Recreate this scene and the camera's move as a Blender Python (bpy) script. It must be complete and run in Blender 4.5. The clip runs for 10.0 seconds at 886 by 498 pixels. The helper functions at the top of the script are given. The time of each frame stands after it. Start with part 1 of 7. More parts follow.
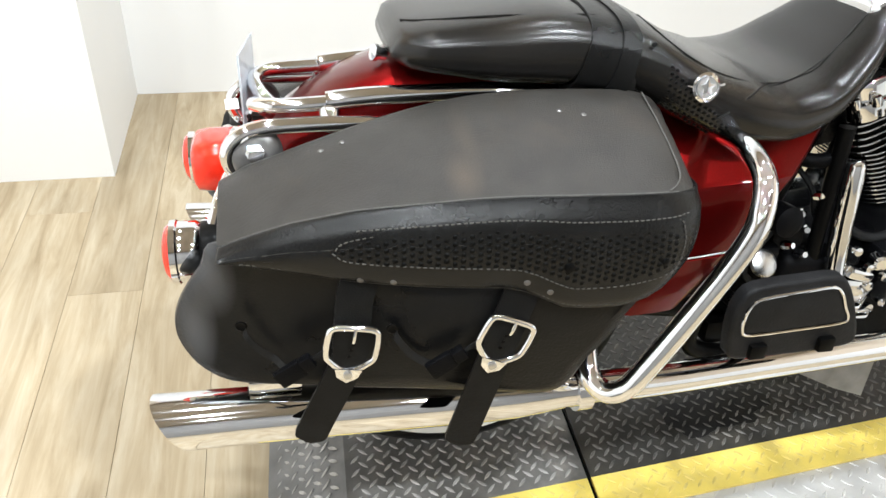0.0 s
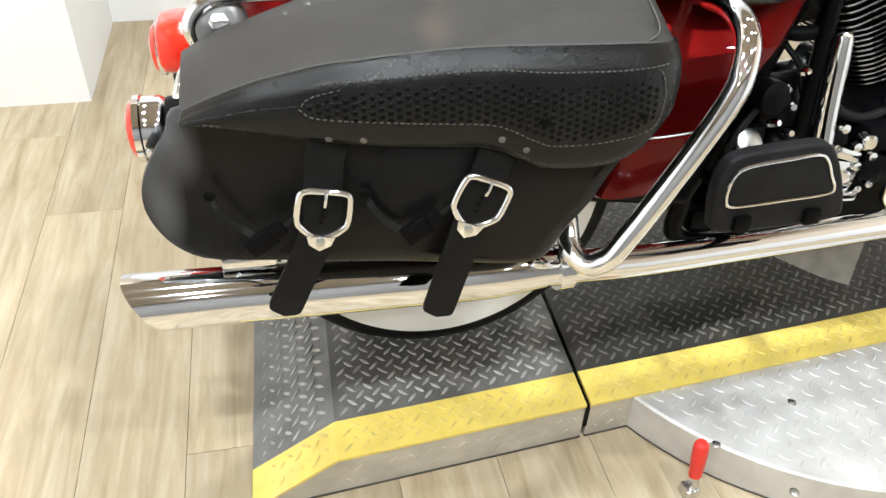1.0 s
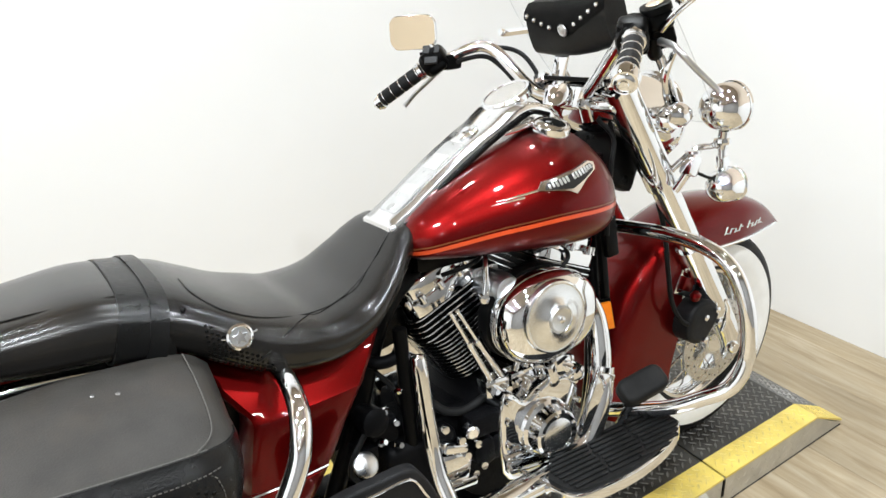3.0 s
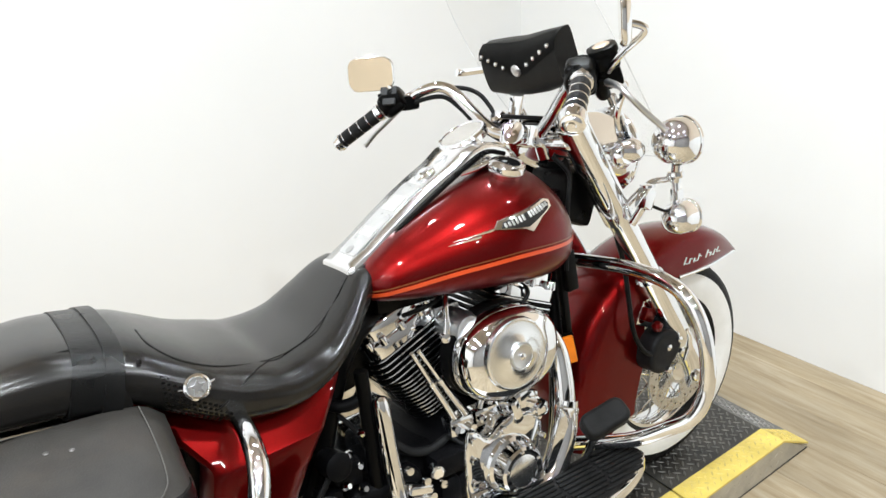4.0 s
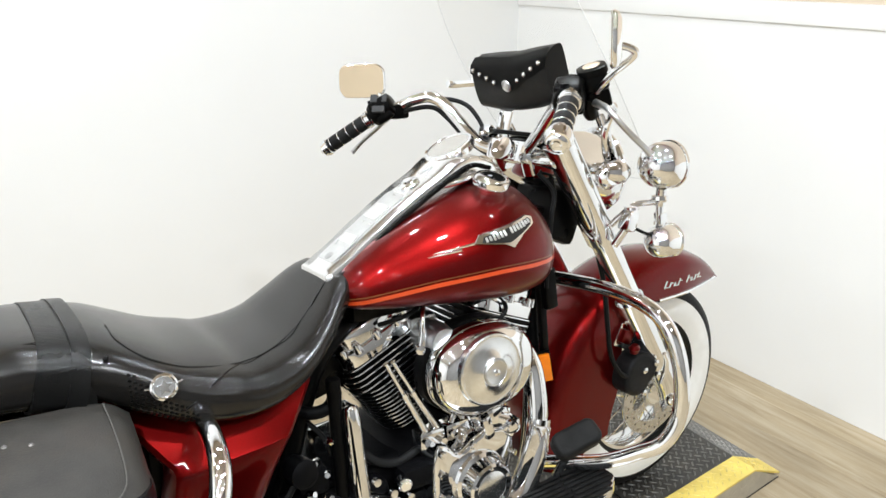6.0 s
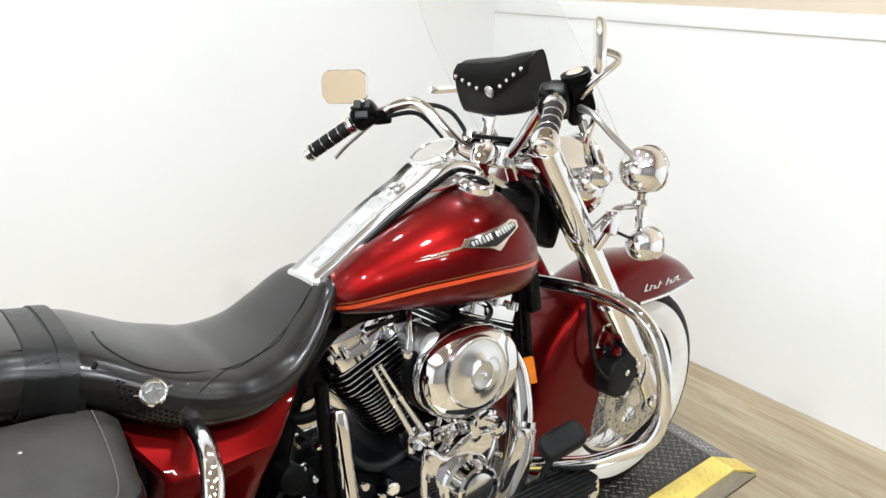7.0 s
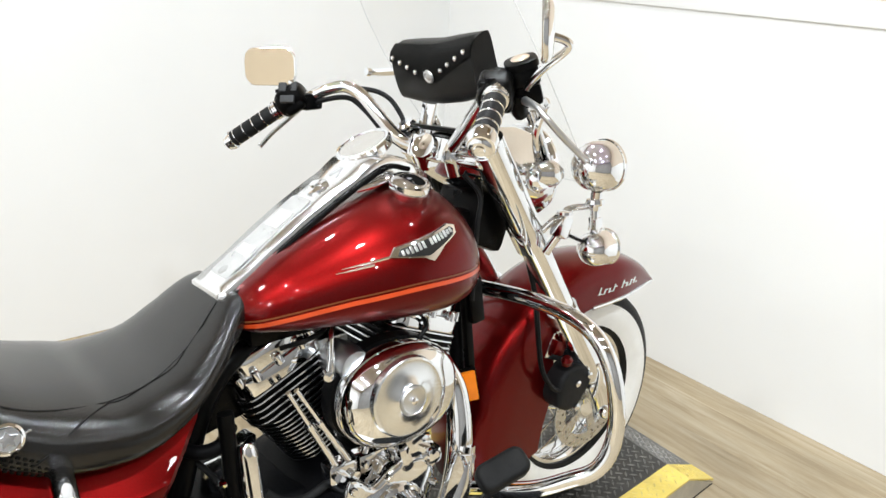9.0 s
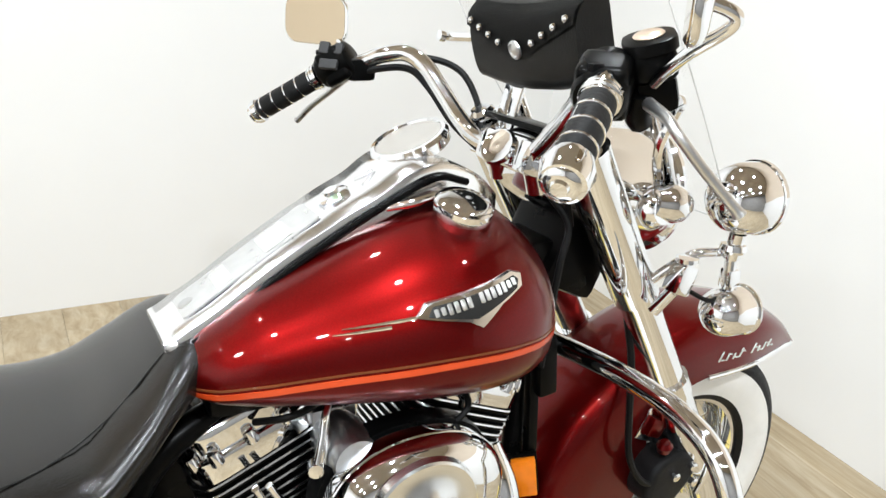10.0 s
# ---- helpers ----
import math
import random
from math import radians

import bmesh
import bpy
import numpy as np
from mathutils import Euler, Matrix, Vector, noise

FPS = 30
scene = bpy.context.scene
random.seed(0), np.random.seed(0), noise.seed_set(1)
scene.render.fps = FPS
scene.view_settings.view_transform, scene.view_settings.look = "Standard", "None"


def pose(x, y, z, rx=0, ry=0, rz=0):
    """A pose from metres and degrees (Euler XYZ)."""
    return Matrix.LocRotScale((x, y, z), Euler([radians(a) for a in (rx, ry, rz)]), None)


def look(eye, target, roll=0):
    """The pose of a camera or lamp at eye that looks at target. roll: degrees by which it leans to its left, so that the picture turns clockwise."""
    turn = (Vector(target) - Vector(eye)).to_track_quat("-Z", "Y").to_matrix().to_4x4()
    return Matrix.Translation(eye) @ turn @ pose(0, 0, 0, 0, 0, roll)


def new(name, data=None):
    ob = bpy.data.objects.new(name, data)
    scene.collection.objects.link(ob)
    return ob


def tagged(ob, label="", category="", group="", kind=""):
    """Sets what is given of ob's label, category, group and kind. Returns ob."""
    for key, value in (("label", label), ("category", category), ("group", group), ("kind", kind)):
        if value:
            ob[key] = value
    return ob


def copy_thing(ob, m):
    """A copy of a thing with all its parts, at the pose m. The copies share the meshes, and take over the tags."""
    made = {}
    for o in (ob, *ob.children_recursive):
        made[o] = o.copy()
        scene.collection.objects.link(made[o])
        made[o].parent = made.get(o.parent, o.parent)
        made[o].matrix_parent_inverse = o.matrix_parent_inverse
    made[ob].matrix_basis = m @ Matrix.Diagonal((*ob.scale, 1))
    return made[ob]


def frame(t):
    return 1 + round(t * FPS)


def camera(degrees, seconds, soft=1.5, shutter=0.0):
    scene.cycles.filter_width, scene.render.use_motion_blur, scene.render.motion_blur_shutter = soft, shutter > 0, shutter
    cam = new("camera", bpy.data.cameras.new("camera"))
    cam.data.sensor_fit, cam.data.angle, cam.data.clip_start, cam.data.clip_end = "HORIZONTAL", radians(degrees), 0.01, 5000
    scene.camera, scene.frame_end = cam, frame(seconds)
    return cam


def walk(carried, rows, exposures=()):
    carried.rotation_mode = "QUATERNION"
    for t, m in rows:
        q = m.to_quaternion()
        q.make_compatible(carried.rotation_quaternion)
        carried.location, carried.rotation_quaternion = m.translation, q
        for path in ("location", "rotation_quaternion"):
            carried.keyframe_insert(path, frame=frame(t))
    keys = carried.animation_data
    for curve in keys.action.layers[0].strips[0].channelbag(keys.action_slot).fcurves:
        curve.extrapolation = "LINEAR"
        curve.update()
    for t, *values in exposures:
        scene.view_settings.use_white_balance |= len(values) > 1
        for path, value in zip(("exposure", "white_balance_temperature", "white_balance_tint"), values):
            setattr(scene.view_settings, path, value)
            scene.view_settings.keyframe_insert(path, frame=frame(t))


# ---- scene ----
# camera and its walk; metres, z = 0 on top of the lift's deck, x ahead along the motorcycle
cam = camera(58.9, 10.0)
PATH = [
    (0, (-0.262, -1.017, 1.166), (0.107, 0.57, 0.007), 3.4),
    (0.5, (-0.261, -1.045, 1.089), (0.115, 0.447, -0.189), 4.0),
    (1, (-0.243, -1.065, 1.064), (0.129, 0.452, -0.185), 2.5),
    (1.5, (-0.168, -1.085, 1.134), (0.374, 0.505, 0.048), 0.6),
    (1.8, (-0.099, -1.116, 1.175), (0.563, 0.493, 0.187), -1.4),
    (2, (-0.068, -1.126, 1.207), (0.695, 0.466, 0.266), -1.1),
    (2.5, (-0.023, -1.146, 1.264), (0.894, 0.43, 0.441), -1.3),
    (3.8, (0.037, -1.17, 1.325), (1.053, 0.399, 0.615), -1.9),
    (4, (0.035, -1.176, 1.323), (1.072, 0.388, 0.632), -2.3),
    (4.5, (0.045, -1.169, 1.342), (1.11, 0.392, 0.685), -0.4),
    (5, (0.05, -1.176, 1.338), (1.109, 0.387, 0.679), 1.0),
    (5.5, (0.052, -1.177, 1.329), (1.106, 0.382, 0.654), 0.9),
    (7, (0.025, -1.172, 1.323), (1.152, 0.347, 0.671), 1.5),
    (7.5, (-0.022, -1.143, 1.325), (1.139, 0.349, 0.673), 0.7),
    (8, (-0.045, -1.132, 1.338), (1.181, 0.328, 0.735), 1.2),
    (8.5, (-0.025, -1.11, 1.346), (1.229, 0.297, 0.676), 2.1),
    (8.7, (0.026, -1.108, 1.322), (1.278, 0.259, 0.577), 0.8),
    (9, (0.18, -1.061, 1.323), (1.368, 0.382, 0.612), 3.0),
    (9.5, (0.353, -0.984, 1.331), (1.327, 0.614, 0.627), 2.3),
    (10, (0.481, -0.752, 1.275), (1.44, 0.803, 0.46), 6.3),
]
walk(cam, [(t, look(eye, target, roll)) for t, eye, target, roll in PATH], [(0, 0.04), (1, 0.02), (2, -0.12), (2.5, -0.08), (4, -0.12), (8, -0.14), (10, -0.1)])

# light: closed white showroom, rows of small ceiling spots
FLOOR = -0.09
CEIL = 2.75
world = bpy.data.worlds.new("World")
world.use_nodes = True
world.node_tree.nodes["Background"].inputs[0].default_value = (1.0, 1.0, 1.0, 1)
world.node_tree.nodes["Background"].inputs[1].default_value = 0.25
scene.world = world


def spot_panel(x, y, watts, size):
    lamp = bpy.data.lights.new("ceiling_spot_light", "AREA")
    lamp.shape, lamp.size, lamp.energy = "DISK", size, watts
    lamp.color = (0.89, 0.953, 1.0)
    ob = new("ceiling_spot_light", lamp)
    ob.matrix_world = pose(x, y, CEIL - 0.035)
    return ob


SPOTS = [(x, y) for x in (-1.6, -0.5, 0.65, 1.75) for y in (-2.6, -1.5, -0.3, 0.9)]
for sx, sy in SPOTS:
    spot_panel(sx, sy, {-2.6: 11.0, -1.5: 29.0, -0.3: 24.0, 0.9: 9.5}[sy] * (0.22 if sx > 1.5 and sy < 0.5 else 0.85 if sx < -1 else 1.2), 0.10)


# ---- materials ----
def material(name, colour, rough=0.5, metal=0.0, var=0.08, scale=20.0, bump=0.0, bump_scale=80.0, coat=0.0, coat_rough=0.03,
             rough_var=0.0, wear=None, wear_amount=0.0, wear_scale=6.0, spec=0.5, coord="Object", transmission=0.0, ior=1.45, coat_ior=1.28):
    """A procedural surface: base colour varied at two scales, fine relief, patches of wear."""
    m = bpy.data.materials.new(name)
    m.use_nodes = True
    nt = m.node_tree
    b = nt.nodes["Principled BSDF"]
    link = nt.links.new
    tc = nt.nodes.new("ShaderNodeTexCoord")
    n1 = nt.nodes.new("ShaderNodeTexNoise")
    n1.inputs["Scale"].default_value = scale
    n1.inputs["Detail"].default_value = 5
    link(tc.outputs[coord], n1.inputs["Vector"])
    ramp = nt.nodes.new("ShaderNodeValToRGB")
    lo = [max(0, c * (1 - var)) for c in colour]
    hi = [min(1, c * (1 + var)) for c in colour]
    ramp.color_ramp.elements[0].position, ramp.color_ramp.elements[1].position = 0.3, 0.7
    ramp.color_ramp.elements[0].color, ramp.color_ramp.elements[1].color = (*lo, 1), (*hi, 1)
    link(n1.outputs["Fac"], ramp.inputs["Fac"])
    last = ramp.outputs["Color"]
    if wear is not None:
        n2 = nt.nodes.new("ShaderNodeTexNoise")
        n2.inputs["Scale"].default_value = wear_scale
        n2.inputs["Detail"].default_value = 8
        n2.inputs["Roughness"].default_value = 0.7
        link(tc.outputs[coord], n2.inputs["Vector"])
        r2 = nt.nodes.new("ShaderNodeValToRGB")
        r2.color_ramp.elements[0].position, r2.color_ramp.elements[1].position = 0.52, 0.72
        r2.color_ramp.elements[1].color = (wear_amount,) * 3 + (1,)
        link(n2.outputs["Fac"], r2.inputs["Fac"])
        mx = nt.nodes.new("ShaderNodeMix")
        mx.data_type = "RGBA"
        link(r2.outputs["Color"], mx.inputs[0])
        link(last, mx.inputs[6])
        mx.inputs[7].default_value = (*wear, 1)
        last = mx.outputs[2]
    link(last, b.inputs["Base Color"])
    b.inputs["Roughness"].default_value = rough
    if rough_var:
        mr = nt.nodes.new("ShaderNodeMapRange")
        mr.inputs[3].default_value, mr.inputs[4].default_value = max(0.02, rough - rough_var), rough + rough_var
        link(n1.outputs["Fac"], mr.inputs[0])
        link(mr.outputs[0], b.inputs["Roughness"])
    b.inputs["Metallic"].default_value = metal
    b.inputs["Specular IOR Level"].default_value = spec
    b.inputs["Coat Weight"].default_value = coat
    b.inputs["Coat Roughness"].default_value = coat_rough
    b.inputs["Coat IOR"].default_value = coat_ior
    b.inputs["Transmission Weight"].default_value = transmission
    b.inputs["IOR"].default_value = ior
    if bump:
        n3 = nt.nodes.new("ShaderNodeTexNoise")
        n3.inputs["Scale"].default_value = bump_scale
        n3.inputs["Detail"].default_value = 6
        link(tc.outputs[coord], n3.inputs["Vector"])
        bp = nt.nodes.new("ShaderNodeBump")
        bp.inputs["Strength"].default_value = bump
        bp.inputs["Distance"].default_value = 0.002
        link(n3.outputs["Fac"], bp.inputs["Height"])
        link(bp.outputs["Normal"], b.inputs["Normal"])
    return m


CHROME = material("chrome", (0.89, 0.905, 0.93), 0.05, 1.0, 0.03, 6, rough_var=0.02)
BRUSHED = material("brushed_chrome", (0.84, 0.86, 0.88), 0.2, 1.0, 0.06, 40, rough_var=0.06)
SATINCHROME = material("satin_chrome", (0.92, 0.925, 0.935), 0.17, 1.0, 0.04, 14, rough_var=0.05)
BRUSHPLATE = material("brushed_plate", (0.80, 0.81, 0.82), 0.3, 1.0, 0.05, 60, rough_var=0.08, bump=0.04)
SATIN = material("satin_alloy", (0.66, 0.67, 0.68), 0.3, 1.0, 0.08, 30, rough_var=0.08, bump=0.05)
GUNMETAL = material("dull_gunmetal", (0.16, 0.155, 0.15), 0.35, 0.8, 0.15, 60, rough_var=0.1)
STEEL = material("brushed_steel", (0.6, 0.6, 0.6), 0.28, 1.0, 0.1, 60, rough_var=0.1)
RED = material("ruby_red_paint", (0.128, 0.0026, 0.0026), 0.36, 0.85, 0.12, 500, coat=1.0, coat_rough=0.012, coat_ior=1.26, spec=0.1)
ORANGE = material("orange_pinstripe", (0.60, 0.062, 0.012), 0.3, 0.0, 0.06, 30, coat=1.0)
GOLD = material("gold_pinstripe", (0.17, 0.045, 0.012), 0.3, 0.2, 0.06, 30, coat=1.0)
LEATHER = material("black_leather", (0.0065, 0.0063, 0.006), 0.32, 0, 0.25, 35, bump=0.3, bump_scale=420, rough_var=0.08,
                   wear=(0.012, 0.0115, 0.011), wear_amount=0.6, wear_scale=9, spec=0.18)
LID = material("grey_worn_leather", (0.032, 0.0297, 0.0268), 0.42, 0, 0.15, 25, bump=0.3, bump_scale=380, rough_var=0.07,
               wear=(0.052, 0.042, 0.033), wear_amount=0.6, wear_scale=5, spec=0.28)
SEATMAT = material("seat_vinyl", (0.0064, 0.0058, 0.0052), 0.21, 0, 0.3, 9, bump=0.12, bump_scale=420, rough_var=0.05,
                   wear=(0.022, 0.0165, 0.011), wear_amount=0.6, wear_scale=6, spec=0.5)


def spotted(m, spots):
    """Lighter spots with soft edges, painted sheen as well as rubs: (centre, reach, colour)."""
    nt = m.node_tree
    b = nt.nodes["Principled BSDF"]
    tc = nt.nodes.new("ShaderNodeTexCoord")
    for (cx, cy, cz), (sx, sy, sz), colour in spots:
        last = b.inputs["Base Color"].links[0].from_socket
        mp = nt.nodes.new("ShaderNodeMapping")
        mp.vector_type = "TEXTURE"
        mp.inputs["Location"].default_value, mp.inputs["Scale"].default_value = (cx, cy, cz), (sx, sy, sz)
        nt.links.new(tc.outputs["Object"], mp.inputs["Vector"])
        gr = nt.nodes.new("ShaderNodeTexGradient")
        gr.gradient_type = "SPHERICAL"
        nt.links.new(mp.outputs[0], gr.inputs[0])
        mx = nt.nodes.new("ShaderNodeMix")
        mx.data_type = "RGBA"
        nt.links.new(gr.outputs["Fac"], mx.inputs[0])
        nt.links.new(last, mx.inputs[6])
        mx.inputs[7].default_value = (*colour, 1)
        nt.links.new(mx.outputs[2], b.inputs["Base Color"])


# lid spots paint a specular glare into the leather's colour
spotted(LID, [((-0.066, -0.33, 0.675), (0.026, 0.045, 0.04), (0.072, 0.058, 0.046)), ((-0.052, -0.265, 0.698), (0.018, 0.10, 0.05), (0.050, 0.043, 0.036))])
BAGLEATHER = material("scuffed_black_leather", (0.005, 0.005, 0.005), 0.3, 0, 0.25, 12, bump=0.3, bump_scale=300, rough_var=0.1,
                      wear=(0.012, 0.0115, 0.011), wear_amount=0.5, wear_scale=8, spec=0.26)
FOOTRUB = material("black_footboard_rubber", (0.010, 0.010, 0.0105), 0.5, 0, 0.25, 50, bump=0.3, bump_scale=300, wear=(0.022, 0.022, 0.022), wear_amount=0.5, spec=0.18)
BANDLEATHER = material("polished_black_leather", (0.006, 0.006, 0.006), 0.25, 0, 0.3, 14, bump=0.3, bump_scale=330, rough_var=0.04, wear=(0.016, 0.016, 0.016), wear_amount=0.3, wear_scale=14, spec=0.32)
# first two spots: rub and highlight of the rear fold, painted lighter grey
spotted(BAGLEATHER, [((-0.366, -0.312, 0.555), (0.034, 0.05, 0.075), (0.10, 0.10, 0.102)), ((-0.394, -0.300, 0.480), (0.032, 0.05, 0.08), (0.10, 0.10, 0.102)), ((-0.300, -0.345, 0.482), (0.05, 0.02, 0.006), (0.05, 0.05, 0.05))])
SKIRTMAT = material("dull_skirt_plate", (0.50, 0.465, 0.39), 0.5, 0.25, 0.15, 20, bump=0.3, bump_scale=60, rough_var=0.1, wear=(0.36, 0.32, 0.25), wear_amount=0.6, wear_scale=7)
LUG_YELLOW = material("worn_yellow_lugs", (0.72, 0.56, 0.16), 0.36, 0.1, 0.2, 40, rough_var=0.1, wear=(0.66, 0.56, 0.28), wear_amount=0.45, wear_scale=12)
BADGEFIELD = material("grey_badge_field", (0.014, 0.0145, 0.015), 0.35, 0.1, 0.2, 40)
# dark tone of the strips that paint shade along the lift's foot
GAPSHADE = material("dirt_line", (0.05, 0.044, 0.036), 0.8, 0, 0.4, 12)
WEAVE = material("woven_leather", (0.0022, 0.0022, 0.0021), 0.45, 0, 0.3, 60, bump=0.3, bump_scale=300, spec=0.1)
THREAD = material("grey_thread", (0.07, 0.066, 0.06), 0.8, 0, 0.2, 200)
BLACK = material("black_paint", (0.002, 0.002, 0.002), 0.3, 0, 0.2, 20, rough_var=0.1, spec=0.1)
CRINKLE = material("black_crinkle", (0.0025, 0.0025, 0.003), 0.42, 0, 0.2, 60, bump=0.5, bump_scale=600, spec=0.09)
RUBBER = material("black_rubber", (0.009, 0.009, 0.009), 0.55, 0, 0.25, 40, bump=0.3, bump_scale=250, wear=(0.018, 0.017, 0.016), wear_amount=0.5, spec=0.18)
GREYRUB = material("grey_rubber", (0.032, 0.032, 0.033), 0.55, 0, 0.2, 60, bump=0.3, bump_scale=300, wear=(0.06, 0.06, 0.06), wear_amount=0.5, spec=0.3)
WHITEWALL = material("whitewall", (0.86, 0.86, 0.85), 0.45, 0, 0.04, 20, wear=(0.6, 0.58, 0.54), wear_amount=0.3)
AMBER = material("amber_lens", (0.95, 0.24, 0.01), 0.12, 0, 0.06, 60, coat=0.6)
REDLENS = material("red_lens", (0.80, 0.030, 0.012), 0.1, 0, 0.1, 60, coat=1.0)
CLEAR = material("clear_lens", (0.9, 0.9, 0.88), 0.1, 0, 0.05, 80, coat=1.0)


def clear_pane(name):
    """A thin clear sheet: sees straight through, gleams a little."""
    m = bpy.data.materials.new(name)
    m.use_nodes = True
    nt = m.node_tree
    out = nt.nodes["Material Output"]
    nt.nodes.remove(nt.nodes["Principled BSDF"])
    tr, gl, mx = (nt.nodes.new(k) for k in ("ShaderNodeBsdfTransparent", "ShaderNodeBsdfGlossy", "ShaderNodeMixShader"))
    tr.inputs[0].default_value = (0.994, 0.994, 0.992, 1)
    gl.inputs["Roughness"].default_value = 0.02
    mx.inputs[0].default_value = 0.015
    nt.links.new(tr.outputs[0], mx.inputs[1])
    nt.links.new(gl.outputs[0], mx.inputs[2])
    nt.links.new(mx.outputs[0], out.inputs[0])
    return m


SHIELD = clear_pane("clear_polycarbonate")
# tan tint paints a beige wall's reflection into the glass colour
GLASSMIRROR = material("mirror_glass", (0.64, 0.53, 0.39), 0.015, 1.0, 0.02, 4)
WALLWHITE = material("white_wall_paint", (0.82, 0.82, 0.815), 0.6, 0, 0.02, 1.2, bump=0.08, bump_scale=140)
BEIGE = material("beige_wall_paint", (0.62, 0.52, 0.41), 0.6, 0, 0.04, 2, bump=0.08, bump_scale=140)
TRIMWHITE = material("white_trim_paint", (0.82, 0.82, 0.81), 0.35, 0, 0.02, 3)
DARKWALL = material("grey_wall_paint", (0.22, 0.215, 0.21), 0.6, 0, 0.1, 3)
CEILMAT = material("tan_ceiling", (0.33, 0.275, 0.205), 0.8, 0, 0.04, 8, bump=0.2, bump_scale=200)
PLATE_BLACK = material("black_tread_plate", (0.155, 0.149, 0.140), 0.42, 0.2, 0.3, 14, bump=0.25, bump_scale=160, rough_var=0.12,
                       wear=(0.3, 0.275, 0.24), wear_amount=0.7, wear_scale=7)
DULLPLATE = material("dull_tread_plate", (0.22, 0.212, 0.198), 0.42, 0.5, 0.2, 30, bump=0.4, bump_scale=90, rough_var=0.1, wear=(0.2, 0.17, 0.13), wear_amount=0.6, wear_scale=9)
OIL = material("oil_stain", (0.014, 0.013, 0.012), 0.35, 0, 0.2, 20)
# darker, browner tread plate and lugs for the deck beyond U2
PLATE_DARK = material("oily_tread_plate", (0.046, 0.043, 0.038), 0.36, 0.2, 0.3, 14, bump=0.25, bump_scale=160, rough_var=0.12, wear=(0.1, 0.088, 0.07), wear_amount=0.6, wear_scale=5)
LUG_DARK = material("oily_tread_lugs", (0.13, 0.125, 0.115), 0.34, 0.3, 0.3, 40, rough_var=0.1, wear=(0.28, 0.265, 0.24), wear_amount=0.9, wear_scale=5)
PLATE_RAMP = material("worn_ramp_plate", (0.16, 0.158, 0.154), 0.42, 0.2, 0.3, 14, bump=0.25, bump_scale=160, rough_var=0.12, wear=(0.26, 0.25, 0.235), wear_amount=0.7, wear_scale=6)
LUG_BLACK = material("worn_tread_lugs", (0.40, 0.39, 0.375), 0.34, 0.3, 0.3, 40, rough_var=0.1, wear=(0.5, 0.48, 0.45), wear_amount=0.9, wear_scale=7)
PLATE_YELLOW = material("yellow_safety_paint", (0.77, 0.595, 0.135), 0.42, 0, 0.12, 14, bump=0.2, bump_scale=120, rough_var=0.1,
                        wear=(0.64, 0.52, 0.24), wear_amount=0.6, wear_scale=9)
PLATE_ALU = material("bare_tread_plate", (0.62, 0.61, 0.59), 0.4, 0.4, 0.14, 14, bump=0.15, bump_scale=120, rough_var=0.1,
                     wear=(0.48, 0.46, 0.43), wear_amount=0.6, wear_scale=6)
REDGRIP = material("red_vinyl_grip", (0.65, 0.035, 0.025), 0.35, 0, 0.08, 30)
SILVERTXT = material("silver_lettering", (0.8, 0.8, 0.78), 0.25, 0.7, 0.04, 60)
SPOKE = material("chrome_spoke", (0.75, 0.74, 0.72), 0.12, 1.0, 0.05, 40)
WIRE = material("black_cable", (0.006, 0.006, 0.006), 0.45, 0, 0.2, 50, spec=0.15)


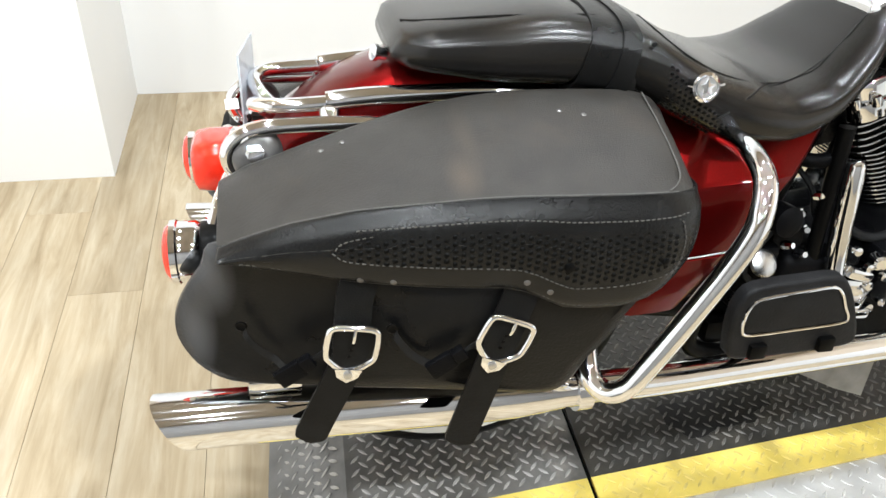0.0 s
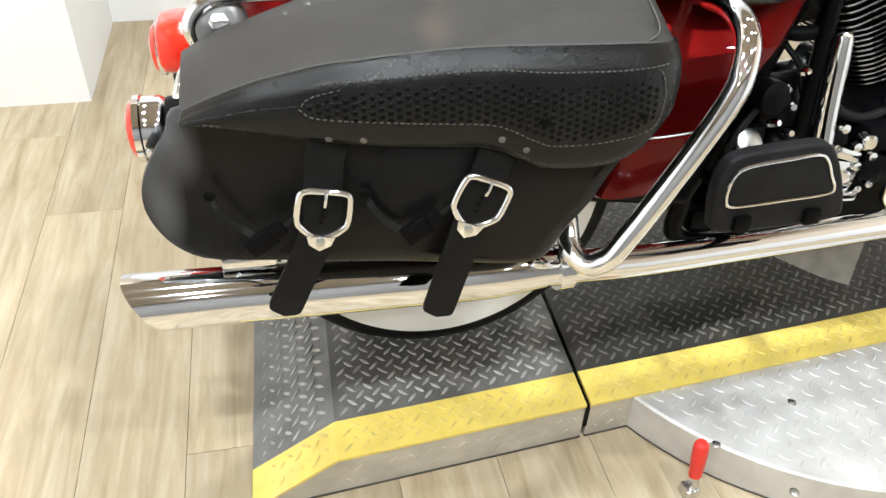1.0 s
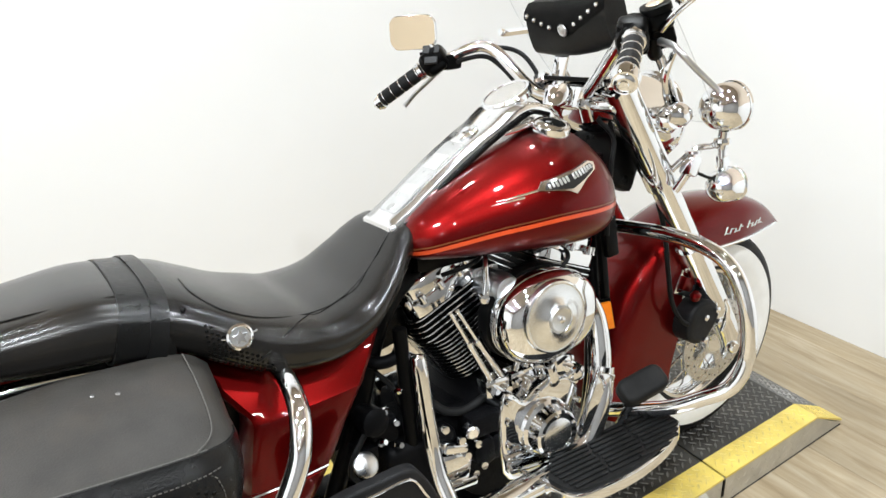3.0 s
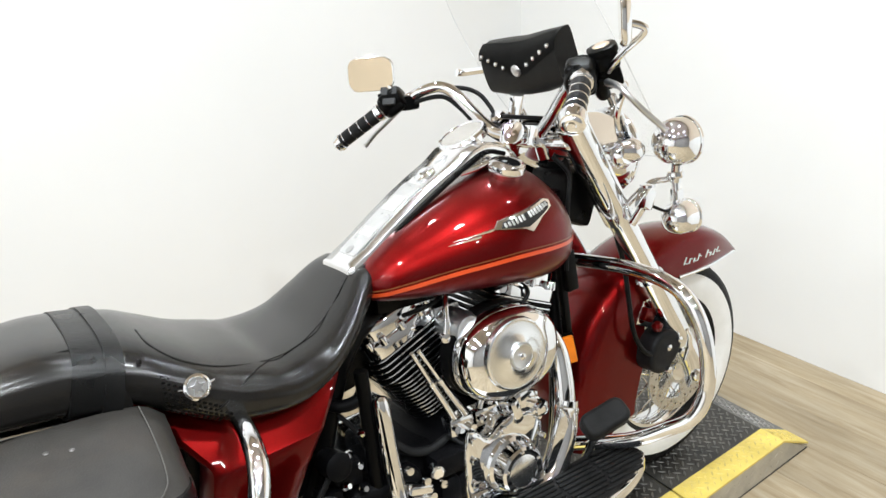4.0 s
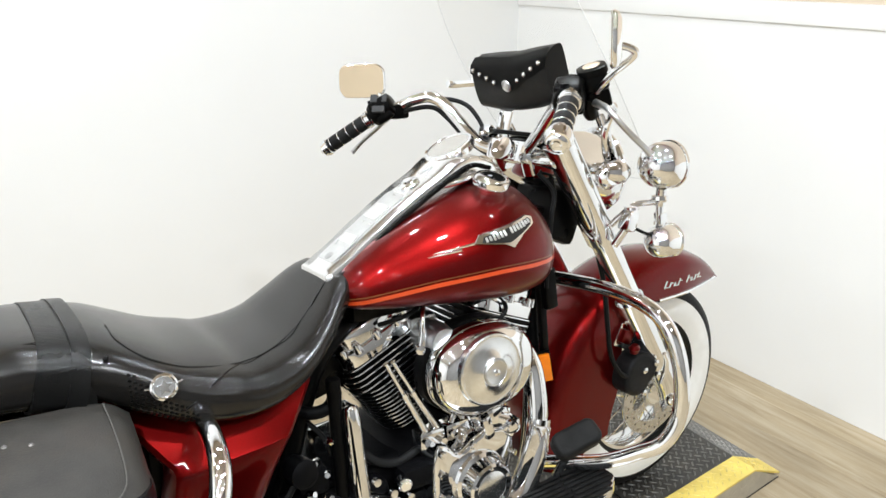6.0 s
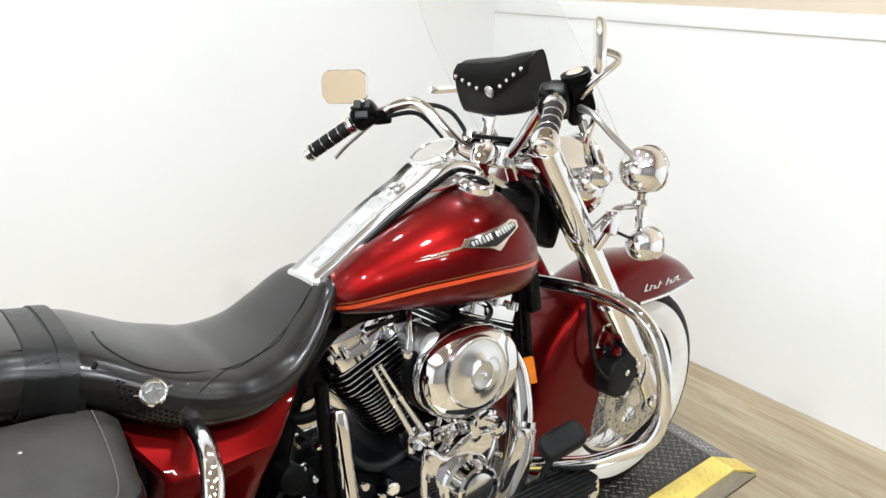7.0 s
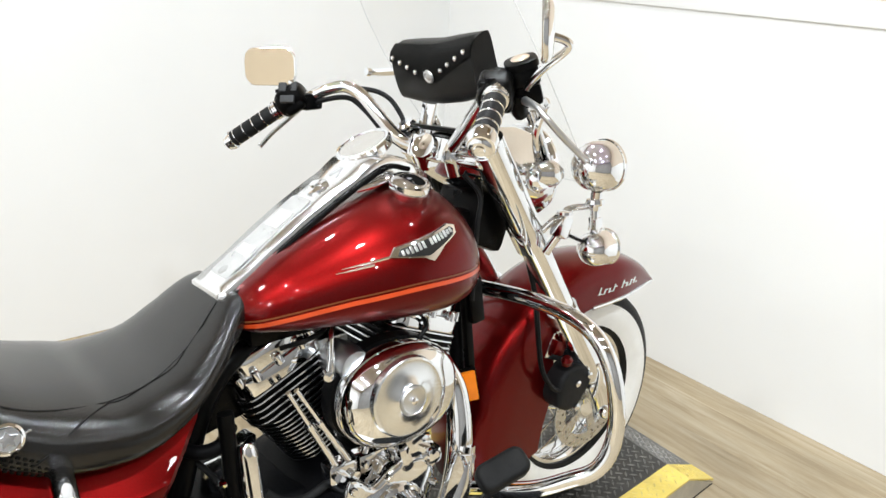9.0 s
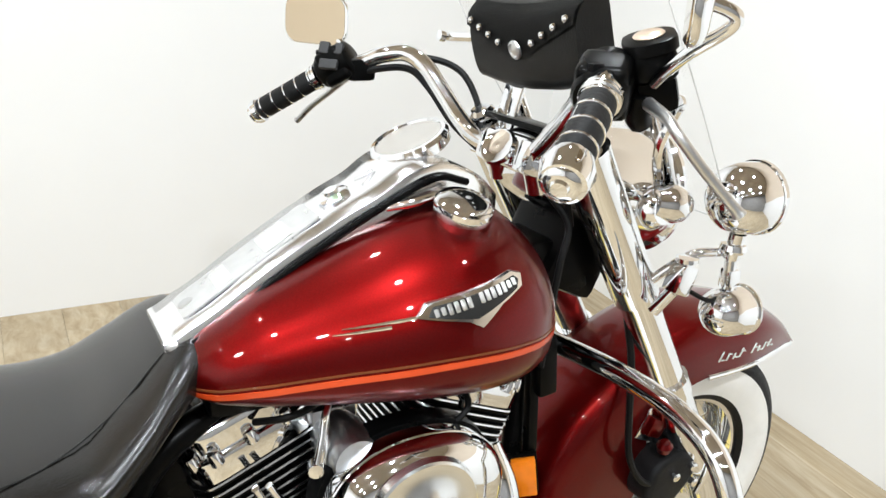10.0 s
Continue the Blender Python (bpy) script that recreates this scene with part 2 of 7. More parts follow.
def oak():
    """Pale grey-brown oak-look boards; each board has its own tone."""
    m = material("oak_plank", (0.43, 0.34, 0.225), 0.45, 0, 0.1, 3, bump=0.12, bump_scale=60, spec=0.2)
    nt = m.node_tree
    link = nt.links.new
    b = nt.nodes["Principled BSDF"]
    tc = nt.nodes.new("ShaderNodeTexCoord")
    oi = nt.nodes.new("ShaderNodeObjectInfo")
    ad = nt.nodes.new("ShaderNodeVectorMath")
    ad.operation = "MULTIPLY_ADD"
    ad.inputs[1].default_value = (1, 1, 1)
    cx = nt.nodes.new("ShaderNodeCombineXYZ")
    ml = nt.nodes.new("ShaderNodeMath")
    ml.operation = "MULTIPLY"
    ml.inputs[1].default_value = 37
    link(oi.outputs["Random"], ml.inputs[0])
    link(ml.outputs[0], cx.inputs[0])
    link(ml.outputs[0], cx.inputs[1])
    link(tc.outputs["Object"], ad.inputs[0])
    link(cx.outputs[0], ad.inputs[2])
    mp = nt.nodes.new("ShaderNodeMapping")
    mp.inputs["Scale"].default_value = (1.0, 0.09, 1.0)
    link(ad.outputs[0], mp.inputs[0])
    grain = nt.nodes.new("ShaderNodeTexNoise")
    grain.inputs["Scale"].default_value, grain.inputs["Detail"].default_value, grain.inputs["Roughness"].default_value = 28, 9, 0.65
    grain.inputs["Distortion"].default_value = 0.6
    link(mp.outputs[0], grain.inputs["Vector"])
    r = nt.nodes.new("ShaderNodeValToRGB")
    e = r.color_ramp.elements
    e[0].position, e[0].color = 0.3, (0.295, 0.226, 0.138, 1)
    e[1].position, e[1].color = 0.68, (0.485, 0.41, 0.297, 1)
    e2 = e.new(0.47)
    e2.color = (0.39, 0.312, 0.205, 1)
    link(grain.outputs["Fac"], r.inputs["Fac"])
    mp2 = nt.nodes.new("ShaderNodeMapping")
    mp2.inputs["Scale"].default_value = (1.0, 0.35, 1.0)
    link(ad.outputs[0], mp2.inputs[0])
    blot = nt.nodes.new("ShaderNodeTexNoise")
    blot.inputs["Scale"].default_value, blot.inputs["Detail"].default_value = 7, 4
    link(mp2.outputs[0], blot.inputs["Vector"])
    hs = nt.nodes.new("ShaderNodeHueSaturation")
    v = nt.nodes.new("ShaderNodeMapRange")
    v.inputs[3].default_value, v.inputs[4].default_value = 0.9, 1.07
    link(oi.outputs["Random"], v.inputs[0])
    v2 = nt.nodes.new("ShaderNodeMapRange")
    v2.inputs[1].default_value, v2.inputs[2].default_value, v2.inputs[3].default_value, v2.inputs[4].default_value = 0.3, 0.7, 0.9, 1.08
    link(blot.outputs["Fac"], v2.inputs[0])
    mm = nt.nodes.new("ShaderNodeMath")
    mm.operation = "MULTIPLY"
    link(v.outputs[0], mm.inputs[0])
    link(v2.outputs[0], mm.inputs[1])
    link(mm.outputs[0], hs.inputs["Value"])
    link(r.outputs["Color"], hs.inputs["Color"])
    link(hs.outputs["Color"], b.inputs["Base Color"])
    return m


OAK = oak()


# ---- mesh helpers ----
def empty(name):
    ob = new(name)
    ob.empty_display_size = 0.05
    return ob


def part(name, bm, mat, parent=None, label="", smooth=True, angle=40):
    """One mesh object from a bmesh, under parent."""
    bmesh.ops.recalc_face_normals(bm, faces=bm.faces)
    me = bpy.data.meshes.new(name)
    for e in bm.edges:
        if len(e.link_faces) == 2 and e.calc_face_angle(0) > radians(angle):
            e.smooth = False
    for f in bm.faces:
        f.smooth = smooth
    bm.to_mesh(me)
    bm.free()
    me.materials.append(mat)
    ob = new(name, me)
    if parent is not None:
        ob.parent = parent
    if label:
        ob["label"] = label
    return ob


def put(bm, m):
    bmesh.ops.transform(bm, matrix=m, verts=bm.verts)
    return bm


def join(*bms):
    """All the pieces of one part in one bmesh."""
    out = bmesh.new()
    for b in bms:
        me = bpy.data.meshes.new("tmp")
        b.to_mesh(me)
        b.free()
        out.from_mesh(me)
        bpy.data.meshes.remove(me)
    return out


def box(sx, sy, sz, bevel=0.003, seg=2, at=(0, 0, 0), rot=(0, 0, 0)):
    bm = bmesh.new()
    bmesh.ops.create_cube(bm, size=1.0)
    put(bm, Matrix.Diagonal((sx, sy, sz, 1)))
    if bevel:
        bmesh.ops.bevel(bm, geom=list(bm.edges), offset=bevel, segments=seg, affect="EDGES", profile=0.6)
    return put(bm, pose(*at, *rot))


def ring_skin(bm, rings, closed=True, caps=True):
    vr = [[bm.verts.new(p) for p in r] for r in rings]
    n = len(vr[0])
    for a, b in zip(vr, vr[1:]):
        for i in range(n if closed else n - 1):
            j = (i + 1) % n
            bm.faces.new((a[i], a[j], b[j], b[i]))
    if caps and closed:
        bm.faces.new(vr[0][::-1])
        bm.faces.new(vr[-1])
    return bm


def loft(rings, caps=True, closed=True):
    return ring_skin(bmesh.new(), rings, closed, caps)


def catmull(pts, per=6, loop=False):
    """A smooth row of points through the given ones (tuples of any length)."""
    p = [np.array(q, float) for q in pts]
    n = len(p)
    out = []
    for i in range(n if loop else n - 1):
        if loop:
            a, b, c, d = p[(i - 1) % n], p[i], p[(i + 1) % n], p[(i + 2) % n]
        else:
            b, c = p[i], p[i + 1]
            a = p[i - 1] if i else 2 * b - c
            d = p[i + 2] if i + 2 < n else 2 * c - b
        for k in range(per):
            t = k / per
            out.append(0.5 * (2 * b + (c - a) * t + (2 * a - 5 * b + 4 * c - d) * t * t + (3 * b - a - 3 * c + d) * t ** 3))
    if not loop:
        out.append(p[-1])
    return out


def tube(pts, r, sides=12, per=6, caps=True, smooth=True, loop=False):
    """A round tube along a smooth path; r is one radius or one for each path point."""
    radii = r if isinstance(r, (list, tuple)) else [r] * len(pts)
    q = [(*p, rr) for p, rr in zip(pts, radii)]
    path = catmull(q, per, loop) if smooth else [np.array(v, float) for v in q]
    P = [Vector(v[:3]) for v in path]
    rings = []
    up = None
    n = len(P)
    for i, p in enumerate(P):
        d = (P[(i + 1) % n] - P[i - 1]) if loop else (P[min(i + 1, n - 1)] - P[max(i - 1, 0)])
        d.normalize()
        if up is None:
            up = d.orthogonal().normalized()
        up = (up - d * up.dot(d)).normalized()
        s = d.cross(up)
        rr = float(path[i][3])
        rings.append([p + rr * (math.cos(a) * up + math.sin(a) * s) for a in (2 * math.pi * k / sides for k in range(sides))])
    if loop:
        rings.append(rings[0])
        bm = loft(rings, caps=False)
        bmesh.ops.remove_doubles(bm, verts=bm.verts, dist=1e-6)
        return bm
    return loft(rings, caps)


def lathe(profile, m=None, sides=32):
    """Turned shape: profile rows of (radius, height) about the local z axis."""
    rings = [[Vector((r * math.cos(a), r * math.sin(a), h)) for a in (2 * math.pi * k / sides for k in range(sides))]
             for r, h in ((max(r, 1e-5), h) for r, h in profile)]
    closed = tuple(profile[0]) == tuple(profile[-1])
    bm = loft(rings, caps=not closed)
    if closed:
        bmesh.ops.remove_doubles(bm, verts=bm.verts, dist=1e-6)
    return put(bm, m) if m is not None else bm


def along(p, d, roll=0.0):
    """A pose at p whose local z points along d."""
    return Matrix.Translation(p) @ Vector(d).to_track_quat("Z", "Y").to_matrix().to_4x4() @ pose(0, 0, 0, 0, 0, roll)


def slab(outline, depth, bevel=0.0, seg=2):
    """A flat shape from (u, v) points, lying in the local xy plane, depth thick along z."""
    bm = bmesh.new()
    vs = [bm.verts.new((u, v, 0)) for u, v in outline]
    f = bm.faces.new(vs)
    r = bmesh.ops.extrude_face_region(bm, geom=[f])
    top = [v for v in r["geom"] if isinstance(v, bmesh.types.BMVert)]
    bmesh.ops.translate(bm, vec=(0, 0, depth), verts=top)
    if bevel:
        es = [e for e in bm.edges if all(v in top for v in e.verts)]
        bmesh.ops.bevel(bm, geom=es, offset=bevel, segments=seg, affect="EDGES", profile=0.6)
    return bm


def rounded(w, h, r, n=5):
    """A rounded rectangle, centred."""
    out = []
    for cx, cy, a0 in ((w / 2 - r, h / 2 - r, 0), (-w / 2 + r, h / 2 - r, 90), (-w / 2 + r, -h / 2 + r, 180), (w / 2 - r, -h / 2 + r, 270)):
        for k in range(n + 1):
            a = radians(a0 + 90 * k / n)
            out.append((cx + r * math.cos(a), cy + r * math.sin(a)))
    return out


def side(y):
    """Local xy onto the motorcycle's xz plane at y, local z towards the right-hand side."""
    return Matrix(((1, 0, 0, 0), (0, 0, -1, y), (0, 1, 0, 0), (0, 0, 0, 1)))


def superell(cx, zb, zt, hw, e_top=2.2, e_bot=3.5, split=0.45, n=32, y0=0.0):
    """A closed section across x: widest at the given share of its height."""
    zm = zb + (zt - zb) * split
    out = []
    for k in range(n):
        a = 2 * math.pi * k / n
        c, s = math.cos(a), math.sin(a)
        e = e_top if s >= 0 else e_bot
        y = hw * math.copysign(abs(c) ** (2 / e), c)
        z = zm + ((zt - zm) if s >= 0 else (zm - zb)) * math.copysign(abs(s) ** (2 / e), s)
        out.append(Vector((cx, y + y0, z)))
    return out


def interp(rows, x):
    """Values at x from rows (x, a, b, ...), smooth between them."""
    xs = [r[0] for r in rows]
    i = max(0, min(len(xs) - 2, sum(1 for v in xs if v <= x) - 1))
    t = max(0.0, min(1.0, (x - xs[i]) / (xs[i + 1] - xs[i])))
    t2 = t
    out = []
    for k in range(1, len(rows[0])):
        b, c = rows[i][k], rows[i + 1][k]
        a = rows[i - 1][k] if i else 2 * b - c
        d = rows[i + 2][k] if i + 2 < len(rows) else 2 * c - b
        out.append(0.5 * (2 * b + (c - a) * t2 + (2 * a - 5 * b + 4 * c - d) * t2 ** 2 + (3 * b - a - 3 * c + d) * t2 ** 3))
    return out


# ---- the room ----
def wall(name, x0, x1, y0, y1, z0, z1, mat, label):
    bm = box(x1 - x0, y1 - y0, z1 - z0, 0.0, at=((x0 + x1) / 2, (y0 + y1) / 2, (z0 + z1) / 2))
    return tagged(part(name, bm, mat, None, label, smooth=False), label, "wall", kind="structure")


FRONT, BACK, LEFT, NEAR = 2.50, 1.80, -2.6, -3.6
wall("wall_back", -0.785, FRONT, BACK, BACK + 0.12, FLOOR, CEIL, WALLWHITE, "plain white painted wall behind the motorcycle")
wall("wall_jog_side", -0.925, -0.785, 1.205, BACK + 0.12, FLOOR, 1.29, WALLWHITE, "short white wall return behind the lift's end")
wall("wall_jog_face", LEFT, -0.925, 1.205, 1.325, FLOOR, 1.29, WALLWHITE, "white wall face beside the lift's end")
wall("wall_jog_upper", LEFT, -0.785, 1.205, BACK + 0.12, 1.29, CEIL, BEIGE, "beige painted wall above the white return")
wall("wall_front", FRONT, FRONT + 0.3, NEAR, BACK + 0.12, FLOOR, 1.18, WALLWHITE, "white half-height wall ahead of the motorcycle")
wall("wall_front_upper", FRONT + 0.12, FRONT + 0.3, NEAR, BACK + 0.12, 1.25, CEIL, BEIGE, "beige painted wall above the white ledge")
tagged(part("trim", box(0.33, BACK - NEAR, 0.07, 0.006, at=(FRONT + 0.155, (BACK + NEAR) / 2, 1.215)), TRIMWHITE, None), "white painted ledge capping the half wall", "trim", kind="structure")
# two unseen walls, added; their tones steer reflections and bounced light
wall("wall_left", LEFT - 0.12, LEFT, NEAR, 1.325, FLOOR, CEIL, WALLWHITE, "unseen white wall added to close the room")
wall("wall_near", LEFT, FRONT + 0.3, NEAR - 0.12, NEAR, FLOOR, CEIL, DARKWALL, "unseen grey wall added to close the room")
tagged(part("ceiling", box(FRONT - LEFT + 0.5, BACK - NEAR + 0.4, 0.1, 0.0, at=((FRONT + LEFT) / 2, (BACK + NEAR) / 2, CEIL + 0.05)), CEILMAT, None, smooth=False),
       "plain white ceiling with recessed spots", "ceiling", kind="structure")

# ---- the low lift: deck, yellow edges, end ramps, turntable plate ----
# its long axis is turned a little against the motorcycle
CU, SU = math.cos(radians(4.3)), math.sin(radians(4.3))
DM = Matrix(((CU, 0.035, 0, 0), (SU, 1, 0, -0.2617), (0, 0, 1, 0), (0, 0, 0, 1)))
# deck coordinates: u along the lift, v across it (0 at the near edge), z up
U0, U1, U2, U3, U4, U5 = -0.355, -0.21, 0.235, 1.452, 1.88, 2.03
WIDE = 0.70
STRIPE = 0.078


def deck_plate(name, u0, u1, z0, z1, mat, parent, v0, v1, thick=0.006):
    bm = bmesh.new()
    vs = []
    for dz in (0, -thick):
        vs.append([bm.verts.new((u, v, z + dz)) for u, v, z in ((u0, v0, z0), (u1, v0, z1), (u1, v1, z1), (u0, v1, z0))])
    a, b = vs
    bm.faces.new(a)
    bm.faces.new(b[::-1])
    for i in range(4):
        j = (i + 1) % 4
        bm.faces.new((a[i], b[i], b[j], a[j]))
    return part(name, put(bm, DM), mat, parent, smooth=False)


def lug_mesh(bm, u, v, z, turn, long=0.0125, wide=0.0031, high=0.0018, slope=0.0):
    """One raised lozenge of the tread."""
    c, s = math.cos(turn), math.sin(turn)
    pts = [(-long, 0), (-long * 0.4, -wide), (long * 0.4, -wide), (long, 0), (long * 0.4, wide), (-long * 0.4, wide)]
    base = [bm.verts.new((u + c * a - s * b, v + s * a + c * b, z + slope * (c * a - s * b))) for a, b in pts]
    top = [bm.verts.new((u + c * a * 0.72 - s * b * 0.55, v + s * a * 0.72 + c * b * 0.55, z + high + slope * (c * a - s * b))) for a, b in pts]
    for i in range(6):
        j = (i + 1) % 6
        bm.faces.new((base[i], base[j], top[j], top[i]))
    bm.faces.new(top)


def tread(name, u0, u1, z0, z1, v0, v1, mat, parent, label, pitch=0.0212, keep=None, m=None):
    bm = bmesh.new()
    n = int((u1 - u0 + v1 - v0) / pitch) + 2
    for i in range(-n, n):
        for j in range(-n, n):
            u, v = u0 + (i - j) * pitch * 0.7071, v0 + (i + j) * pitch * 0.7071
            if not (u0 + 0.009 < u < u1 - 0.009 and v0 + 0.009 < v < v1 - 0.009):
                continue
            if keep is not None and not keep(u, v):
                continue
            z = z0 + (z1 - z0) * (u - u0) / (u1 - u0)
            lug_mesh(bm, u, v, z, radians(45 if (i + j) % 2 else -45), slope=(z1 - z0) / (u1 - u0))
    put(bm, DM if m is None else m)
    me = bpy.data.meshes.new(name)
    bm.to_mesh(me)
    bm.free()
    me.materials.append(mat)
    ob = new(name, me)
    ob.parent = parent
    return tagged(ob, label, kind="stuff")


lift = tagged(empty("motorcycle_lift"), "low black tread-plate service lift with worn yellow edges on the floor", "lift")
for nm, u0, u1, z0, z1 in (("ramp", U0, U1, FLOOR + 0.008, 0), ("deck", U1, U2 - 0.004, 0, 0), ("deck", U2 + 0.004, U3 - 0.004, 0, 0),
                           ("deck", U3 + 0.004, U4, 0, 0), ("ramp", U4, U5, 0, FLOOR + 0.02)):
    p = deck_plate(nm, u0, u1, z0, z1, PLATE_RAMP if nm == "ramp" else PLATE_DARK if u0 > U2 else PLATE_BLACK, lift, STRIPE, WIDE - STRIPE)
    tread("tread", u0 + 0.004, u1 - 0.004, z0, z1, STRIPE + 0.004, WIDE - STRIPE - 0.004, LUG_DARK if u0 > U2 and nm == "deck" else LUG_BLACK, p, "worn raised lozenge tread")
    s = deck_plate("edge_stripe", u0, u1, z0 + 0.0005, z1 + 0.0005, PLATE_YELLOW, lift, 0, STRIPE)
    tread("tread", u0 + 0.004, u1 - 0.004, z0, z1, 0.004, STRIPE - 0.002, LUG_YELLOW, s, "yellow painted lozenge tread")
    deck_plate("edge_stripe", u0, u1, z0 + 0.0005, z1 + 0.0005, PLATE_YELLOW, lift, WIDE - STRIPE, WIDE)
# side skirts
for u0, u1, za, zb in ((U0, U1, FLOOR + 0.004, -0.004), (U1, U2 - 0.004, -0.004, -0.004), (U2 + 0.004, U3 - 0.004, -0.004, -0.004),
                       (U3 + 0.004, U4, -0.004, -0.004), (U4, U5, -0.004, FLOOR + 0.004)):
    skirt = bmesh.new()
    a = [skirt.verts.new(p) for p in ((u0, 0.003, FLOOR), (u1, 0.003, FLOOR), (u1, 0.003, zb), (u0, 0.003, za))]
    skirt.faces.new(a)
    r = bmesh.ops.extrude_face_region(skirt, geom=list(skirt.faces))
    bmesh.ops.translate(skirt, vec=(0, 0.01, 0), verts=[v for v in r["geom"] if isinstance(v, bmesh.types.BMVert)])
    tread_bm = bmesh.new()
    for k in range(int((u1 - u0) / 0.03)):
        for j in range(2):
            lug_mesh(tread_bm, u0 + 0.018 + 0.03 * k + 0.015 * j, 0.024 + 0.03 * j, 0.0, radians(45 if (k + j) % 2 else -45), 0.010, 0.0026, 0.0012)
    sk = part("skirt", put(skirt, DM), SKIRTMAT, lift, smooth=False)
    if za == zb:
        tagged(part("tread", put(put(tread_bm, Matrix(((1, 0, 0, 0), (0, 0, -1, 0.0032), (0, 1, 0, FLOOR), (0, 0, 0, 1)))), DM), SKIRTMAT, sk, smooth=False), "dull raised lozenge tread", kind="stuff")
    else:
        tread_bm.free()
    # dark strip drawn as the shade line at the skirt's foot
    part("skirt_gap", put(box(u1 - u0, 0.003, 0.002, 0.0, at=((u0 + u1) / 2, 0.0018, FLOOR + 0.0015)), DM), GAPSHADE, lift, smooth=False)
# oil stain on the deck under the engine
oil = []
for k in range(40):
    a = 2 * math.pi * k / 40
    r = 1 + 0.22 * math.sin(2 * a + 0.7) + 0.13 * math.sin(5 * a) + 0.08 * math.sin(9 * a + 2)
    oil.append((0.55 + 0.105 * r * math.cos(a), -0.045 + 0.06 * r * math.sin(a)))
tagged(part("oil_stain", put(slab(oil, 0.0006), pose(0, 0, 0.0004)), OIL, None), "dark oil stain on the deck plate", "stain")
# seam strips between the deck plates
for u in (U2, U3):
    part("seam", put(box(0.008, WIDE, 0.05, 0.0, at=(u, WIDE / 2, -0.034)), DM), BLACK, lift, smooth=False)

# round turntable plate, half of it under the deck
TC, TR = (0.83, 0.06), 0.585
table = tagged(empty("turntable_plate"), "round bare aluminium tread plate half under the lift deck", "lift plate")
part("plate", lathe([(0.001, FLOOR), (TR, FLOOR), (TR, -0.012), (TR - 0.004, -0.008), (0.001, -0.008)], Matrix.Translation((TC[0], TC[1], 0)), 96), PLATE_ALU, table, smooth=False)
# dark ring drawn as the shade line at the rim's foot
part("rim_shadow_gap", lathe([(TR - 0.01, FLOOR + 0.001), (TR + 0.0015, FLOOR + 0.001), (TR + 0.0015, FLOOR + 0.003), (TR - 0.01, FLOOR + 0.003)], Matrix.Translation((TC[0], TC[1], 0)), 96), GAPSHADE, table, smooth=False)
tread("tread", TC[0] - TR, TC[0] + TR, -0.008, -0.008, TC[1] - TR, TC[1] + 0.1, PLATE_ALU, table, "polished raised lozenge tread", pitch=0.028,
      keep=lambda u, v: math.hypot(u - TC[0], v - TC[1]) < TR - 0.02, m=Matrix())
for bx, by in ((0.42, -0.36), (0.60, -0.30), (0.50, -0.47), (0.75, -0.42), (1.2, -0.3)):
    part("bolt", lathe([(0.008, 0), (0.008, 0.002), (0.004, 0.003), (0.0005, 0.003)], pose(bx, by, -0.008), 10), STEEL, table)

# ---- oak boards ----
floor = tagged(part("floor", box(FRONT - LEFT + 0.3, BACK - NEAR + 0.3, 0.05, 0.0, at=((FRONT + LEFT) / 2, (BACK + NEAR) / 2, FLOOR - 0.0295)),
                    material("board_joint", (0.2, 0.15, 0.095), 0.7), None, smooth=False), "pale oak-look plank floor", "floor", kind="structure")
PW, PL = 0.178, 1.22
plank_bm = box(PW - 0.0008, PL - 0.0008, 0.004, 0.0005, 1)
plank_me = bpy.data.meshes.new("plank")
plank_bm.to_mesh(plank_me)
plank_bm.free()
plank_me.materials.append(OAK)
rnd = random.Random(4)
x = LEFT + PW / 2
while x < FRONT + PW:
    y = NEAR - rnd.random() * PL + PL / 2
    while y < BACK + PL:
        y0, y1, x1 = max(y - PL / 2, NEAR), min(y + PL / 2, BACK), min(x + PW / 2, FRONT)
        if y1 - y0 > 0.01 and x1 - (x - PW / 2) > 0.01:
            ob = new("plank", plank_me)
            wide = x1 - (x - PW / 2)
            ob.matrix_world = pose(x1 - wide / 2, (y0 + y1) / 2, FLOOR - 0.002) @ Matrix.Diagonal((wide / PW, (y1 - y0) / PL, 1, 1))
            ob.parent = floor
        y += PL
    x += PW

# ceiling spots, the housings of the lamps
first = None
for sx, sy in SPOTS:
    if first is None:
        first = tagged(empty("ceiling_spot"), "small round white recessed ceiling spot", "ceiling light", "ceiling spots")
        part("housing", lathe([(0.085, 0), (0.1, 0), (0.105, -0.012), (0.098, -0.02), (0.09, -0.016), (0.086, 0.0)]), TRIMWHITE, first)
        first.matrix_world = pose(sx, sy, CEIL - 0.002)
    else:
        copy_thing(first, pose(sx, sy, CEIL - 0.002))

# red vinyl grip of the clamp beside the turntable
clamp = tagged(empty("toggle_clamp"), "small steel toggle clamp with red vinyl grip on the floor", "clamp")
CM = Matrix.Translation((0.372, -0.392, FLOOR)) @ Matrix.Scale(1.2, 4)
part("base", put(box(0.02, 0.022, 0.02, 0.003, at=(0, 0, 0.01)), CM), STEEL, clamp)
part("arm", put(tube([(0, 0, 0.01), (0.002, -0.004, 0.03), (0, 0.0, 0.05)], 0.005), CM), STEEL, clamp)
part("grip", put(tube([(0, 0, 0.045), (0.0, 0.004, 0.075), (0, 0.008, 0.1), (0, 0.009, 0.108)], [0.009, 0.0105, 0.0105, 0.006]), CM), REDGRIP, clamp, "red vinyl grip")


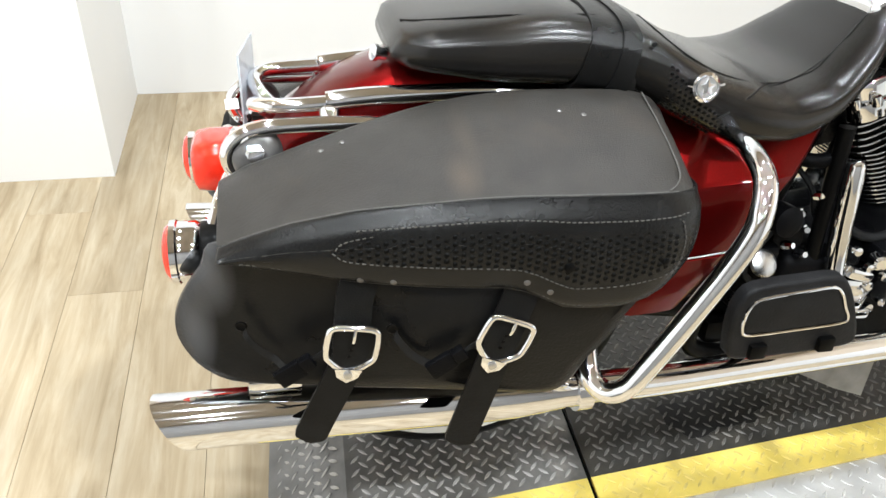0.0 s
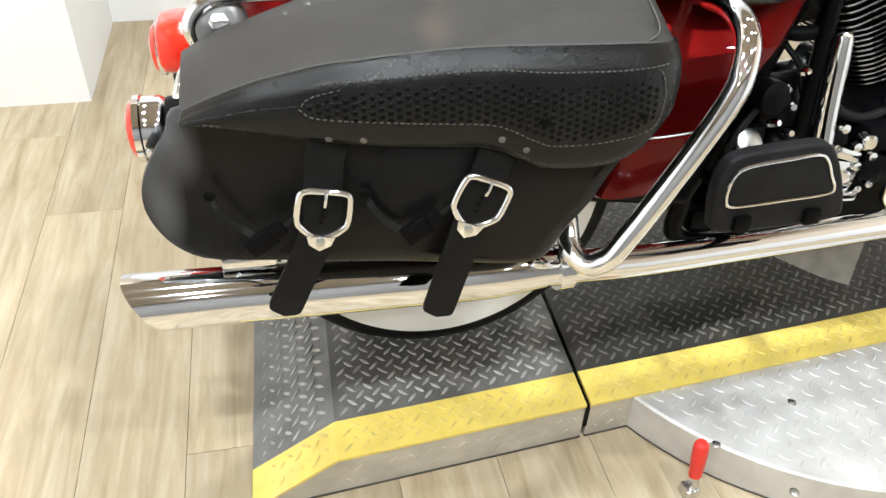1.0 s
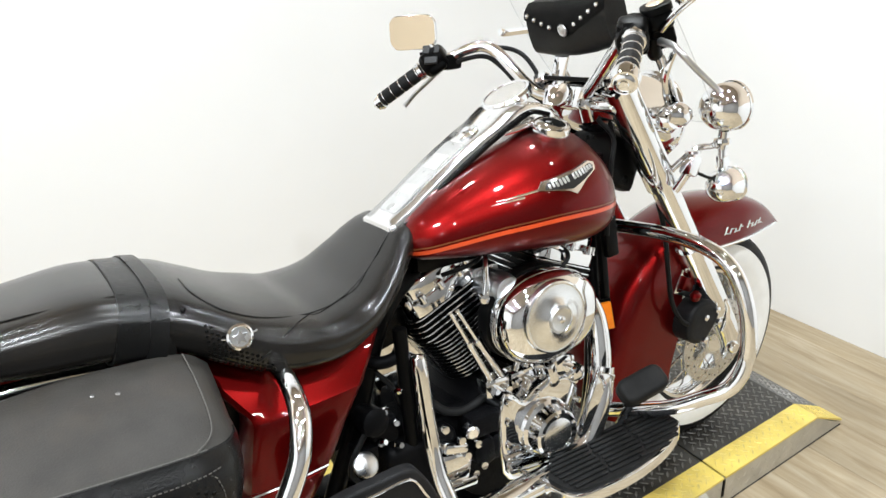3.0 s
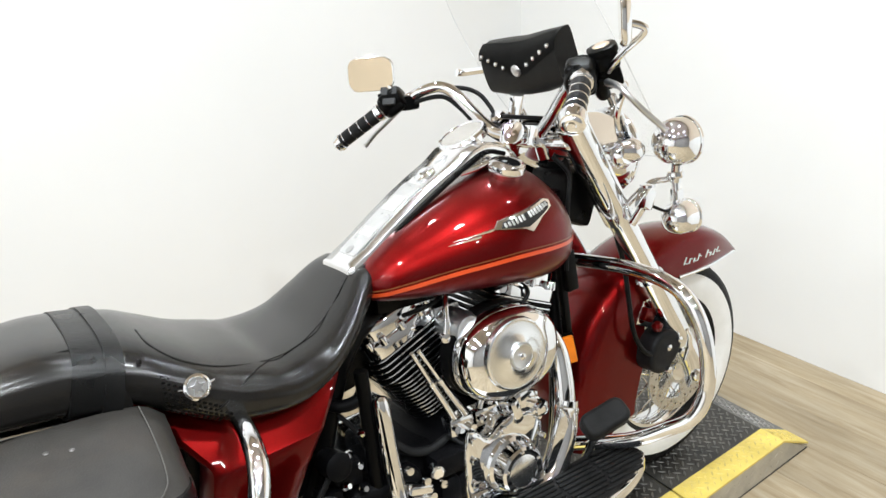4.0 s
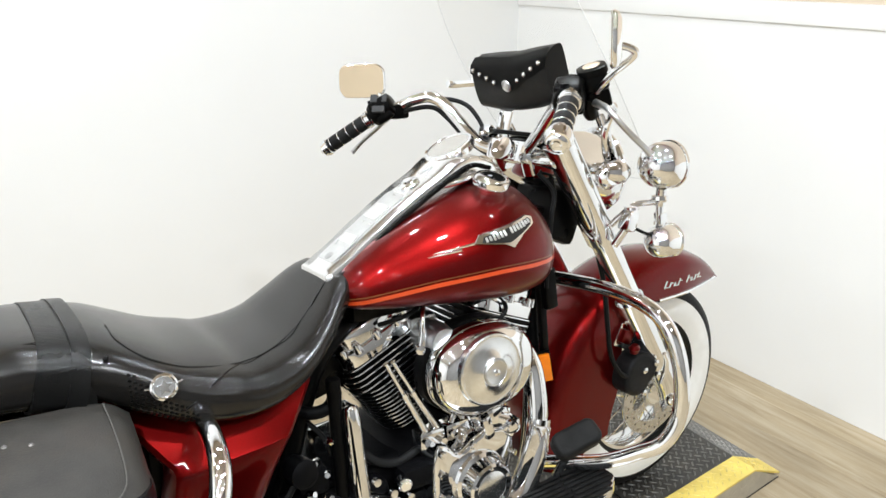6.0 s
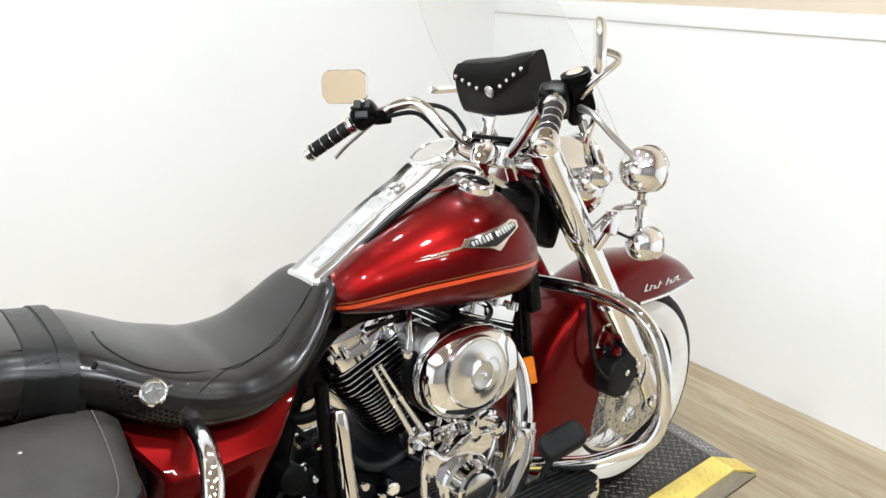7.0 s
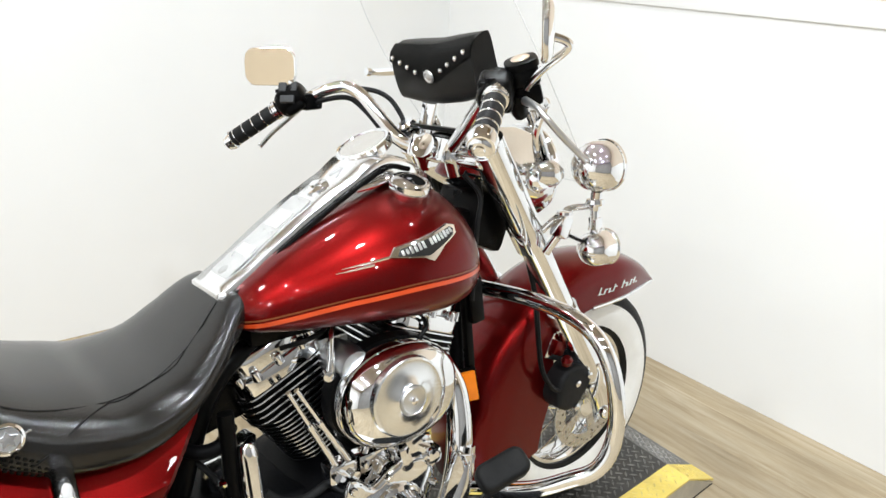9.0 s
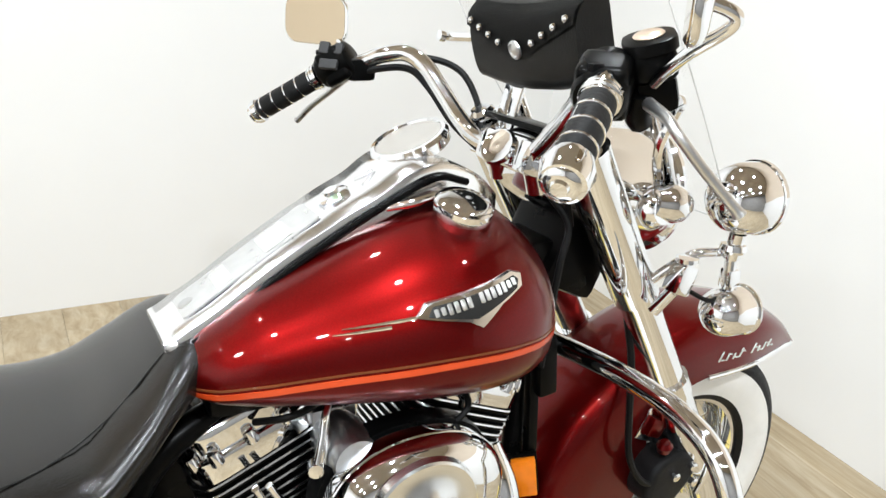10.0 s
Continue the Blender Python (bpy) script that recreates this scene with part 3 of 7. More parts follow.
# ---- the motorcycle: large forms (x ahead from the rear axle, y to its left, z up from the deck) ----
bike = tagged(empty("motorcycle"), "ruby red touring motorcycle with chrome trim and black leather saddlebags", "motorcycle")
bike.matrix_world = pose(0, 0, 0, -5.87, 0, 0)
R_AXLE, F_AXLE = (0.0, 0.0, 0.325), (1.53, 0.0, 0.300)


def wheel(name, at, radius, width, parent, spokes, sides_y):
    wx, wy, wz = at
    m = Matrix.Translation(at) @ pose(0, 0, 0, 90, 0, 0)
    h = width / 2
    hub = part("wheel", lathe([(0.012, -0.09), (0.03, -0.09), (0.034, -0.06), (0.026, -0.04), (0.026, 0.04), (0.034, 0.06), (0.03, 0.09), (0.012, 0.09)], m), CHROME, parent, "laced chrome wheel")
    rt = radius * 0.62
    tyre = [(rt, -h * 0.72), (rt + 0.012, -h * 0.82), (radius * 0.8, -h), (radius * 0.9, -h * 0.93), (radius * 0.965, -h * 0.72), (radius * 0.992, -h * 0.4), (radius, 0)]
    tyre = tyre + [(r, -z) for r, z in tyre[-2::-1]]
    t = part("tyre", lathe(tyre + [(rt, -h * 0.72)], m, 72), RUBBER, hub, "black rubber tyre")
    for s in (-1, 1):
        ring = [(rt + 0.012, s * h * 0.822), (radius * 0.74, s * (h * 0.975 + 0.001)), (radius * 0.8, s * (h + 0.0015)), (radius * 0.865, s * (h * 0.968 + 0.001)), (radius * 0.866, s * h * 0.9), (rt + 0.012, s * h * 0.75)]
        part("whitewall", lathe(ring + ring[:1], m, 72), WHITEWALL, hub, "broad white sidewall band")
    rim = [(rt + 0.006, -h * 0.74), (rt + 0.008, -h * 0.66), (rt - 0.008, -h * 0.6), (rt - 0.02, -h * 0.3), (rt - 0.022, 0)]
    rim = rim + [(r, -z) for r, z in rim[-2::-1]] + [(rt + 0.002, h * 0.7), (rt - 0.004, 0.0), (rt + 0.002, -h * 0.7)]
    part("rim", lathe(rim + rim[:1], m, 72), CHROME, hub, "polished rim")
    for k in range(spokes):
        a = 2 * math.pi * k / spokes
        s = 1 if k % 2 else -1
        lean = 0.55 if (k // 2) % 2 else -0.55
        p0 = Vector((0.032 * math.cos(a + lean * 2), 0.032 * math.sin(a + lean * 2), s * 0.055))
        p1 = Vector(((rt - 0.018) * math.cos(a), (rt - 0.018) * math.sin(a), s * 0.006))
        part("spoke", put(tube([p0, p1], 0.002, 5, smooth=False), m), SPOKE, hub)
    return hub


# the steered front stands a little out of line: shifted to the left towards its foot
LEAN = Matrix(((1, 0, 0, 0), (0, 1, -0.069, 0.0656), (0, 0, 1, 0), (0, 0, 0, 1)))


def lean_front(ob, dx=0.0, dz=0.0):
    for o in (ob, *ob.children_recursive):
        o.data.transform(LEAN @ Matrix.Translation((dx, 0, dz)))
    return ob


wheel("wheel", R_AXLE, 0.325, 0.14, bike, 40, None)
lean_front(wheel("wheel", F_AXLE, 0.290, 0.118, bike, 40, None))

# fuel tank; MID: where its middle stands
MID = -0.022
VALLEY = [(0.60, 0.0), (0.63, 0.012), (0.68, 0.02), (0.8, 0.02), (0.92, 0.015), (1.0, 0.008), (1.1, 0.0)]
TANK = [(0.606, 0.768, 0.778, 0.030), (0.616, 0.752, 0.795, 0.075), (0.65, 0.738, 0.829, 0.120), (0.70, 0.730, 0.864, 0.150), (0.80, 0.720, 0.908, 0.186),
        (0.88, 0.711, 0.936, 0.204), (0.95, 0.704, 0.944, 0.206), (1.01, 0.704, 0.934, 0.193), (1.055, 0.713, 0.903, 0.163), (1.085, 0.735, 0.870, 0.116), (1.097, 0.765, 0.835, 0.05)]


def tank_ring(x, grow=0.0):
    zb, zt, hw = interp(TANK, x)
    ring = superell(x, zb - grow, zt + grow, hw + grow, 2.1, 2.9, 0.42, 64, MID)
    # the two halves meet in a shallow valley under the console
    for p in ring:
        if p.z > zb + 0.6 * (zt - zb):
            p.z -= interp(VALLEY, x)[0] * math.exp(-((p.y - MID) / 0.062) ** 2)
    # the left half sits a little lower
    for p in ring:
        if p.y > MID:
            p.z = zb + (p.z - zb) * (1 - 0.5 * min(1, (p.y - MID) / 0.06) * max(0.0, min(1, (0.98 - x) / 0.2)))
    return ring


def on_tank(x, z, out=0.0):
    """The point of the tank's right-hand skin at x and height z."""
    zb, zt, hw = interp(TANK, x)
    zm = zb + (zt - zb) * 0.42
    if z >= zm:
        s = min(1, (z - zm) / (zt - zm))
        e = 2.1
    else:
        s = min(1, (zm - z) / (zm - zb))
        e = 2.9
    y = hw * max(0.0, 1 - s ** e) ** (1 / e)
    return Vector((x, MID - (y + out), z))


xs = [0.606 + (1.097 - 0.606) * (0.5 - 0.5 * math.cos(math.pi * k / 40)) for k in range(41)]
tank = part("fuel_tank", loft([tank_ring(x) for x in xs]), RED, bike, "ruby red teardrop fuel tank", angle=80)


def tank_band(name, zf, width, mat, x0, x1, out=0.0012, n=50):
    """A painted line lying on the tank's right-hand skin."""
    top, bot = [], []
    for k in range(n + 1):
        x = x0 + (x1 - x0) * k / n
        top.append(on_tank(x, zf(x) + width / 2, out))
        bot.append(on_tank(x, zf(x) - width / 2, out))
    bm = bmesh.new()
    a = [bm.verts.new(p) for p in top]
    b = [bm.verts.new(p) for p in bot]
    a2 = [bm.verts.new(p + Vector((0, 0.002, 0))) for p in top]
    b2 = [bm.verts.new(p + Vector((0, 0.002, 0))) for p in bot]
    for i in range(n):
        bm.faces.new((a[i], a[i + 1], b[i + 1], b[i]))
        bm.faces.new((a2[i], a2[i + 1], a[i + 1], a[i]))
        bm.faces.new((b[i], b[i + 1], b2[i + 1], b2[i]))
    return part(name, bm, mat, tank)


stripe_z = lambda x: interp([(0.60, 0.753), (0.65, 0.764), (0.704, 0.775), (0.78, 0.786), (0.891, 0.793), (0.983, 0.790), (1.07, 0.785)], x)[0]  # noqa: E731
tank_band("pinstripe", stripe_z, 0.0075, ORANGE, 0.625, 1.06)
tank_band("pinstripe", lambda x: stripe_z(x) + 0.0085, 0.0022, GOLD, 0.63, 1.06)

# console with the dial on top of the tank
CON = [(0.612, 0.806, 0.052, 0.0), (0.64, 0.822, 0.054, 0.004), (0.72, 0.873, 0.055, 0.01), (0.80, 0.921, 0.056, 0.015), (0.86, 0.952, 0.058, 0.025), (0.90, 0.978, 0.06, 0.04), (0.95, 0.984, 0.058, 0.045), (1.0, 0.962, 0.052, 0.04), (1.04, 0.93, 0.03, 0.02)]
rings = []
for k in range(33):
    x = 0.612 + (1.04 - 0.612) * k / 32
    zt, hw, dp = interp(CON, x)
    rings.append([Vector((x, y - 0.027, z)) for y, z in ((-hw, zt - 0.012), (-hw, zt - 0.003), (-hw * 0.96, zt), (-hw * 0.3, zt + 0.0005), (hw * 0.3, zt + 0.0005), (hw * 0.96, zt),
                                                (hw, zt - 0.003), (hw, zt - 0.010), (hw * 1.03, zt - dp * 0.6 - 0.018), (-hw * 1.03, zt - dp * 0.6 - 0.018))])
console = part("console", loft(rings), SATINCHROME, bike, "chrome dash console along the tank", angle=50)
for s in (-1, 1):
    pts = []
    for x in (0.615, 0.66, 0.72, 0.80, 0.87, 0.93, 0.975):
        zt, hw, dp = interp(CON, x)
        pts.append((x, -0.027 + s * (hw * 1.03 + 0.003), zt - 0.017))
    part("edge_trim", tube(pts, 0.0045, 8), BLACK, console, "black rubber edging")


def on_console(x, y=0.0):
    """A place on the console's sloping top."""
    a, b = interp(CON, x - 0.01)[0], interp(CON, x + 0.01)[0]
    return Matrix.Translation((x, y - 0.027, interp(CON, x)[0])) @ pose(0, 0, 0, 0, -math.degrees(math.atan2(b - a, 0.02)), 0)


part("console_insert", put(slab(rounded(0.19, 0.062, 0.008), 0.0022, 0.0008), on_console(0.718)), BRUSHPLATE, console, "brushed console insert")
for x, w in ((0.684, 0.034), (0.752, 0.040)):
    part("warning_lamp_plate", put(put(slab(rounded(w, 0.050, 0.004), 0.0016, 0.0005), pose(0, 0, 0.0022)), on_console(x)), SATINCHROME, console, "polished plate on the console insert")
for y, turn in ((-0.008, 24), (0.008, -24)):
    part("chevron", put(box(0.026, 0.0065, 0.002, 0.0005, 1, at=(0, y, 0.001), rot=(0, 0, turn)), on_console(0.868)), SATIN, console)
part("ignition_switch", put(lathe([(0.021, 0), (0.021, 0.004), (0.018, 0.007), (0.010, 0.008), (0.009, 0.012), (0.001, 0.0125)]), on_console(0.826)), CHROME, console)
part("bolt", lathe([(0.008, 0), (0.008, 0.006), (0.004, 0.008), (0.001, 0.008)], along((0.622, -0.076, 0.800), (-0.4, -1, 0.2)), 12), STEEL, console)
part("crest", put(lathe([(0.010, 0), (0.010, 0.004), (0.007, 0.0055), (0.004, 0.005), (0.0005, 0.0062)], pose(0, 0, 0), 8), on_console(0.648)), SATIN, console)
# dial
DIAL = Matrix.Translation((0.940, 0.0, 0.992)) @ pose(0, 0, 0, 0, -25, 0) @ Matrix.Scale(0.79, 4)
gauge = part("speedometer", lathe([(0.05, -0.02), (0.066, -0.012), (0.068, 0.004), (0.064, 0.010), (0.058, 0.0105), (0.056, 0.006), (0.001, 0.006)], DIAL, 40), CHROME, bike, "round chrome-rimmed dial")
part("dial_face", lathe([(0.056, 0.0065), (0.056, 0.0072), (0.001, 0.0072)], DIAL, 40), material("dial_face", (0.42, 0.40, 0.37), 0.25, 0.4, 0.05, 20), gauge, "silver dial face")
part("glass", lathe([(0.056, 0.0095), (0.001, 0.0105)], DIAL, 40), SHIELD, gauge)
# filler caps
for y in (-0.130, 0.086):
    part("filler_cap", lathe([(0.028, -0.012), (0.031, 0.002), (0.035, 0.005), (0.036, 0.012), (0.0355, 0.019), (0.032, 0.0225), (0.02, 0.0245), (0.001, 0.025)],
                                   along((0.943, y, 0.929), (0.05, (y + 0.022) * 2.8, 1))), CHROME, tank, "polished chrome filler cap")
# chrome lever and switch tab beside the dial
part("console_latch", tube([(0.865, -0.090, 0.936), (0.90, -0.100, 0.944), (0.94, -0.100, 0.953)], [0.004, 0.006, 0.004], 10), CHROME, console)

# seat
SEAT_T = [(-0.118, 0.770), (-0.105, 0.794), (-0.07, 0.805), (0.017, 0.816), (0.10, 0.824), (0.177, 0.815), (0.23, 0.804), (0.282, 0.778), (0.339, 0.749), (0.40, 0.729), (0.442, 0.717),
          (0.52, 0.727), (0.58, 0.769), (0.62, 0.804), (0.648, 0.813), (0.666, 0.79)]
SEAT_B = [(-0.118, 0.752), (-0.098, 0.740), (0.017, 0.722), (0.13, 0.715), (0.20, 0.708), (0.262, 0.675), (0.33, 0.645), (0.40, 0.634), (0.47, 0.640), (0.54, 0.672), (0.60, 0.72), (0.666, 0.768)]
SEAT_W = [(-0.118, 0.085), (-0.105, 0.118), (-0.07, 0.138), (0.017, 0.150), (0.10, 0.157), (0.177, 0.163), (0.23, 0.175), (0.30, 0.195), (0.37, 0.205), (0.44, 0.200), (0.52, 0.178), (0.58, 0.148), (0.63, 0.112), (0.666, 0.08)]


def seat_ring(x, e_top=3.0, split=0.5):
    zt, zb, hw = interp(SEAT_T, x)[0], interp(SEAT_B, x)[0], interp(SEAT_W, x)[0]
    return superell(x, zb, zt, hw, e_top, 3.4, split, 40, -0.015)


pil = part("passenger_seat", loft([seat_ring(-0.118 + (0.16 + 0.118) * (k / 24) ** 1.0, 3.2) for k in range(25)]), SEATMAT, bike, "smooth black vinyl passenger pad", angle=70)
drv = part("rider_seat", loft([seat_ring(0.163 + (0.666 - 0.163) * k / 36, 2.6) for k in range(37)]), SEATMAT, bike, "black vinyl bucket seat with basket-weave sides", angle=70)


def seat_skin(x, z, out=0.0, e_top=2.6):
    zt, zb, hw = interp(SEAT_T, x)[0], interp(SEAT_B, x)[0], interp(SEAT_W, x)[0]
    zm = (zb + zt) / 2
    e = e_top if z > zm else 3.4
    s = min(1, abs(z - zm) / (zt - zm))
    return Vector((x, -0.015 - (hw * max(0.0, 1 - s ** e) ** (1 / e) + out), z))


def seat_top(x, y, e=2.6, out=0.0004):
    """The point of the seat's upper skin at x and y."""
    zt, zb, hw = interp(SEAT_T, x)[0], interp(SEAT_B, x)[0], interp(SEAT_W, x)[0]
    zm = (zb + zt) / 2
    return Vector((x, y, zm + (zt - zm) * max(0.0, 1 - (abs(y + 0.015) / hw) ** e) ** (1 / e) + out))


# strap across the seat
for x0, w, grow in ((0.170, 0.050, 0.0030), (0.201, 0.026, 0.0055)):
    ra, rb = seat_ring(x0 - w / 2), seat_ring(x0 + w / 2)
    for p in ra + rb:
        p.x += (p.z - 0.82) * 0.32
    c = Vector((x0, 0, 0.765))
    outer = lambda ring, g: [Vector((p.x, p.y * (1 + g * 6), p.z + (g if p.z > 0.765 else -g))) for p in ring]  # noqa: E731
    part("grab_strap", loft([ra, outer(ra, grow), outer(rb, grow), rb], caps=False), BAGLEATHER, drv, "black strap across the seat")
part("strap_loop", box(0.05, 0.006, 0.012, 0.002, at=(0.186, -0.176, 0.749), rot=(4, 0, 3)), BLACK, drv)
part("strap_tail", box(0.036, 0.004, 0.08, 0.0015, at=(0.184, -0.178, 0.712), rot=(3, 0, 3)), LEATHER, drv)
for x, z in ((0.180, 0.80), (0.222, 0.785)):
    p = seat_skin(x, z, 0.007)
    part("stud", lathe([(0.004, 0), (0.0035, 0.002), (0.001, 0.003)], along(p, (0, -1, 0.6)), 12), BLACK, drv)


def seam_line(name, pts, parent, mat=THREAD, r=0.0011):
    return part(name, tube(pts, r, 6, 4), mat, parent)


# raised seams along the seat
seam_line("seam", [seat_top(x, y) for x, y in ((0.246, -0.06), (0.247, -0.116), (0.265, -0.15), (0.291, -0.166), (0.338, -0.167), (0.414, -0.149), (0.484, -0.122), (0.549, -0.099), (0.605, -0.079), (0.63, -0.07))], drv, LEATHER, 0.0011)
seam_line("seam", [seat_top(0.419, -0.149), seat_top(0.392, -0.175), seat_skin(0.358, 0.717, 0.0006), seat_skin(0.314, 0.693, 0.0006), seat_skin(0.29, 0.672, 0.0006)], drv, LEATHER, 0.0011)
seam_line("seam", [seat_top(x, y, 3.2) for x, y in ((-0.10, -0.06), (-0.08, -0.085), (-0.038, -0.102), (0.037, -0.119), (0.137, -0.128), (0.158, -0.13))], pil, LEATHER, 0.0011)
# basket-weave bosses on the seat's side
for i in range(20):
    for j in range(14):
        x, z = 0.246 + i * 0.0070, 0.664 + j * 0.0078 + (i % 2) * 0.0039
        zb = interp(SEAT_B, x)[0]
        if z < zb + 0.012 or z > 0.712 + (0.30 - x) * 0.9 or x > 0.335:
            continue
        p = seat_skin(x, z, -0.0017)
        part("weave_boss", put(box(0.0062, 0.0032, 0.0052, 0.001, 1), Matrix.Translation(p) @ pose(0, 0, 0, 12, 35, 4)), WEAVE, drv)
# star concho
CONCHO = along(seat_skin(0.286, 0.737, 0.009), (0.02, -1, 0.18))
medal = part("star_concho", lathe([(0.019, 0), (0.02, 0.003), (0.017, 0.005), (0.0145, 0.003), (0.013, 0.003), (0.001, 0.004)], CONCHO, 28), CHROME, bike, "round chrome concho on the seat side")
star = []
for k in range(10):
    a = radians(36 * k + 90)
    r = 0.0125 if k % 2 == 0 else 0.0062
    star.append((r * math.cos(a), r * math.sin(a)))
part("concho_ground", put(lathe([(0.0142, 0.0036), (0.0142, 0.0042), (0.0005, 0.0042)], pose(0, 0, 0), 24), CONCHO), SATIN, medal)
part("star", put(put(slab(star, 0.004, 0.001), pose(0, 0, 0.003)), CONCHO), CHROME, medal)
for s in (-1, 1):
    part("wing", put(box(0.010, 0.0022, 0.002, 0.0006, at=(s * 0.0225, 0.002, 0.002), rot=(0, 0, s * 14)), CONCHO), CHROME, medal)

# saddlebags (left one is the mirror image)
BAG_Y = [(-0.415, 0.30), (-0.38, 0.315), (-0.35, 0.326), (-0.30, 0.343), (-0.19, 0.372), (-0.1, 0.388), (0.0, 0.397), (0.10, 0.400), (0.165, 0.398), (0.19, 0.390), (0.212, 0.375), (0.230, 0.340), (0.240, 0.285)]
LID_IN = [(-0.352, 0.626), (-0.319, 0.646), (-0.219, 0.679), (-0.134, 0.706), (-0.047, 0.725), (0.027, 0.732), (0.103, 0.732), (0.19, 0.728), (0.22, 0.718), (0.24, 0.700)]
LID_OUT = [(-0.352, 0.597), (-0.30, 0.622), (-0.264, 0.637), (-0.195, 0.657), (-0.10, 0.669), (-0.03, 0.674), (0.044, 0.673), (0.155, 0.669), (0.19, 0.665), (0.22, 0.658), (0.24, 0.646)]
LID_LOW = [(-0.352, 0.590), (-0.30, 0.587), (-0.194, 0.577), (-0.08, 0.570), (-0.02, 0.567), (0.008, 0.556), (0.047, 0.536), (0.127, 0.532), (0.165, 0.545), (0.19, 0.565), (0.22, 0.59), (0.24, 0.618)]


def bag_out(x):
    return interp(BAG_Y, x)[0]


def lid_face(x, z, out=0.0):
    """A point on the lid's outer face."""
    zo, zl, y = interp(LID_OUT, x)[0], interp(LID_LOW, x)[0], bag_out(x)
    t = max(0, min(1, (z - zl) / max(0.01, zo - zl)))
    return Vector((x, -(y + 0.010 * math.sin(math.pi * min(1, t * 0.95)) - 0.016 * t ** 4 + out), z))


def build_bag():
    outline = catmull([(-0.342, 0.600), (-0.370, 0.564), (-0.398, 0.520), (-0.411, 0.482), (-0.407, 0.450), (-0.383, 0.417), (-0.335, 0.398), (-0.23, 0.394), (-0.134, 0.391), (-0.03, 0.387), (0.06, 0.383),
                       (0.088, 0.396), (0.108, 0.430), (0.137, 0.467), (0.158, 0.505), (0.19, 0.548), (0.20, 0.59), (0.0, 0.585), (-0.2, 0.595)], 4, loop=True)
    cx, cz = -0.12, 0.49
    rings = []
    for yk, shrink, wide in ((0.0, 0.012, 0.075), (0.06, 0.0, 0.06), (0.60, 0.0, 0.034), (0.74, 0.001, 0.010), (0.85, 0.004, -0.006), (0.93, 0.011, -0.004), (0.975, 0.021, 0.012), (1.0, 0.042, 0.05)):
        ring = []
        for x, z in outline:
            w = max(0.0, min(1.0, (-0.27 - x) / 0.10))
            shrink_here = shrink + (wide - shrink) * w * w * (3 - 2 * w)
            dx, dz = cx - x, cz - z
            d = math.hypot(dx, dz)
            x2, z2 = x + dx / d * shrink_here, z + dz / d * shrink_here
            y = 0.165 + (bag_out(max(-0.415, min(0.2, x))) - 0.012 - 0.165) * yk
            ring.append(Vector((x2, -y, z2)))
        rings.append(ring)
    ob = part("saddlebag", loft(rings), BAGLEATHER, bike, "black leather saddlebag, scuffed, with two buckled straps", angle=75)
    rows = []
    for k in range(37):
        x = -0.352 + 0.592 * (0.5 - 0.5 * math.cos(math.pi * k / 36))
        zi, zo, zl, yo = interp(LID_IN, x)[0], interp(LID_OUT, x)[0], interp(LID_LOW, x)[0], bag_out(x)
        f = lambda z: lid_face(x, z)  # noqa: E731
        row = [Vector((x, -0.168, zl + 0.01)), Vector((x, -0.166, zi - 0.014)), Vector((x, -0.171, zi - 0.004)), Vector((x, -0.185, zi))]
        for s in (0.25, 0.5, 0.75):
            row.append(Vector((x, -(0.185 + (yo - 0.022 - 0.185) * s), zi + (zo - zi) * s + 0.004 * math.sin(math.pi * s))))
        row += [Vector((x, -(yo - 0.022), zo)), Vector((x, -(yo - 0.010), zo - 0.003))]
        for s in (0.93, 0.8, 0.6, 0.4, 0.2, 0.05):
            row.append(f(zl + (zo - zl) * s))
        row += [Vector((x, -(yo - 0.0), zl)), Vector((x, -(yo - 0.014), zl - 0.001))]
        rows.append(row)
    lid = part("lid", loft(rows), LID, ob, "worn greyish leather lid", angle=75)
    # polished band and side of the lid, rolled over the fold, sunk behind the weave
    rows = []
    for k in range(49):
        x = -0.350 + 0.584 * (0.5 - 0.5 * math.cos(math.pi * k / 48))
        zo, zl, yo = interp(LID_OUT, x)[0], interp(LID_LOW, x)[0], bag_out(x)
        skin = [Vector((x, -(yo - 0.0195), zo + 0.0012)), Vector((x, -(yo - 0.012), zo + 0.0032))]
        for s, o in ((0.95, 0.0025), (0.88, 0.0042), (0.80, 0.0038), (0.73, 0.0016), (0.68, 0.0006), (0.5, 0.0006), (0.3, 0.0006), (0.2, 0.0012), (0.10, 0.0022), (0.03, 0.0016)):
            skin.append(lid_face(x, zl + (zo - zl) * s, o))
        skin.append(Vector((x, -(yo - 0.004), zl - 0.0025)))
        rows.append(skin + [p + Vector((0, 0.004, -0.001 if n < 2 else 0.0)) for n, p in list(enumerate(skin))[::-1]])
    part("side_panel", loft(rows), BANDLEATHER, lid, "polished black leather side of the lid", angle=75)
    # stitching
    part("stitching", tube([Vector((x, -(bag_out(x) - 0.020), interp(LID_OUT, x)[0] + 0.0012)) for x in [-0.338 + 0.52 * k / 20 for k in range(21)]], 0.0013, 6, 2), THREAD, lid)
    turn = [(0.17, bag_out(0.17) - 0.020), (0.188, bag_out(0.19) - 0.03), (0.200, 0.335), (0.206, 0.29), (0.208, 0.24), (0.207, 0.19)]
    part("stitching", tube([Vector((x, -y, interp(LID_IN, x)[0] + (interp(LID_OUT, x)[0] - interp(LID_IN, x)[0]) * (y - 0.185) / (bag_out(x) - 0.207) + 0.0045)) for x, y in turn], 0.0012, 6, 4), THREAD, lid)
    return ob, lid


bag, lid = build_bag()


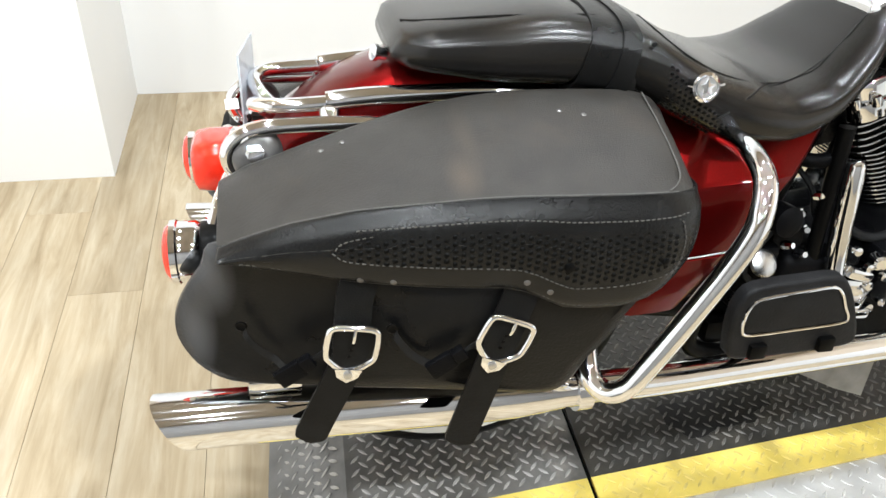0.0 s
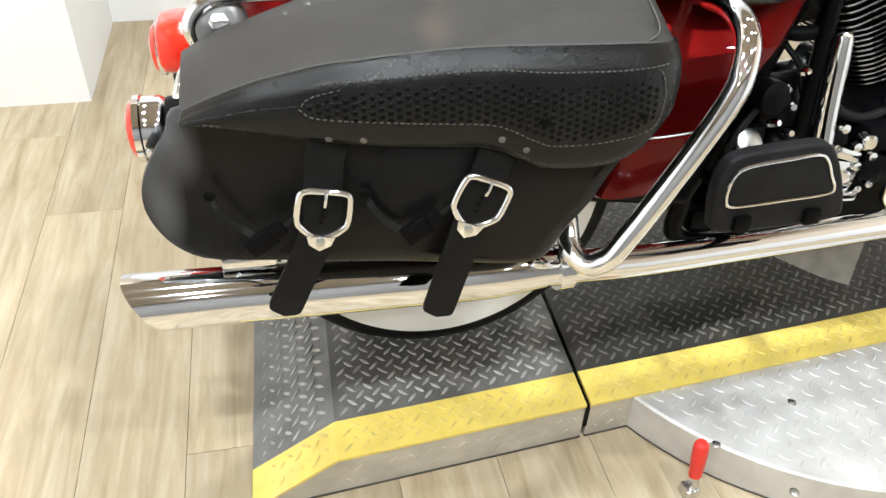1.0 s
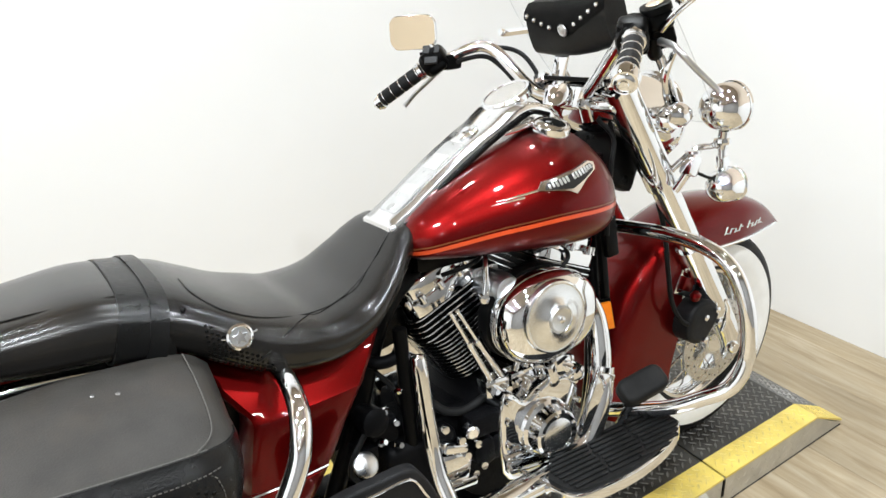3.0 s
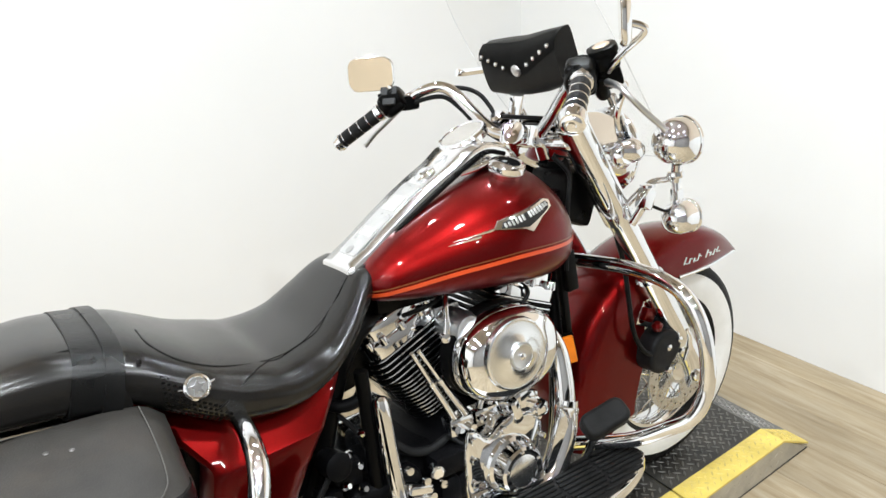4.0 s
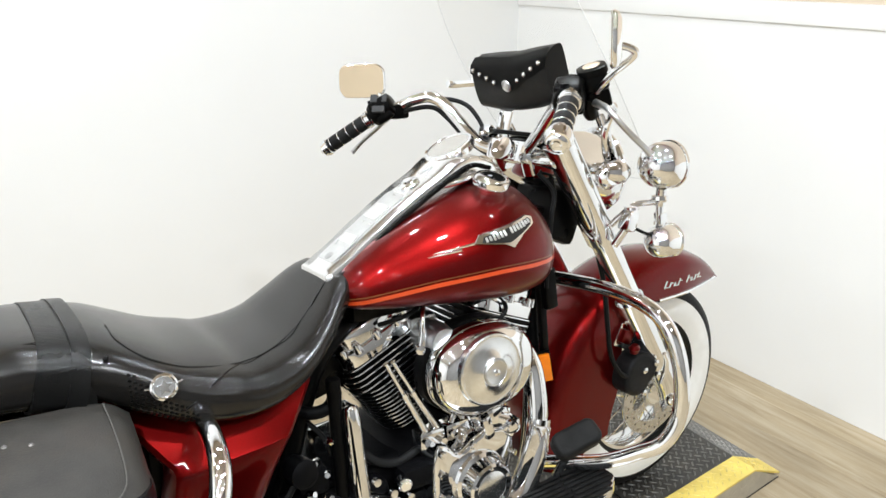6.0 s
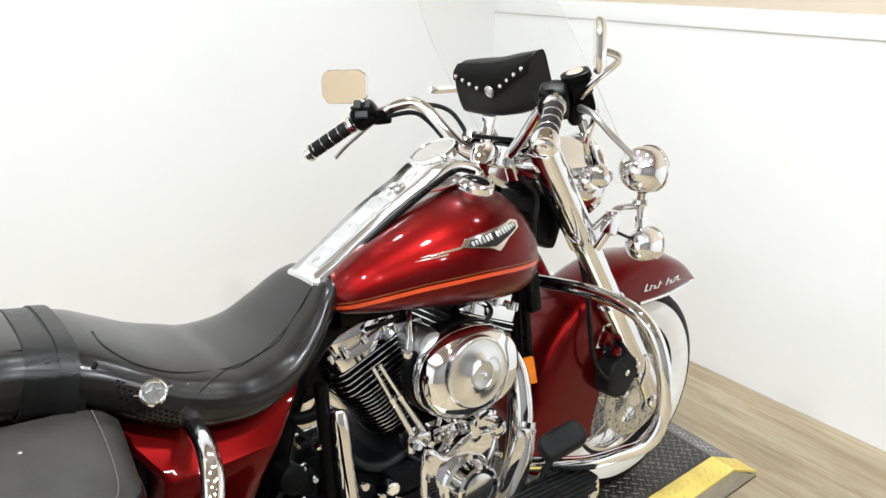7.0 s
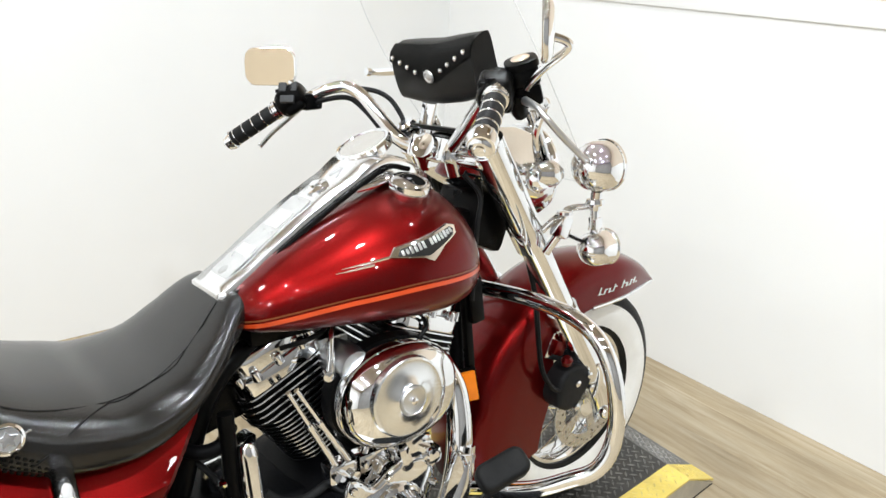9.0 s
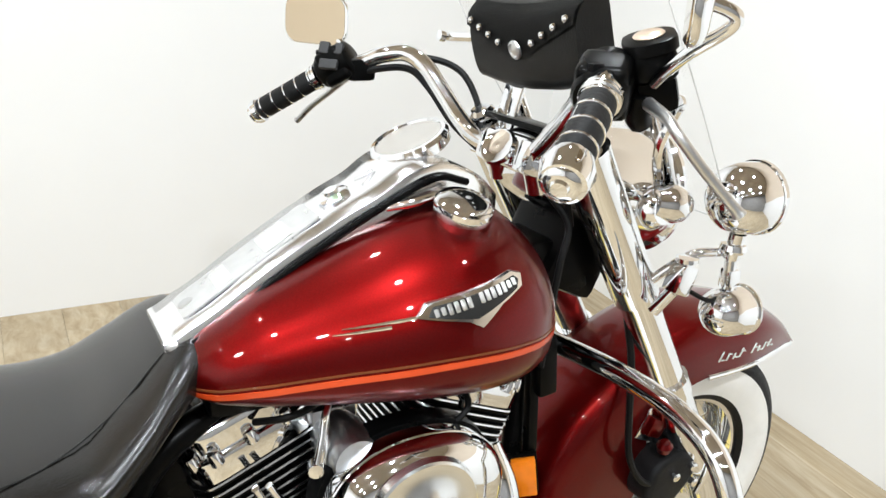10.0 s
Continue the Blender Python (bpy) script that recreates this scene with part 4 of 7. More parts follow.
def dashes(parent, pts, long=0.0042, r=0.0009):
    """Single stitches along a smooth line."""
    path = [Vector(p) for p in catmull(pts, 40)]
    out, run = [], 0.0
    for a, b in zip(path, path[1:]):
        run += (b - a).length
        if run >= long * 1.6:
            d = (b - a).normalized() * long / 2
            out.append(tube([b - d, b + d], r, 4, smooth=False))
            run = 0.0
    return part("stitching", join(*out), THREAD, parent)


HEX = [(-0.222, 0.618), (-0.205, 0.632), (-0.14, 0.645), (-0.05, 0.652), (0.06, 0.652), (0.165, 0.648), (0.186, 0.628), (0.186, 0.592), (0.172, 0.574), (0.121, 0.566), (0.06, 0.566), (0.035, 0.574), (0.004, 0.590), (-0.025, 0.598), (-0.11, 0.603), (-0.20, 0.608)]
dashes(lid, [lid_face(x, z, 0.0016) for x, z in HEX + HEX[:1]])
dashes(lid, [lid_face(x, interp(LID_LOW, x)[0] + 0.006, 0.001) for x in [-0.33 + 0.51 * k / 24 for k in range(25)]])
dashes(lid, [lid_face(x, interp(LID_LOW, x)[0] + 0.84 * (interp(LID_OUT, x)[0] - interp(LID_LOW, x)[0]), 0.0044) for x in [-0.20 + 0.39 * k / 20 for k in range(21)]])


def inside(x, z, poly):
    hit = False
    for (x0, z0), (x1, z1) in zip(poly, poly[1:] + poly[:1]):
        if (z0 > z) != (z1 > z) and x < (x1 - x0) * (z - z0) / (z1 - z0) + x0:
            hit = not hit
    return hit


HEXI = [(x + (-0.02 - x) * 0.03, z + (0.609 - z) * 0.13) for x, z in HEX]
boss = bmesh.new()
for i in range(44):
    for j in range(12):
        x, z = -0.22 + i * 0.0094, 0.566 + j * 0.0082 + (i % 2) * 0.0041
        if inside(x, z, HEXI):
            p = lid_face(x, z, 0.0002)
            r = 0.0036
            vs = [boss.verts.new(p + Vector((r * math.cos(radians(60 * k)), 0, r * math.sin(radians(60 * k))))) for k in range(6)]
            vt = [boss.verts.new(p + Vector((0.6 * r * math.cos(radians(60 * k)), -0.0012, 0.6 * r * math.sin(radians(60 * k))))) for k in range(6)]
            for k in range(6):
                boss.faces.new((vs[k], vs[(k + 1) % 6], vt[(k + 1) % 6], vt[k]))
            boss.faces.new(vt)
tagged(part("woven_panel", boss, WEAVE, lid, "embossed basket-weave panel", angle=20), kind="stuff")


def rivet(p, d, parent, r=0.0046, mat=GUNMETAL):
    return part("rivet", lathe([(r, 0), (r * 0.95, 0.0018), (r * 0.6, 0.003), (0.0005, 0.0034)], along(p, d), 12), mat, parent)


for x, z in ((-0.192, 0.583), (-0.155, 0.582), (-0.003, 0.578), (0.026, 0.563)):
    rivet(lid_face(x, z, 0.0), (0, -1, 0.1), lid)
rivet(lid_face(0.163, 0.594, 0.0), (0, -1, 0.1), lid, 0.005, BLACK)
rivet(lid_face(0.044, 0.597, 0.0), (0, -1, 0.1), lid, 0.0065, BLACK)
for x, y in ((0.078, -0.232), (0.108, -0.24), (-0.222, -0.215), (-0.195, -0.213)):
    zi = interp(LID_IN, x)[0]
    rivet(Vector((x, y, zi - (abs(y) - 0.185) / (bag_out(x) - 0.207) * (zi - interp(LID_OUT, x)[0]) + 0.001)), (0, -0.2, 1), lid, 0.004, GUNMETAL)


def strap(x0, z0, x1, z1, bx, bz, tilt):
    """A strap with its buckle: from under the lid at (x0, z0) through the buckle at (bx, bz) to the tongue's end at (x1, z1)."""
    y = bag_out(x0)
    d = Vector((x1 - x0, 0, z1 - z0)).normalized()
    n = Vector((d.z, 0, -d.x))
    path = [Vector((x0, -(y - 0.012), z0)), Vector((x0, -(y - 0.004), z0)) + d * 0.03, Vector((bx, -(y + 0.006), bz)), Vector((bx, -(y + 0.010), bz)) + d * 0.035, Vector((x1, -(y + 0.016), z1)) - d * 0.02, Vector((x1, -(y + 0.018), z1))]
    pts = [Vector(p) for p in catmull(path, 6)]
    rings = []
    for k, p in enumerate(pts):
        left = (len(pts) - 1 - k) / 6.0
        w = 0.0225 * (1.0 if k < 14 else 0.92) * (math.sqrt(max(0.02, 1 - (1 - min(1, left)) ** 2)))
        rings.append([p - n * w + Vector((0, 0.002, 0)), p - n * w - Vector((0, 0.002, 0)), p - Vector((0, 0.003, 0)), p + n * w - Vector((0, 0.002, 0)), p + n * w + Vector((0, 0.002, 0))])
    st = part("strap", loft(rings), LEATHER, bag, "black leather strap with rounded tongue")
    m = Matrix.Translation((bx, -(y + 0.012), bz)) @ side(0) @ pose(0, 0, 0, 0, 0, tilt)
    loopo = [(u * 0.00088, v * 0.00092, 0.0) for u, v in ((-22, 33), (0, 33.5), (22, 33), (30, 30), (33, 23), (34, 5), (33, -10), (29, -17), (13, -30), (0, -33), (-13, -30), (-29, -17), (-33, -10), (-34, 5), (-33, 23), (-30, 30))]
    part("buckle", put(tube(loopo, 0.0042, 10, 2, loop=True), m), CHROME, bag, "polished square buckle")
    part("prong", put(tube([(0, 0.014, 0.005), (0, 0.022, 0.006), (0, 0.03, 0.004)], 0.0022, 8), m), CHROME, bag)
    part("keeper", put(put(slab([(-0.017, 0.007), (0.017, 0.007), (0.013, -0.005), (0.0, -0.013), (-0.013, -0.005)], 0.005, 0.0015), pose(0, -0.033, 0.0)), m), CHROME, bag, "pointed chrome tab")
    part("keeper_screw", put(lathe([(0.0055, 0.004), (0.0055, 0.007), (0.004, 0.008), (0.0005, 0.008)], pose(0, -0.033, 0.0), 12), m), STEEL, bag)
    # nylon clip hanging behind the buckle
    yw = bag_out(bx - 0.12)
    web = [Vector(p) for p in catmull([(bx - 0.125, -(yw - 0.014), bz + 0.004), (bx - 0.122, -(yw - 0.004), bz - 0.006), (bx - 0.108, -(yw - 0.002), bz - 0.026), (bx - 0.09, -(yw + 0.004), bz - 0.038), (bx - 0.07, -(y + 0.004), bz - 0.032), (bx - 0.05, -(y + 0.006), bz - 0.016), (bx - 0.03, -(y + 0.008), bz)], 4)]
    part("clip_webbing", loft([[p + Vector((0.002, 0.001, 0.0045)), p + Vector((0.002, -0.001, 0.0045)), p + Vector((-0.002, -0.001, -0.0045)), p + Vector((-0.002, 0.001, -0.0045))] for p in web]), RUBBER, bag, "grey-black nylon webbing")
    part("clip", join(box(0.036, 0.010, 0.024, 0.003, at=(bx - 0.072, -(y + 0.004), bz - 0.032), rot=(0, -32, 0)), box(0.016, 0.013, 0.018, 0.003, at=(bx - 0.052, -(y + 0.007), bz - 0.016), rot=(0, -32, 0))), CRINKLE, bag, "black plastic side-release clip")
    part("grommet", lathe([(0.003, 0), (0.007, 0), (0.0075, 0.0015), (0.006, 0.0025), (0.003, 0.0015)], along((bx - 0.127, -(yw - 0.0105), bz + 0.006), (-0.1, -1, 0)), 14), BLACK, bag)
    for k in range(3):
        p = Vector((bx, -(y + 0.0115), bz)) + d * (-0.008 + 0.009 * k)
        part("strap_hole", lathe([(0.0022, 0), (0.0022, 0.0006), (0.001, 0.0006)], along(p, (0, -1, 0)), 8), BLACK, bag)
    return st


strap(-0.190, 0.578, -0.262, 0.362, -0.206, 0.492, -10)
strap(0.000, 0.570, -0.080, 0.352, -0.028, 0.502, -24)


def mirror_left(ob):
    """The same part on the other side of the motorcycle."""
    made = {}
    for o in (ob, *ob.children_recursive):
        me = o.data.copy()
        me.transform(Matrix.Translation((0, 2 * MID, 0)) @ Matrix.Diagonal((1, -1, 1, 1)))
        me.flip_normals()
        c = o.copy()
        c.data = me
        scene.collection.objects.link(c)
        made[o] = c
        c.parent = made.get(o.parent, o.parent)
    return made[ob]


mirror_left(bag).location.z = -0.025

# side cover: an upper slope, a sharp shoulder, a flat face and a lower skirt
COVER = [(0.335, 0.236, 0.345, 0.150), (0.342, 0.236, 0.352, 0.166), (0.40, 0.25, 0.385, 0.178), (0.446, 0.264, 0.413, 0.183), (0.449, 0.265, 0.415, 0.180), (0.453, 0.266, 0.417, 0.180), (0.456, 0.267, 0.419, 0.184),
         (0.52, 0.277, 0.452, 0.188), (0.566, 0.286, 0.482, 0.189), (0.574, 0.287, 0.489, 0.187), (0.581, 0.285, 0.496, 0.181), (0.60, 0.270, 0.515, 0.169), (0.63, 0.248, 0.545, 0.145), (0.665, 0.22, 0.565, 0.108), (0.672, 0.22, 0.568, 0.085)]


def cover_ring(z, x0, x1, y):
    """One level of the side cover, its front edge raised a little higher than its rear."""
    row = [(x0, y - 0.06), (x0 + 0.001, y - 0.022), (x0 + 0.006, y - 0.007), (x0 + 0.016, y - 0.001)]
    row += [(x0 + (x1 - x0) * k, y + 0.004 * math.sin(math.pi * k)) for k in (0.2, 0.4, 0.6, 0.8)]
    row += [(x1 - 0.014, y - 0.002), (x1 - 0.004, y - 0.009), (x1, y - 0.026), (x1 - 0.004, y - 0.06)]
    return [Vector((x, -v, z + 0.012 * (x - x0) / 0.2)) for x, v in row]


cover = part("side_cover", loft([cover_ring(*r) for r in COVER]), RED, bike, "ruby red side cover under the seat", angle=24)
part("cover_line", tube([(0.272, -0.1845, 0.4525), (0.33, -0.188, 0.456), (0.405, -0.184, 0.4605)], 0.0016, 6), SATIN, cover, "thin bright trim line")
mirror_left(cover)


def fender_shell(cx, cz, r, w, a0, a1, mat, name, label, n=30, flare=0.0, edge=0.055):
    """A mudguard: a rounded channel round the wheel from angle a0 to a1 (degrees, 0 ahead, 90 up)."""
    rings = []
    prof = [(-1.0, -1.0), (-0.985, -0.45), (-0.92, -0.15), (-0.78, 0.02), (-0.5, 0.12), (0, 0.16), (0.5, 0.12), (0.78, 0.02), (0.92, -0.15), (0.985, -0.45), (1.0, -1.0)]
    inner = [(u * 0.965, v - 0.06) for u, v in prof[::-1]]
    for k in range(n + 1):
        a = radians(a0 + (a1 - a0) * k / n)
        rr = r + flare * (k / n) ** 2
        rings.append([Vector((cx + (rr + v * edge) * math.cos(a), u * w, cz + (rr + v * edge) * math.sin(a))) for u, v in prof + inner])
    return part(name, loft(rings), mat, bike, label, angle=50)


rear_fender = fender_shell(0.0, 0.335, 0.402, 0.098, 55, 185, RED, "rear_fender", "ruby red rear mudguard", edge=0.1)

# ---- engine ----
CRANK = Vector((0.80, 0.0, 0.33))
engine = part("engine", join(lathe([(0.001, -0.115), (0.10, -0.115), (0.125, -0.10), (0.135, -0.06), (0.135, 0.06), (0.125, 0.12), (0.001, 0.12)], Matrix.Translation(CRANK) @ pose(0, 0, 0, 90, 0, 0), 36),
                             box(0.26, 0.24, 0.17, 0.03, 3, at=(0.64, 0.0, 0.35)), box(0.36, 0.2, 0.06, 0.02, 2, at=(0.74, 0.0, 0.22))), CRINKLE, bike, "black and chrome V-twin engine")


def cylinder(lean, name):
    m = Matrix.Translation((0.84 if lean < 0 else 0.87, 0, 0.335)) @ pose(0, 0, 0, 0, lean, 0)
    part("cylinder", put(lathe([(0.05, 0.10), (0.056, 0.29)], pose(0, 0, 0), 24), m), BLACK, engine, "black finned cylinder barrel")
    for k in range(12):
        h = 0.145 + k * 0.0112
        sx, sy = 0.10 + 0.0048 * k, 0.142 + 0.0044 * k
        part("barrel_fin", put(put(slab(rounded(sx, sy, 0.045), 0.0042, 0.0012, 1), pose(0, 0, h)), m), BLACK, engine)
    for k in range(12):
        h = 0.145 + k * 0.0112
        sx, sy = 0.10 + 0.0048 * k, 0.142 + 0.0044 * k
        ring = [(u, v, h + 0.0042) for u, v in rounded(sx + 0.0006, sy + 0.0006, 0.045)]
        part("fin_edge", put(tube(ring, 0.0016, 4, 1, loop=True), m), BRUSHED, engine, "bright cut fin edge")
    for k in range(5):
        h = 0.283 + k * 0.0125
        sx, sy = 0.172, 0.196
        part("head_fin", put(put(slab(rounded(sx, sy, 0.03), 0.0055, 0.0015, 1), pose(0, 0, h)), m), BLACK, engine)
    part("cylinder_head", put(box(0.155, 0.17, 0.075, 0.01, 2, at=(0, 0, 0.31)), m), BLACK, engine, "black finned cylinder head")
    for k in range(5):
        h = 0.283 + k * 0.0125
        part("fin_edge", put(tube([(u, v, h + 0.0055) for u, v in rounded(0.173, 0.197, 0.03)], 0.0018, 4, 1, loop=True), m), BRUSHED, engine, "bright cut fin edge")
    low = put(put(slab(rounded(0.168, 0.2, 0.035), 0.03, 0.005), pose(0, 0, 0.343)), m)
    part("rocker_base", low, CHROME, engine, "chrome rocker base")
    part("rocker_cover", put(put(slab(rounded(0.156, 0.186, 0.04), 0.036, 0.013, 3), pose(0, 0, 0.3735)), m), CHROME, engine, "polished chrome rocker cover")
    for u, v in ((-0.07, -0.085), (0.07, -0.085), (0.0, -0.097), (-0.045, -0.1), (0.045, -0.1)):
        part("bolt", put(lathe([(0.0085, 0), (0.0085, 0.012), (0.007, 0.017), (0.004, 0.018), (0.0005, 0.018)], pose(u, v, 0.368), 12), m), CHROME, engine)
    return m


cylinder(-22.5, "rear")
cylinder(22.5, "front")
# pushrod tubes and tappet blocks
for lean, bx in ((-22.5, 0.775), (22.5, 0.835)):
    s = -1 if lean < 0 else 1
    for d in (-0.012, 0.014):
        top = Vector((bx + s * 0.080 + d * 0.6, -0.136 + 0.004 * s, 0.64))
        bot = Vector((bx + d, -0.142, 0.482))
        a, b = bot.lerp(top, 0.35), bot.lerp(top, 0.4)
        part("pushrod_tube", tube([bot, bot.lerp(top, 0.08), bot.lerp(top, 0.55)], [0.0080, 0.0070, 0.0070], 12, 2), CHROME, engine, "chrome pushrod tube")
        part("pushrod_tube", tube([bot.lerp(top, 0.5), top], 0.0048, 12, 2), CHROME, engine)
        part("tube_collar", tube([bot.lerp(top, 0.52), bot.lerp(top, 0.57)], 0.0088, 12, 2), CHROME, engine)
    part("tappet_block", join(box(0.055, 0.035, 0.035, 0.006, at=(bx, -0.135, 0.465)), lathe([(0.008, 0), (0.008, 0.012), (0.001, 0.012)], along((bx - 0.018, -0.152, 0.468), (0, -1, 0)), 10), lathe([(0.008, 0), (0.008, 0.012), (0.001, 0.012)], along((bx + 0.018, -0.152, 0.458), (0, -1, 0)), 10)), CHROME, engine)
# cam cover
CAMC = [(0.752, 0.30), (0.757, 0.455), (0.785, 0.462), (0.81, 0.44), (0.845, 0.458), (0.885, 0.468), (0.925, 0.458), (0.945, 0.42), (0.93, 0.36), (0.90, 0.29), (0.85, 0.255), (0.80, 0.268)]
part("cam_cover", put(slab([tuple(p) for p in catmull(CAMC, 3, loop=True)], 0.055, 0.012, 3), side(-0.135)), CHROME, engine, "polished chrome cam cover")
TM = Matrix.Translation((0.855, -0.185, 0.368)) @ pose(0, 0, 0, 90, 0, 0)
part("timer_cover", lathe([(0.062, 0.0), (0.060, 0.014), (0.053, 0.018), (0.050, 0.030), (0.049, 0.043), (0.044, 0.047), (0.035, 0.046), (0.034, 0.043), (0.001, 0.045)], TM, 40), CHROME, engine, "round stepped chrome timer cover")
part("timer_face", lathe([(0.034, 0.0455), (0.03, 0.0475), (0.001, 0.048)], TM, 32), BRUSHED, engine)
for k in range(5):
    a = radians(72 * k + 20)
    part("bolt", put(lathe([(0.0038, 0), (0.0038, 0.003), (0.0005, 0.0035)], pose(0.040 * math.cos(a), 0.040 * math.sin(a), 0.0465), 8), TM), CHROME, engine)
for x, z in ((0.762, 0.31), (0.764, 0.36), (0.766, 0.41), (0.768, 0.452), (0.80, 0.282), (0.855, 0.268), (0.905, 0.305), (0.938, 0.40), (0.93, 0.445), (0.885, 0.458), (0.84, 0.448)):
    part("bolt", lathe([(0.0075, 0), (0.0075, 0.008), (0.005, 0.011), (0.0005, 0.011)], along((x, -0.188, z), (0, -1, 0)), 10), CHROME, engine)
# chrome lifter cover above the cam cover
part("lifter_cover", join(box(0.06, 0.05, 0.045, 0.01, at=(0.905, -0.165, 0.485), rot=(0, 20, 0)), box(0.03, 0.06, 0.03, 0.008, at=(0.93, -0.18, 0.465)), box(0.022, 0.05, 0.05, 0.006, at=(0.875, -0.175, 0.475), rot=(0, -15, 0))), CHROME, engine)
for k in range(4):
    part("bolt", lathe([(0.006, 0), (0.006, 0.01), (0.0005, 0.011)], along((0.838 + 0.013 * k, -0.175, 0.524 + 0.003 * k), (0, -1, 0.3)), 8), CHROME, engine)
# air cleaner
AC = (0.861, 0.600)
oval = []
for k in range(64):
    a = 2 * math.pi * k / 64
    c, s = math.cos(a), math.sin(a)
    r = 1 / ((abs(c) / 0.124) ** 2.25 + (abs(s) / 0.089) ** 2.25) ** (1 / 2.25)
    r *= 1 - 0.12 * max(0, -c) ** 2
    oval.append((r * c, r * s))


def oval_ring(s, y):
    return [Vector((AC[0] + u * s * math.cos(radians(1)) - v * s * math.sin(radians(1)), y, AC[1] + u * s * math.sin(radians(1)) + v * s * math.cos(radians(1)))) for u, v in oval]


air = part("air_cleaner", loft([oval_ring(s, y) for s, y in ((0.86, -0.165), (0.99, -0.168), (1.0, -0.176), (1.0, -0.188), (0.985, -0.198), (0.95, -0.208), (0.88, -0.217), (0.78, -0.224), (0.6, -0.231), (0.3, -0.235), (0.02, -0.236))]), CHROME, bike, "polished oval chrome air cleaner cover", angle=55)
part("backing_plate", loft([oval_ring(s, y) for s, y in ((0.9, -0.13), (1.03, -0.135), (1.04, -0.15), (1.02, -0.163), (0.9, -0.166))]), BLACK, air, "black backing plate")
AM = Matrix.Translation((0.856, -0.2345, 0.614)) @ pose(0, 0, 0, 90, 0, 0)
part("dome_ring", lathe([(0.071, -0.008), (0.069, 0.001), (0.066, 0.003), (0.062, 0.0025), (0.045, 0.006), (0.03, 0.011), (0.027, 0.014), (0.025, 0.012), (0.001, 0.012)], AM, 48), BRUSHED, air, "brushed round dome")
part("medallion", lathe([(0.0245, 0.0125), (0.022, 0.0165), (0.017, 0.0145), (0.001, 0.0155)], AM, 32), SATIN, air, "round medallion")
part("centre_screw", lathe([(0.0065, 0.015), (0.0065, 0.019), (0.004, 0.0205), (0.0005, 0.021)], AM, 16), CHROME, air)
part("cover_bead", tube([tuple(p) for p in oval_ring(0.995, -0.19)[::2]], 0.0016, 6, 1, loop=True), CHROME, air)
# intake, breather pipes
part("carburettor", join(lathe([(0.03, 0), (0.033, 0.02), (0.033, 0.06), (0.028, 0.08)], along((0.80, -0.09, 0.66), (0, -1, 0)), 20), box(0.06, 0.06, 0.06, 0.01, at=(0.8, -0.07, 0.665))), SATIN, engine)
part("breather_pipe", tube([(0.775, -0.13, 0.70), (0.765, -0.15, 0.685), (0.762, -0.152, 0.655), (0.768, -0.15, 0.63)], 0.006, 10), CHROME, engine)
part("breather_pipe", tube([(0.80, -0.10, 0.715), (0.775, -0.135, 0.717), (0.764, -0.15, 0.69), (0.755, -0.155, 0.66)], 0.005, 10), CHROME, engine)
part("breather_bolt", lathe([(0.009, 0), (0.009, 0.016), (0.0005, 0.017)], along((0.757, -0.145, 0.655), (-0.3, -1, 0)), 10), CHROME, engine)
part("spark_lead", tube([(0.70, -0.10, 0.70), (0.73, -0.13, 0.715), (0.77, -0.12, 0.72), (0.80, -0.08, 0.725)], 0.0045, 8), WIRE, engine, "black spark plug lead")
part("spark_lead", tube([(0.90, -0.13, 0.655), (0.935, -0.16, 0.675), (0.955, -0.15, 0.70), (0.93, -0.08, 0.725)], 0.0045, 8), WIRE, engine)
part("horn_bracket", tube([(0.91, -0.11, 0.70), (0.925, -0.14, 0.715), (0.95, -0.145, 0.70), (0.955, -0.14, 0.68)], 0.005, 8), CHROME, engine)
# transmission and oil parts behind the cylinders
part("gearbox", join(box(0.15, 0.14, 0.12, 0.02, 3, at=(0.60, -0.09, 0.36)), box(0.075, 0.07, 0.045, 0.012, 2, at=(0.735, -0.135, 0.405)), lathe([(0.03, 0), (0.034, 0.03), (0.028, 0.06), (0.02, 0.066), (0.001, 0.067)], along((0.735, -0.10, 0.345), (0, -1, 0)), 20)), CRINKLE, engine, "black gearbox case")
part("oil_line", tube([(0.645, -0.115, 0.462), (0.67, -0.125, 0.44), (0.71, -0.13, 0.43), (0.755, -0.125, 0.438)], 0.0085, 10), RUBBER, engine, "black oil hose")
part("starter_end", lathe([(0.014, 0), (0.014, 0.02), (0.010, 0.024), (0.001, 0.024)], along((0.70, -0.155, 0.405), (-0.2, -1, 0)), 16), CHROME, engine)
part("gearbox_cover", join(box(0.07, 0.04, 0.075, 0.012, 2, at=(0.648, -0.165, 0.345), rot=(0, 12, 0)), box(0.05, 0.045, 0.02, 0.006, at=(0.65, -0.17, 0.395), rot=(0, 20, 0)), box(0.075, 0.04, 0.02, 0.006, at=(0.655, -0.17, 0.318), rot=(0, 5, 0))), CHROME, engine, "chrome gearbox end cover")
for x, z in ((0.62, 0.36), (0.675, 0.37), (0.69, 0.325), (0.665, 0.405), (0.70, 0.385), (0.71, 0.335), (0.632, 0.44)):
    part("bolt", lathe([(0.0075, 0), (0.0075, 0.01), (0.0005, 0.0105)], along((x, -0.178, z), (0, -1, 0.1)), 10), CHROME, engine)
part("oil_filler", lathe([(0.02, 0), (0.023, 0.003), (0.023, 0.01), (0.018, 0.014), (0.001, 0.0145)], along((0.475, -0.165, 0.42), (0.1, -0.8, 0.6)), 24), SATIN, engine, "knurled filler plug")
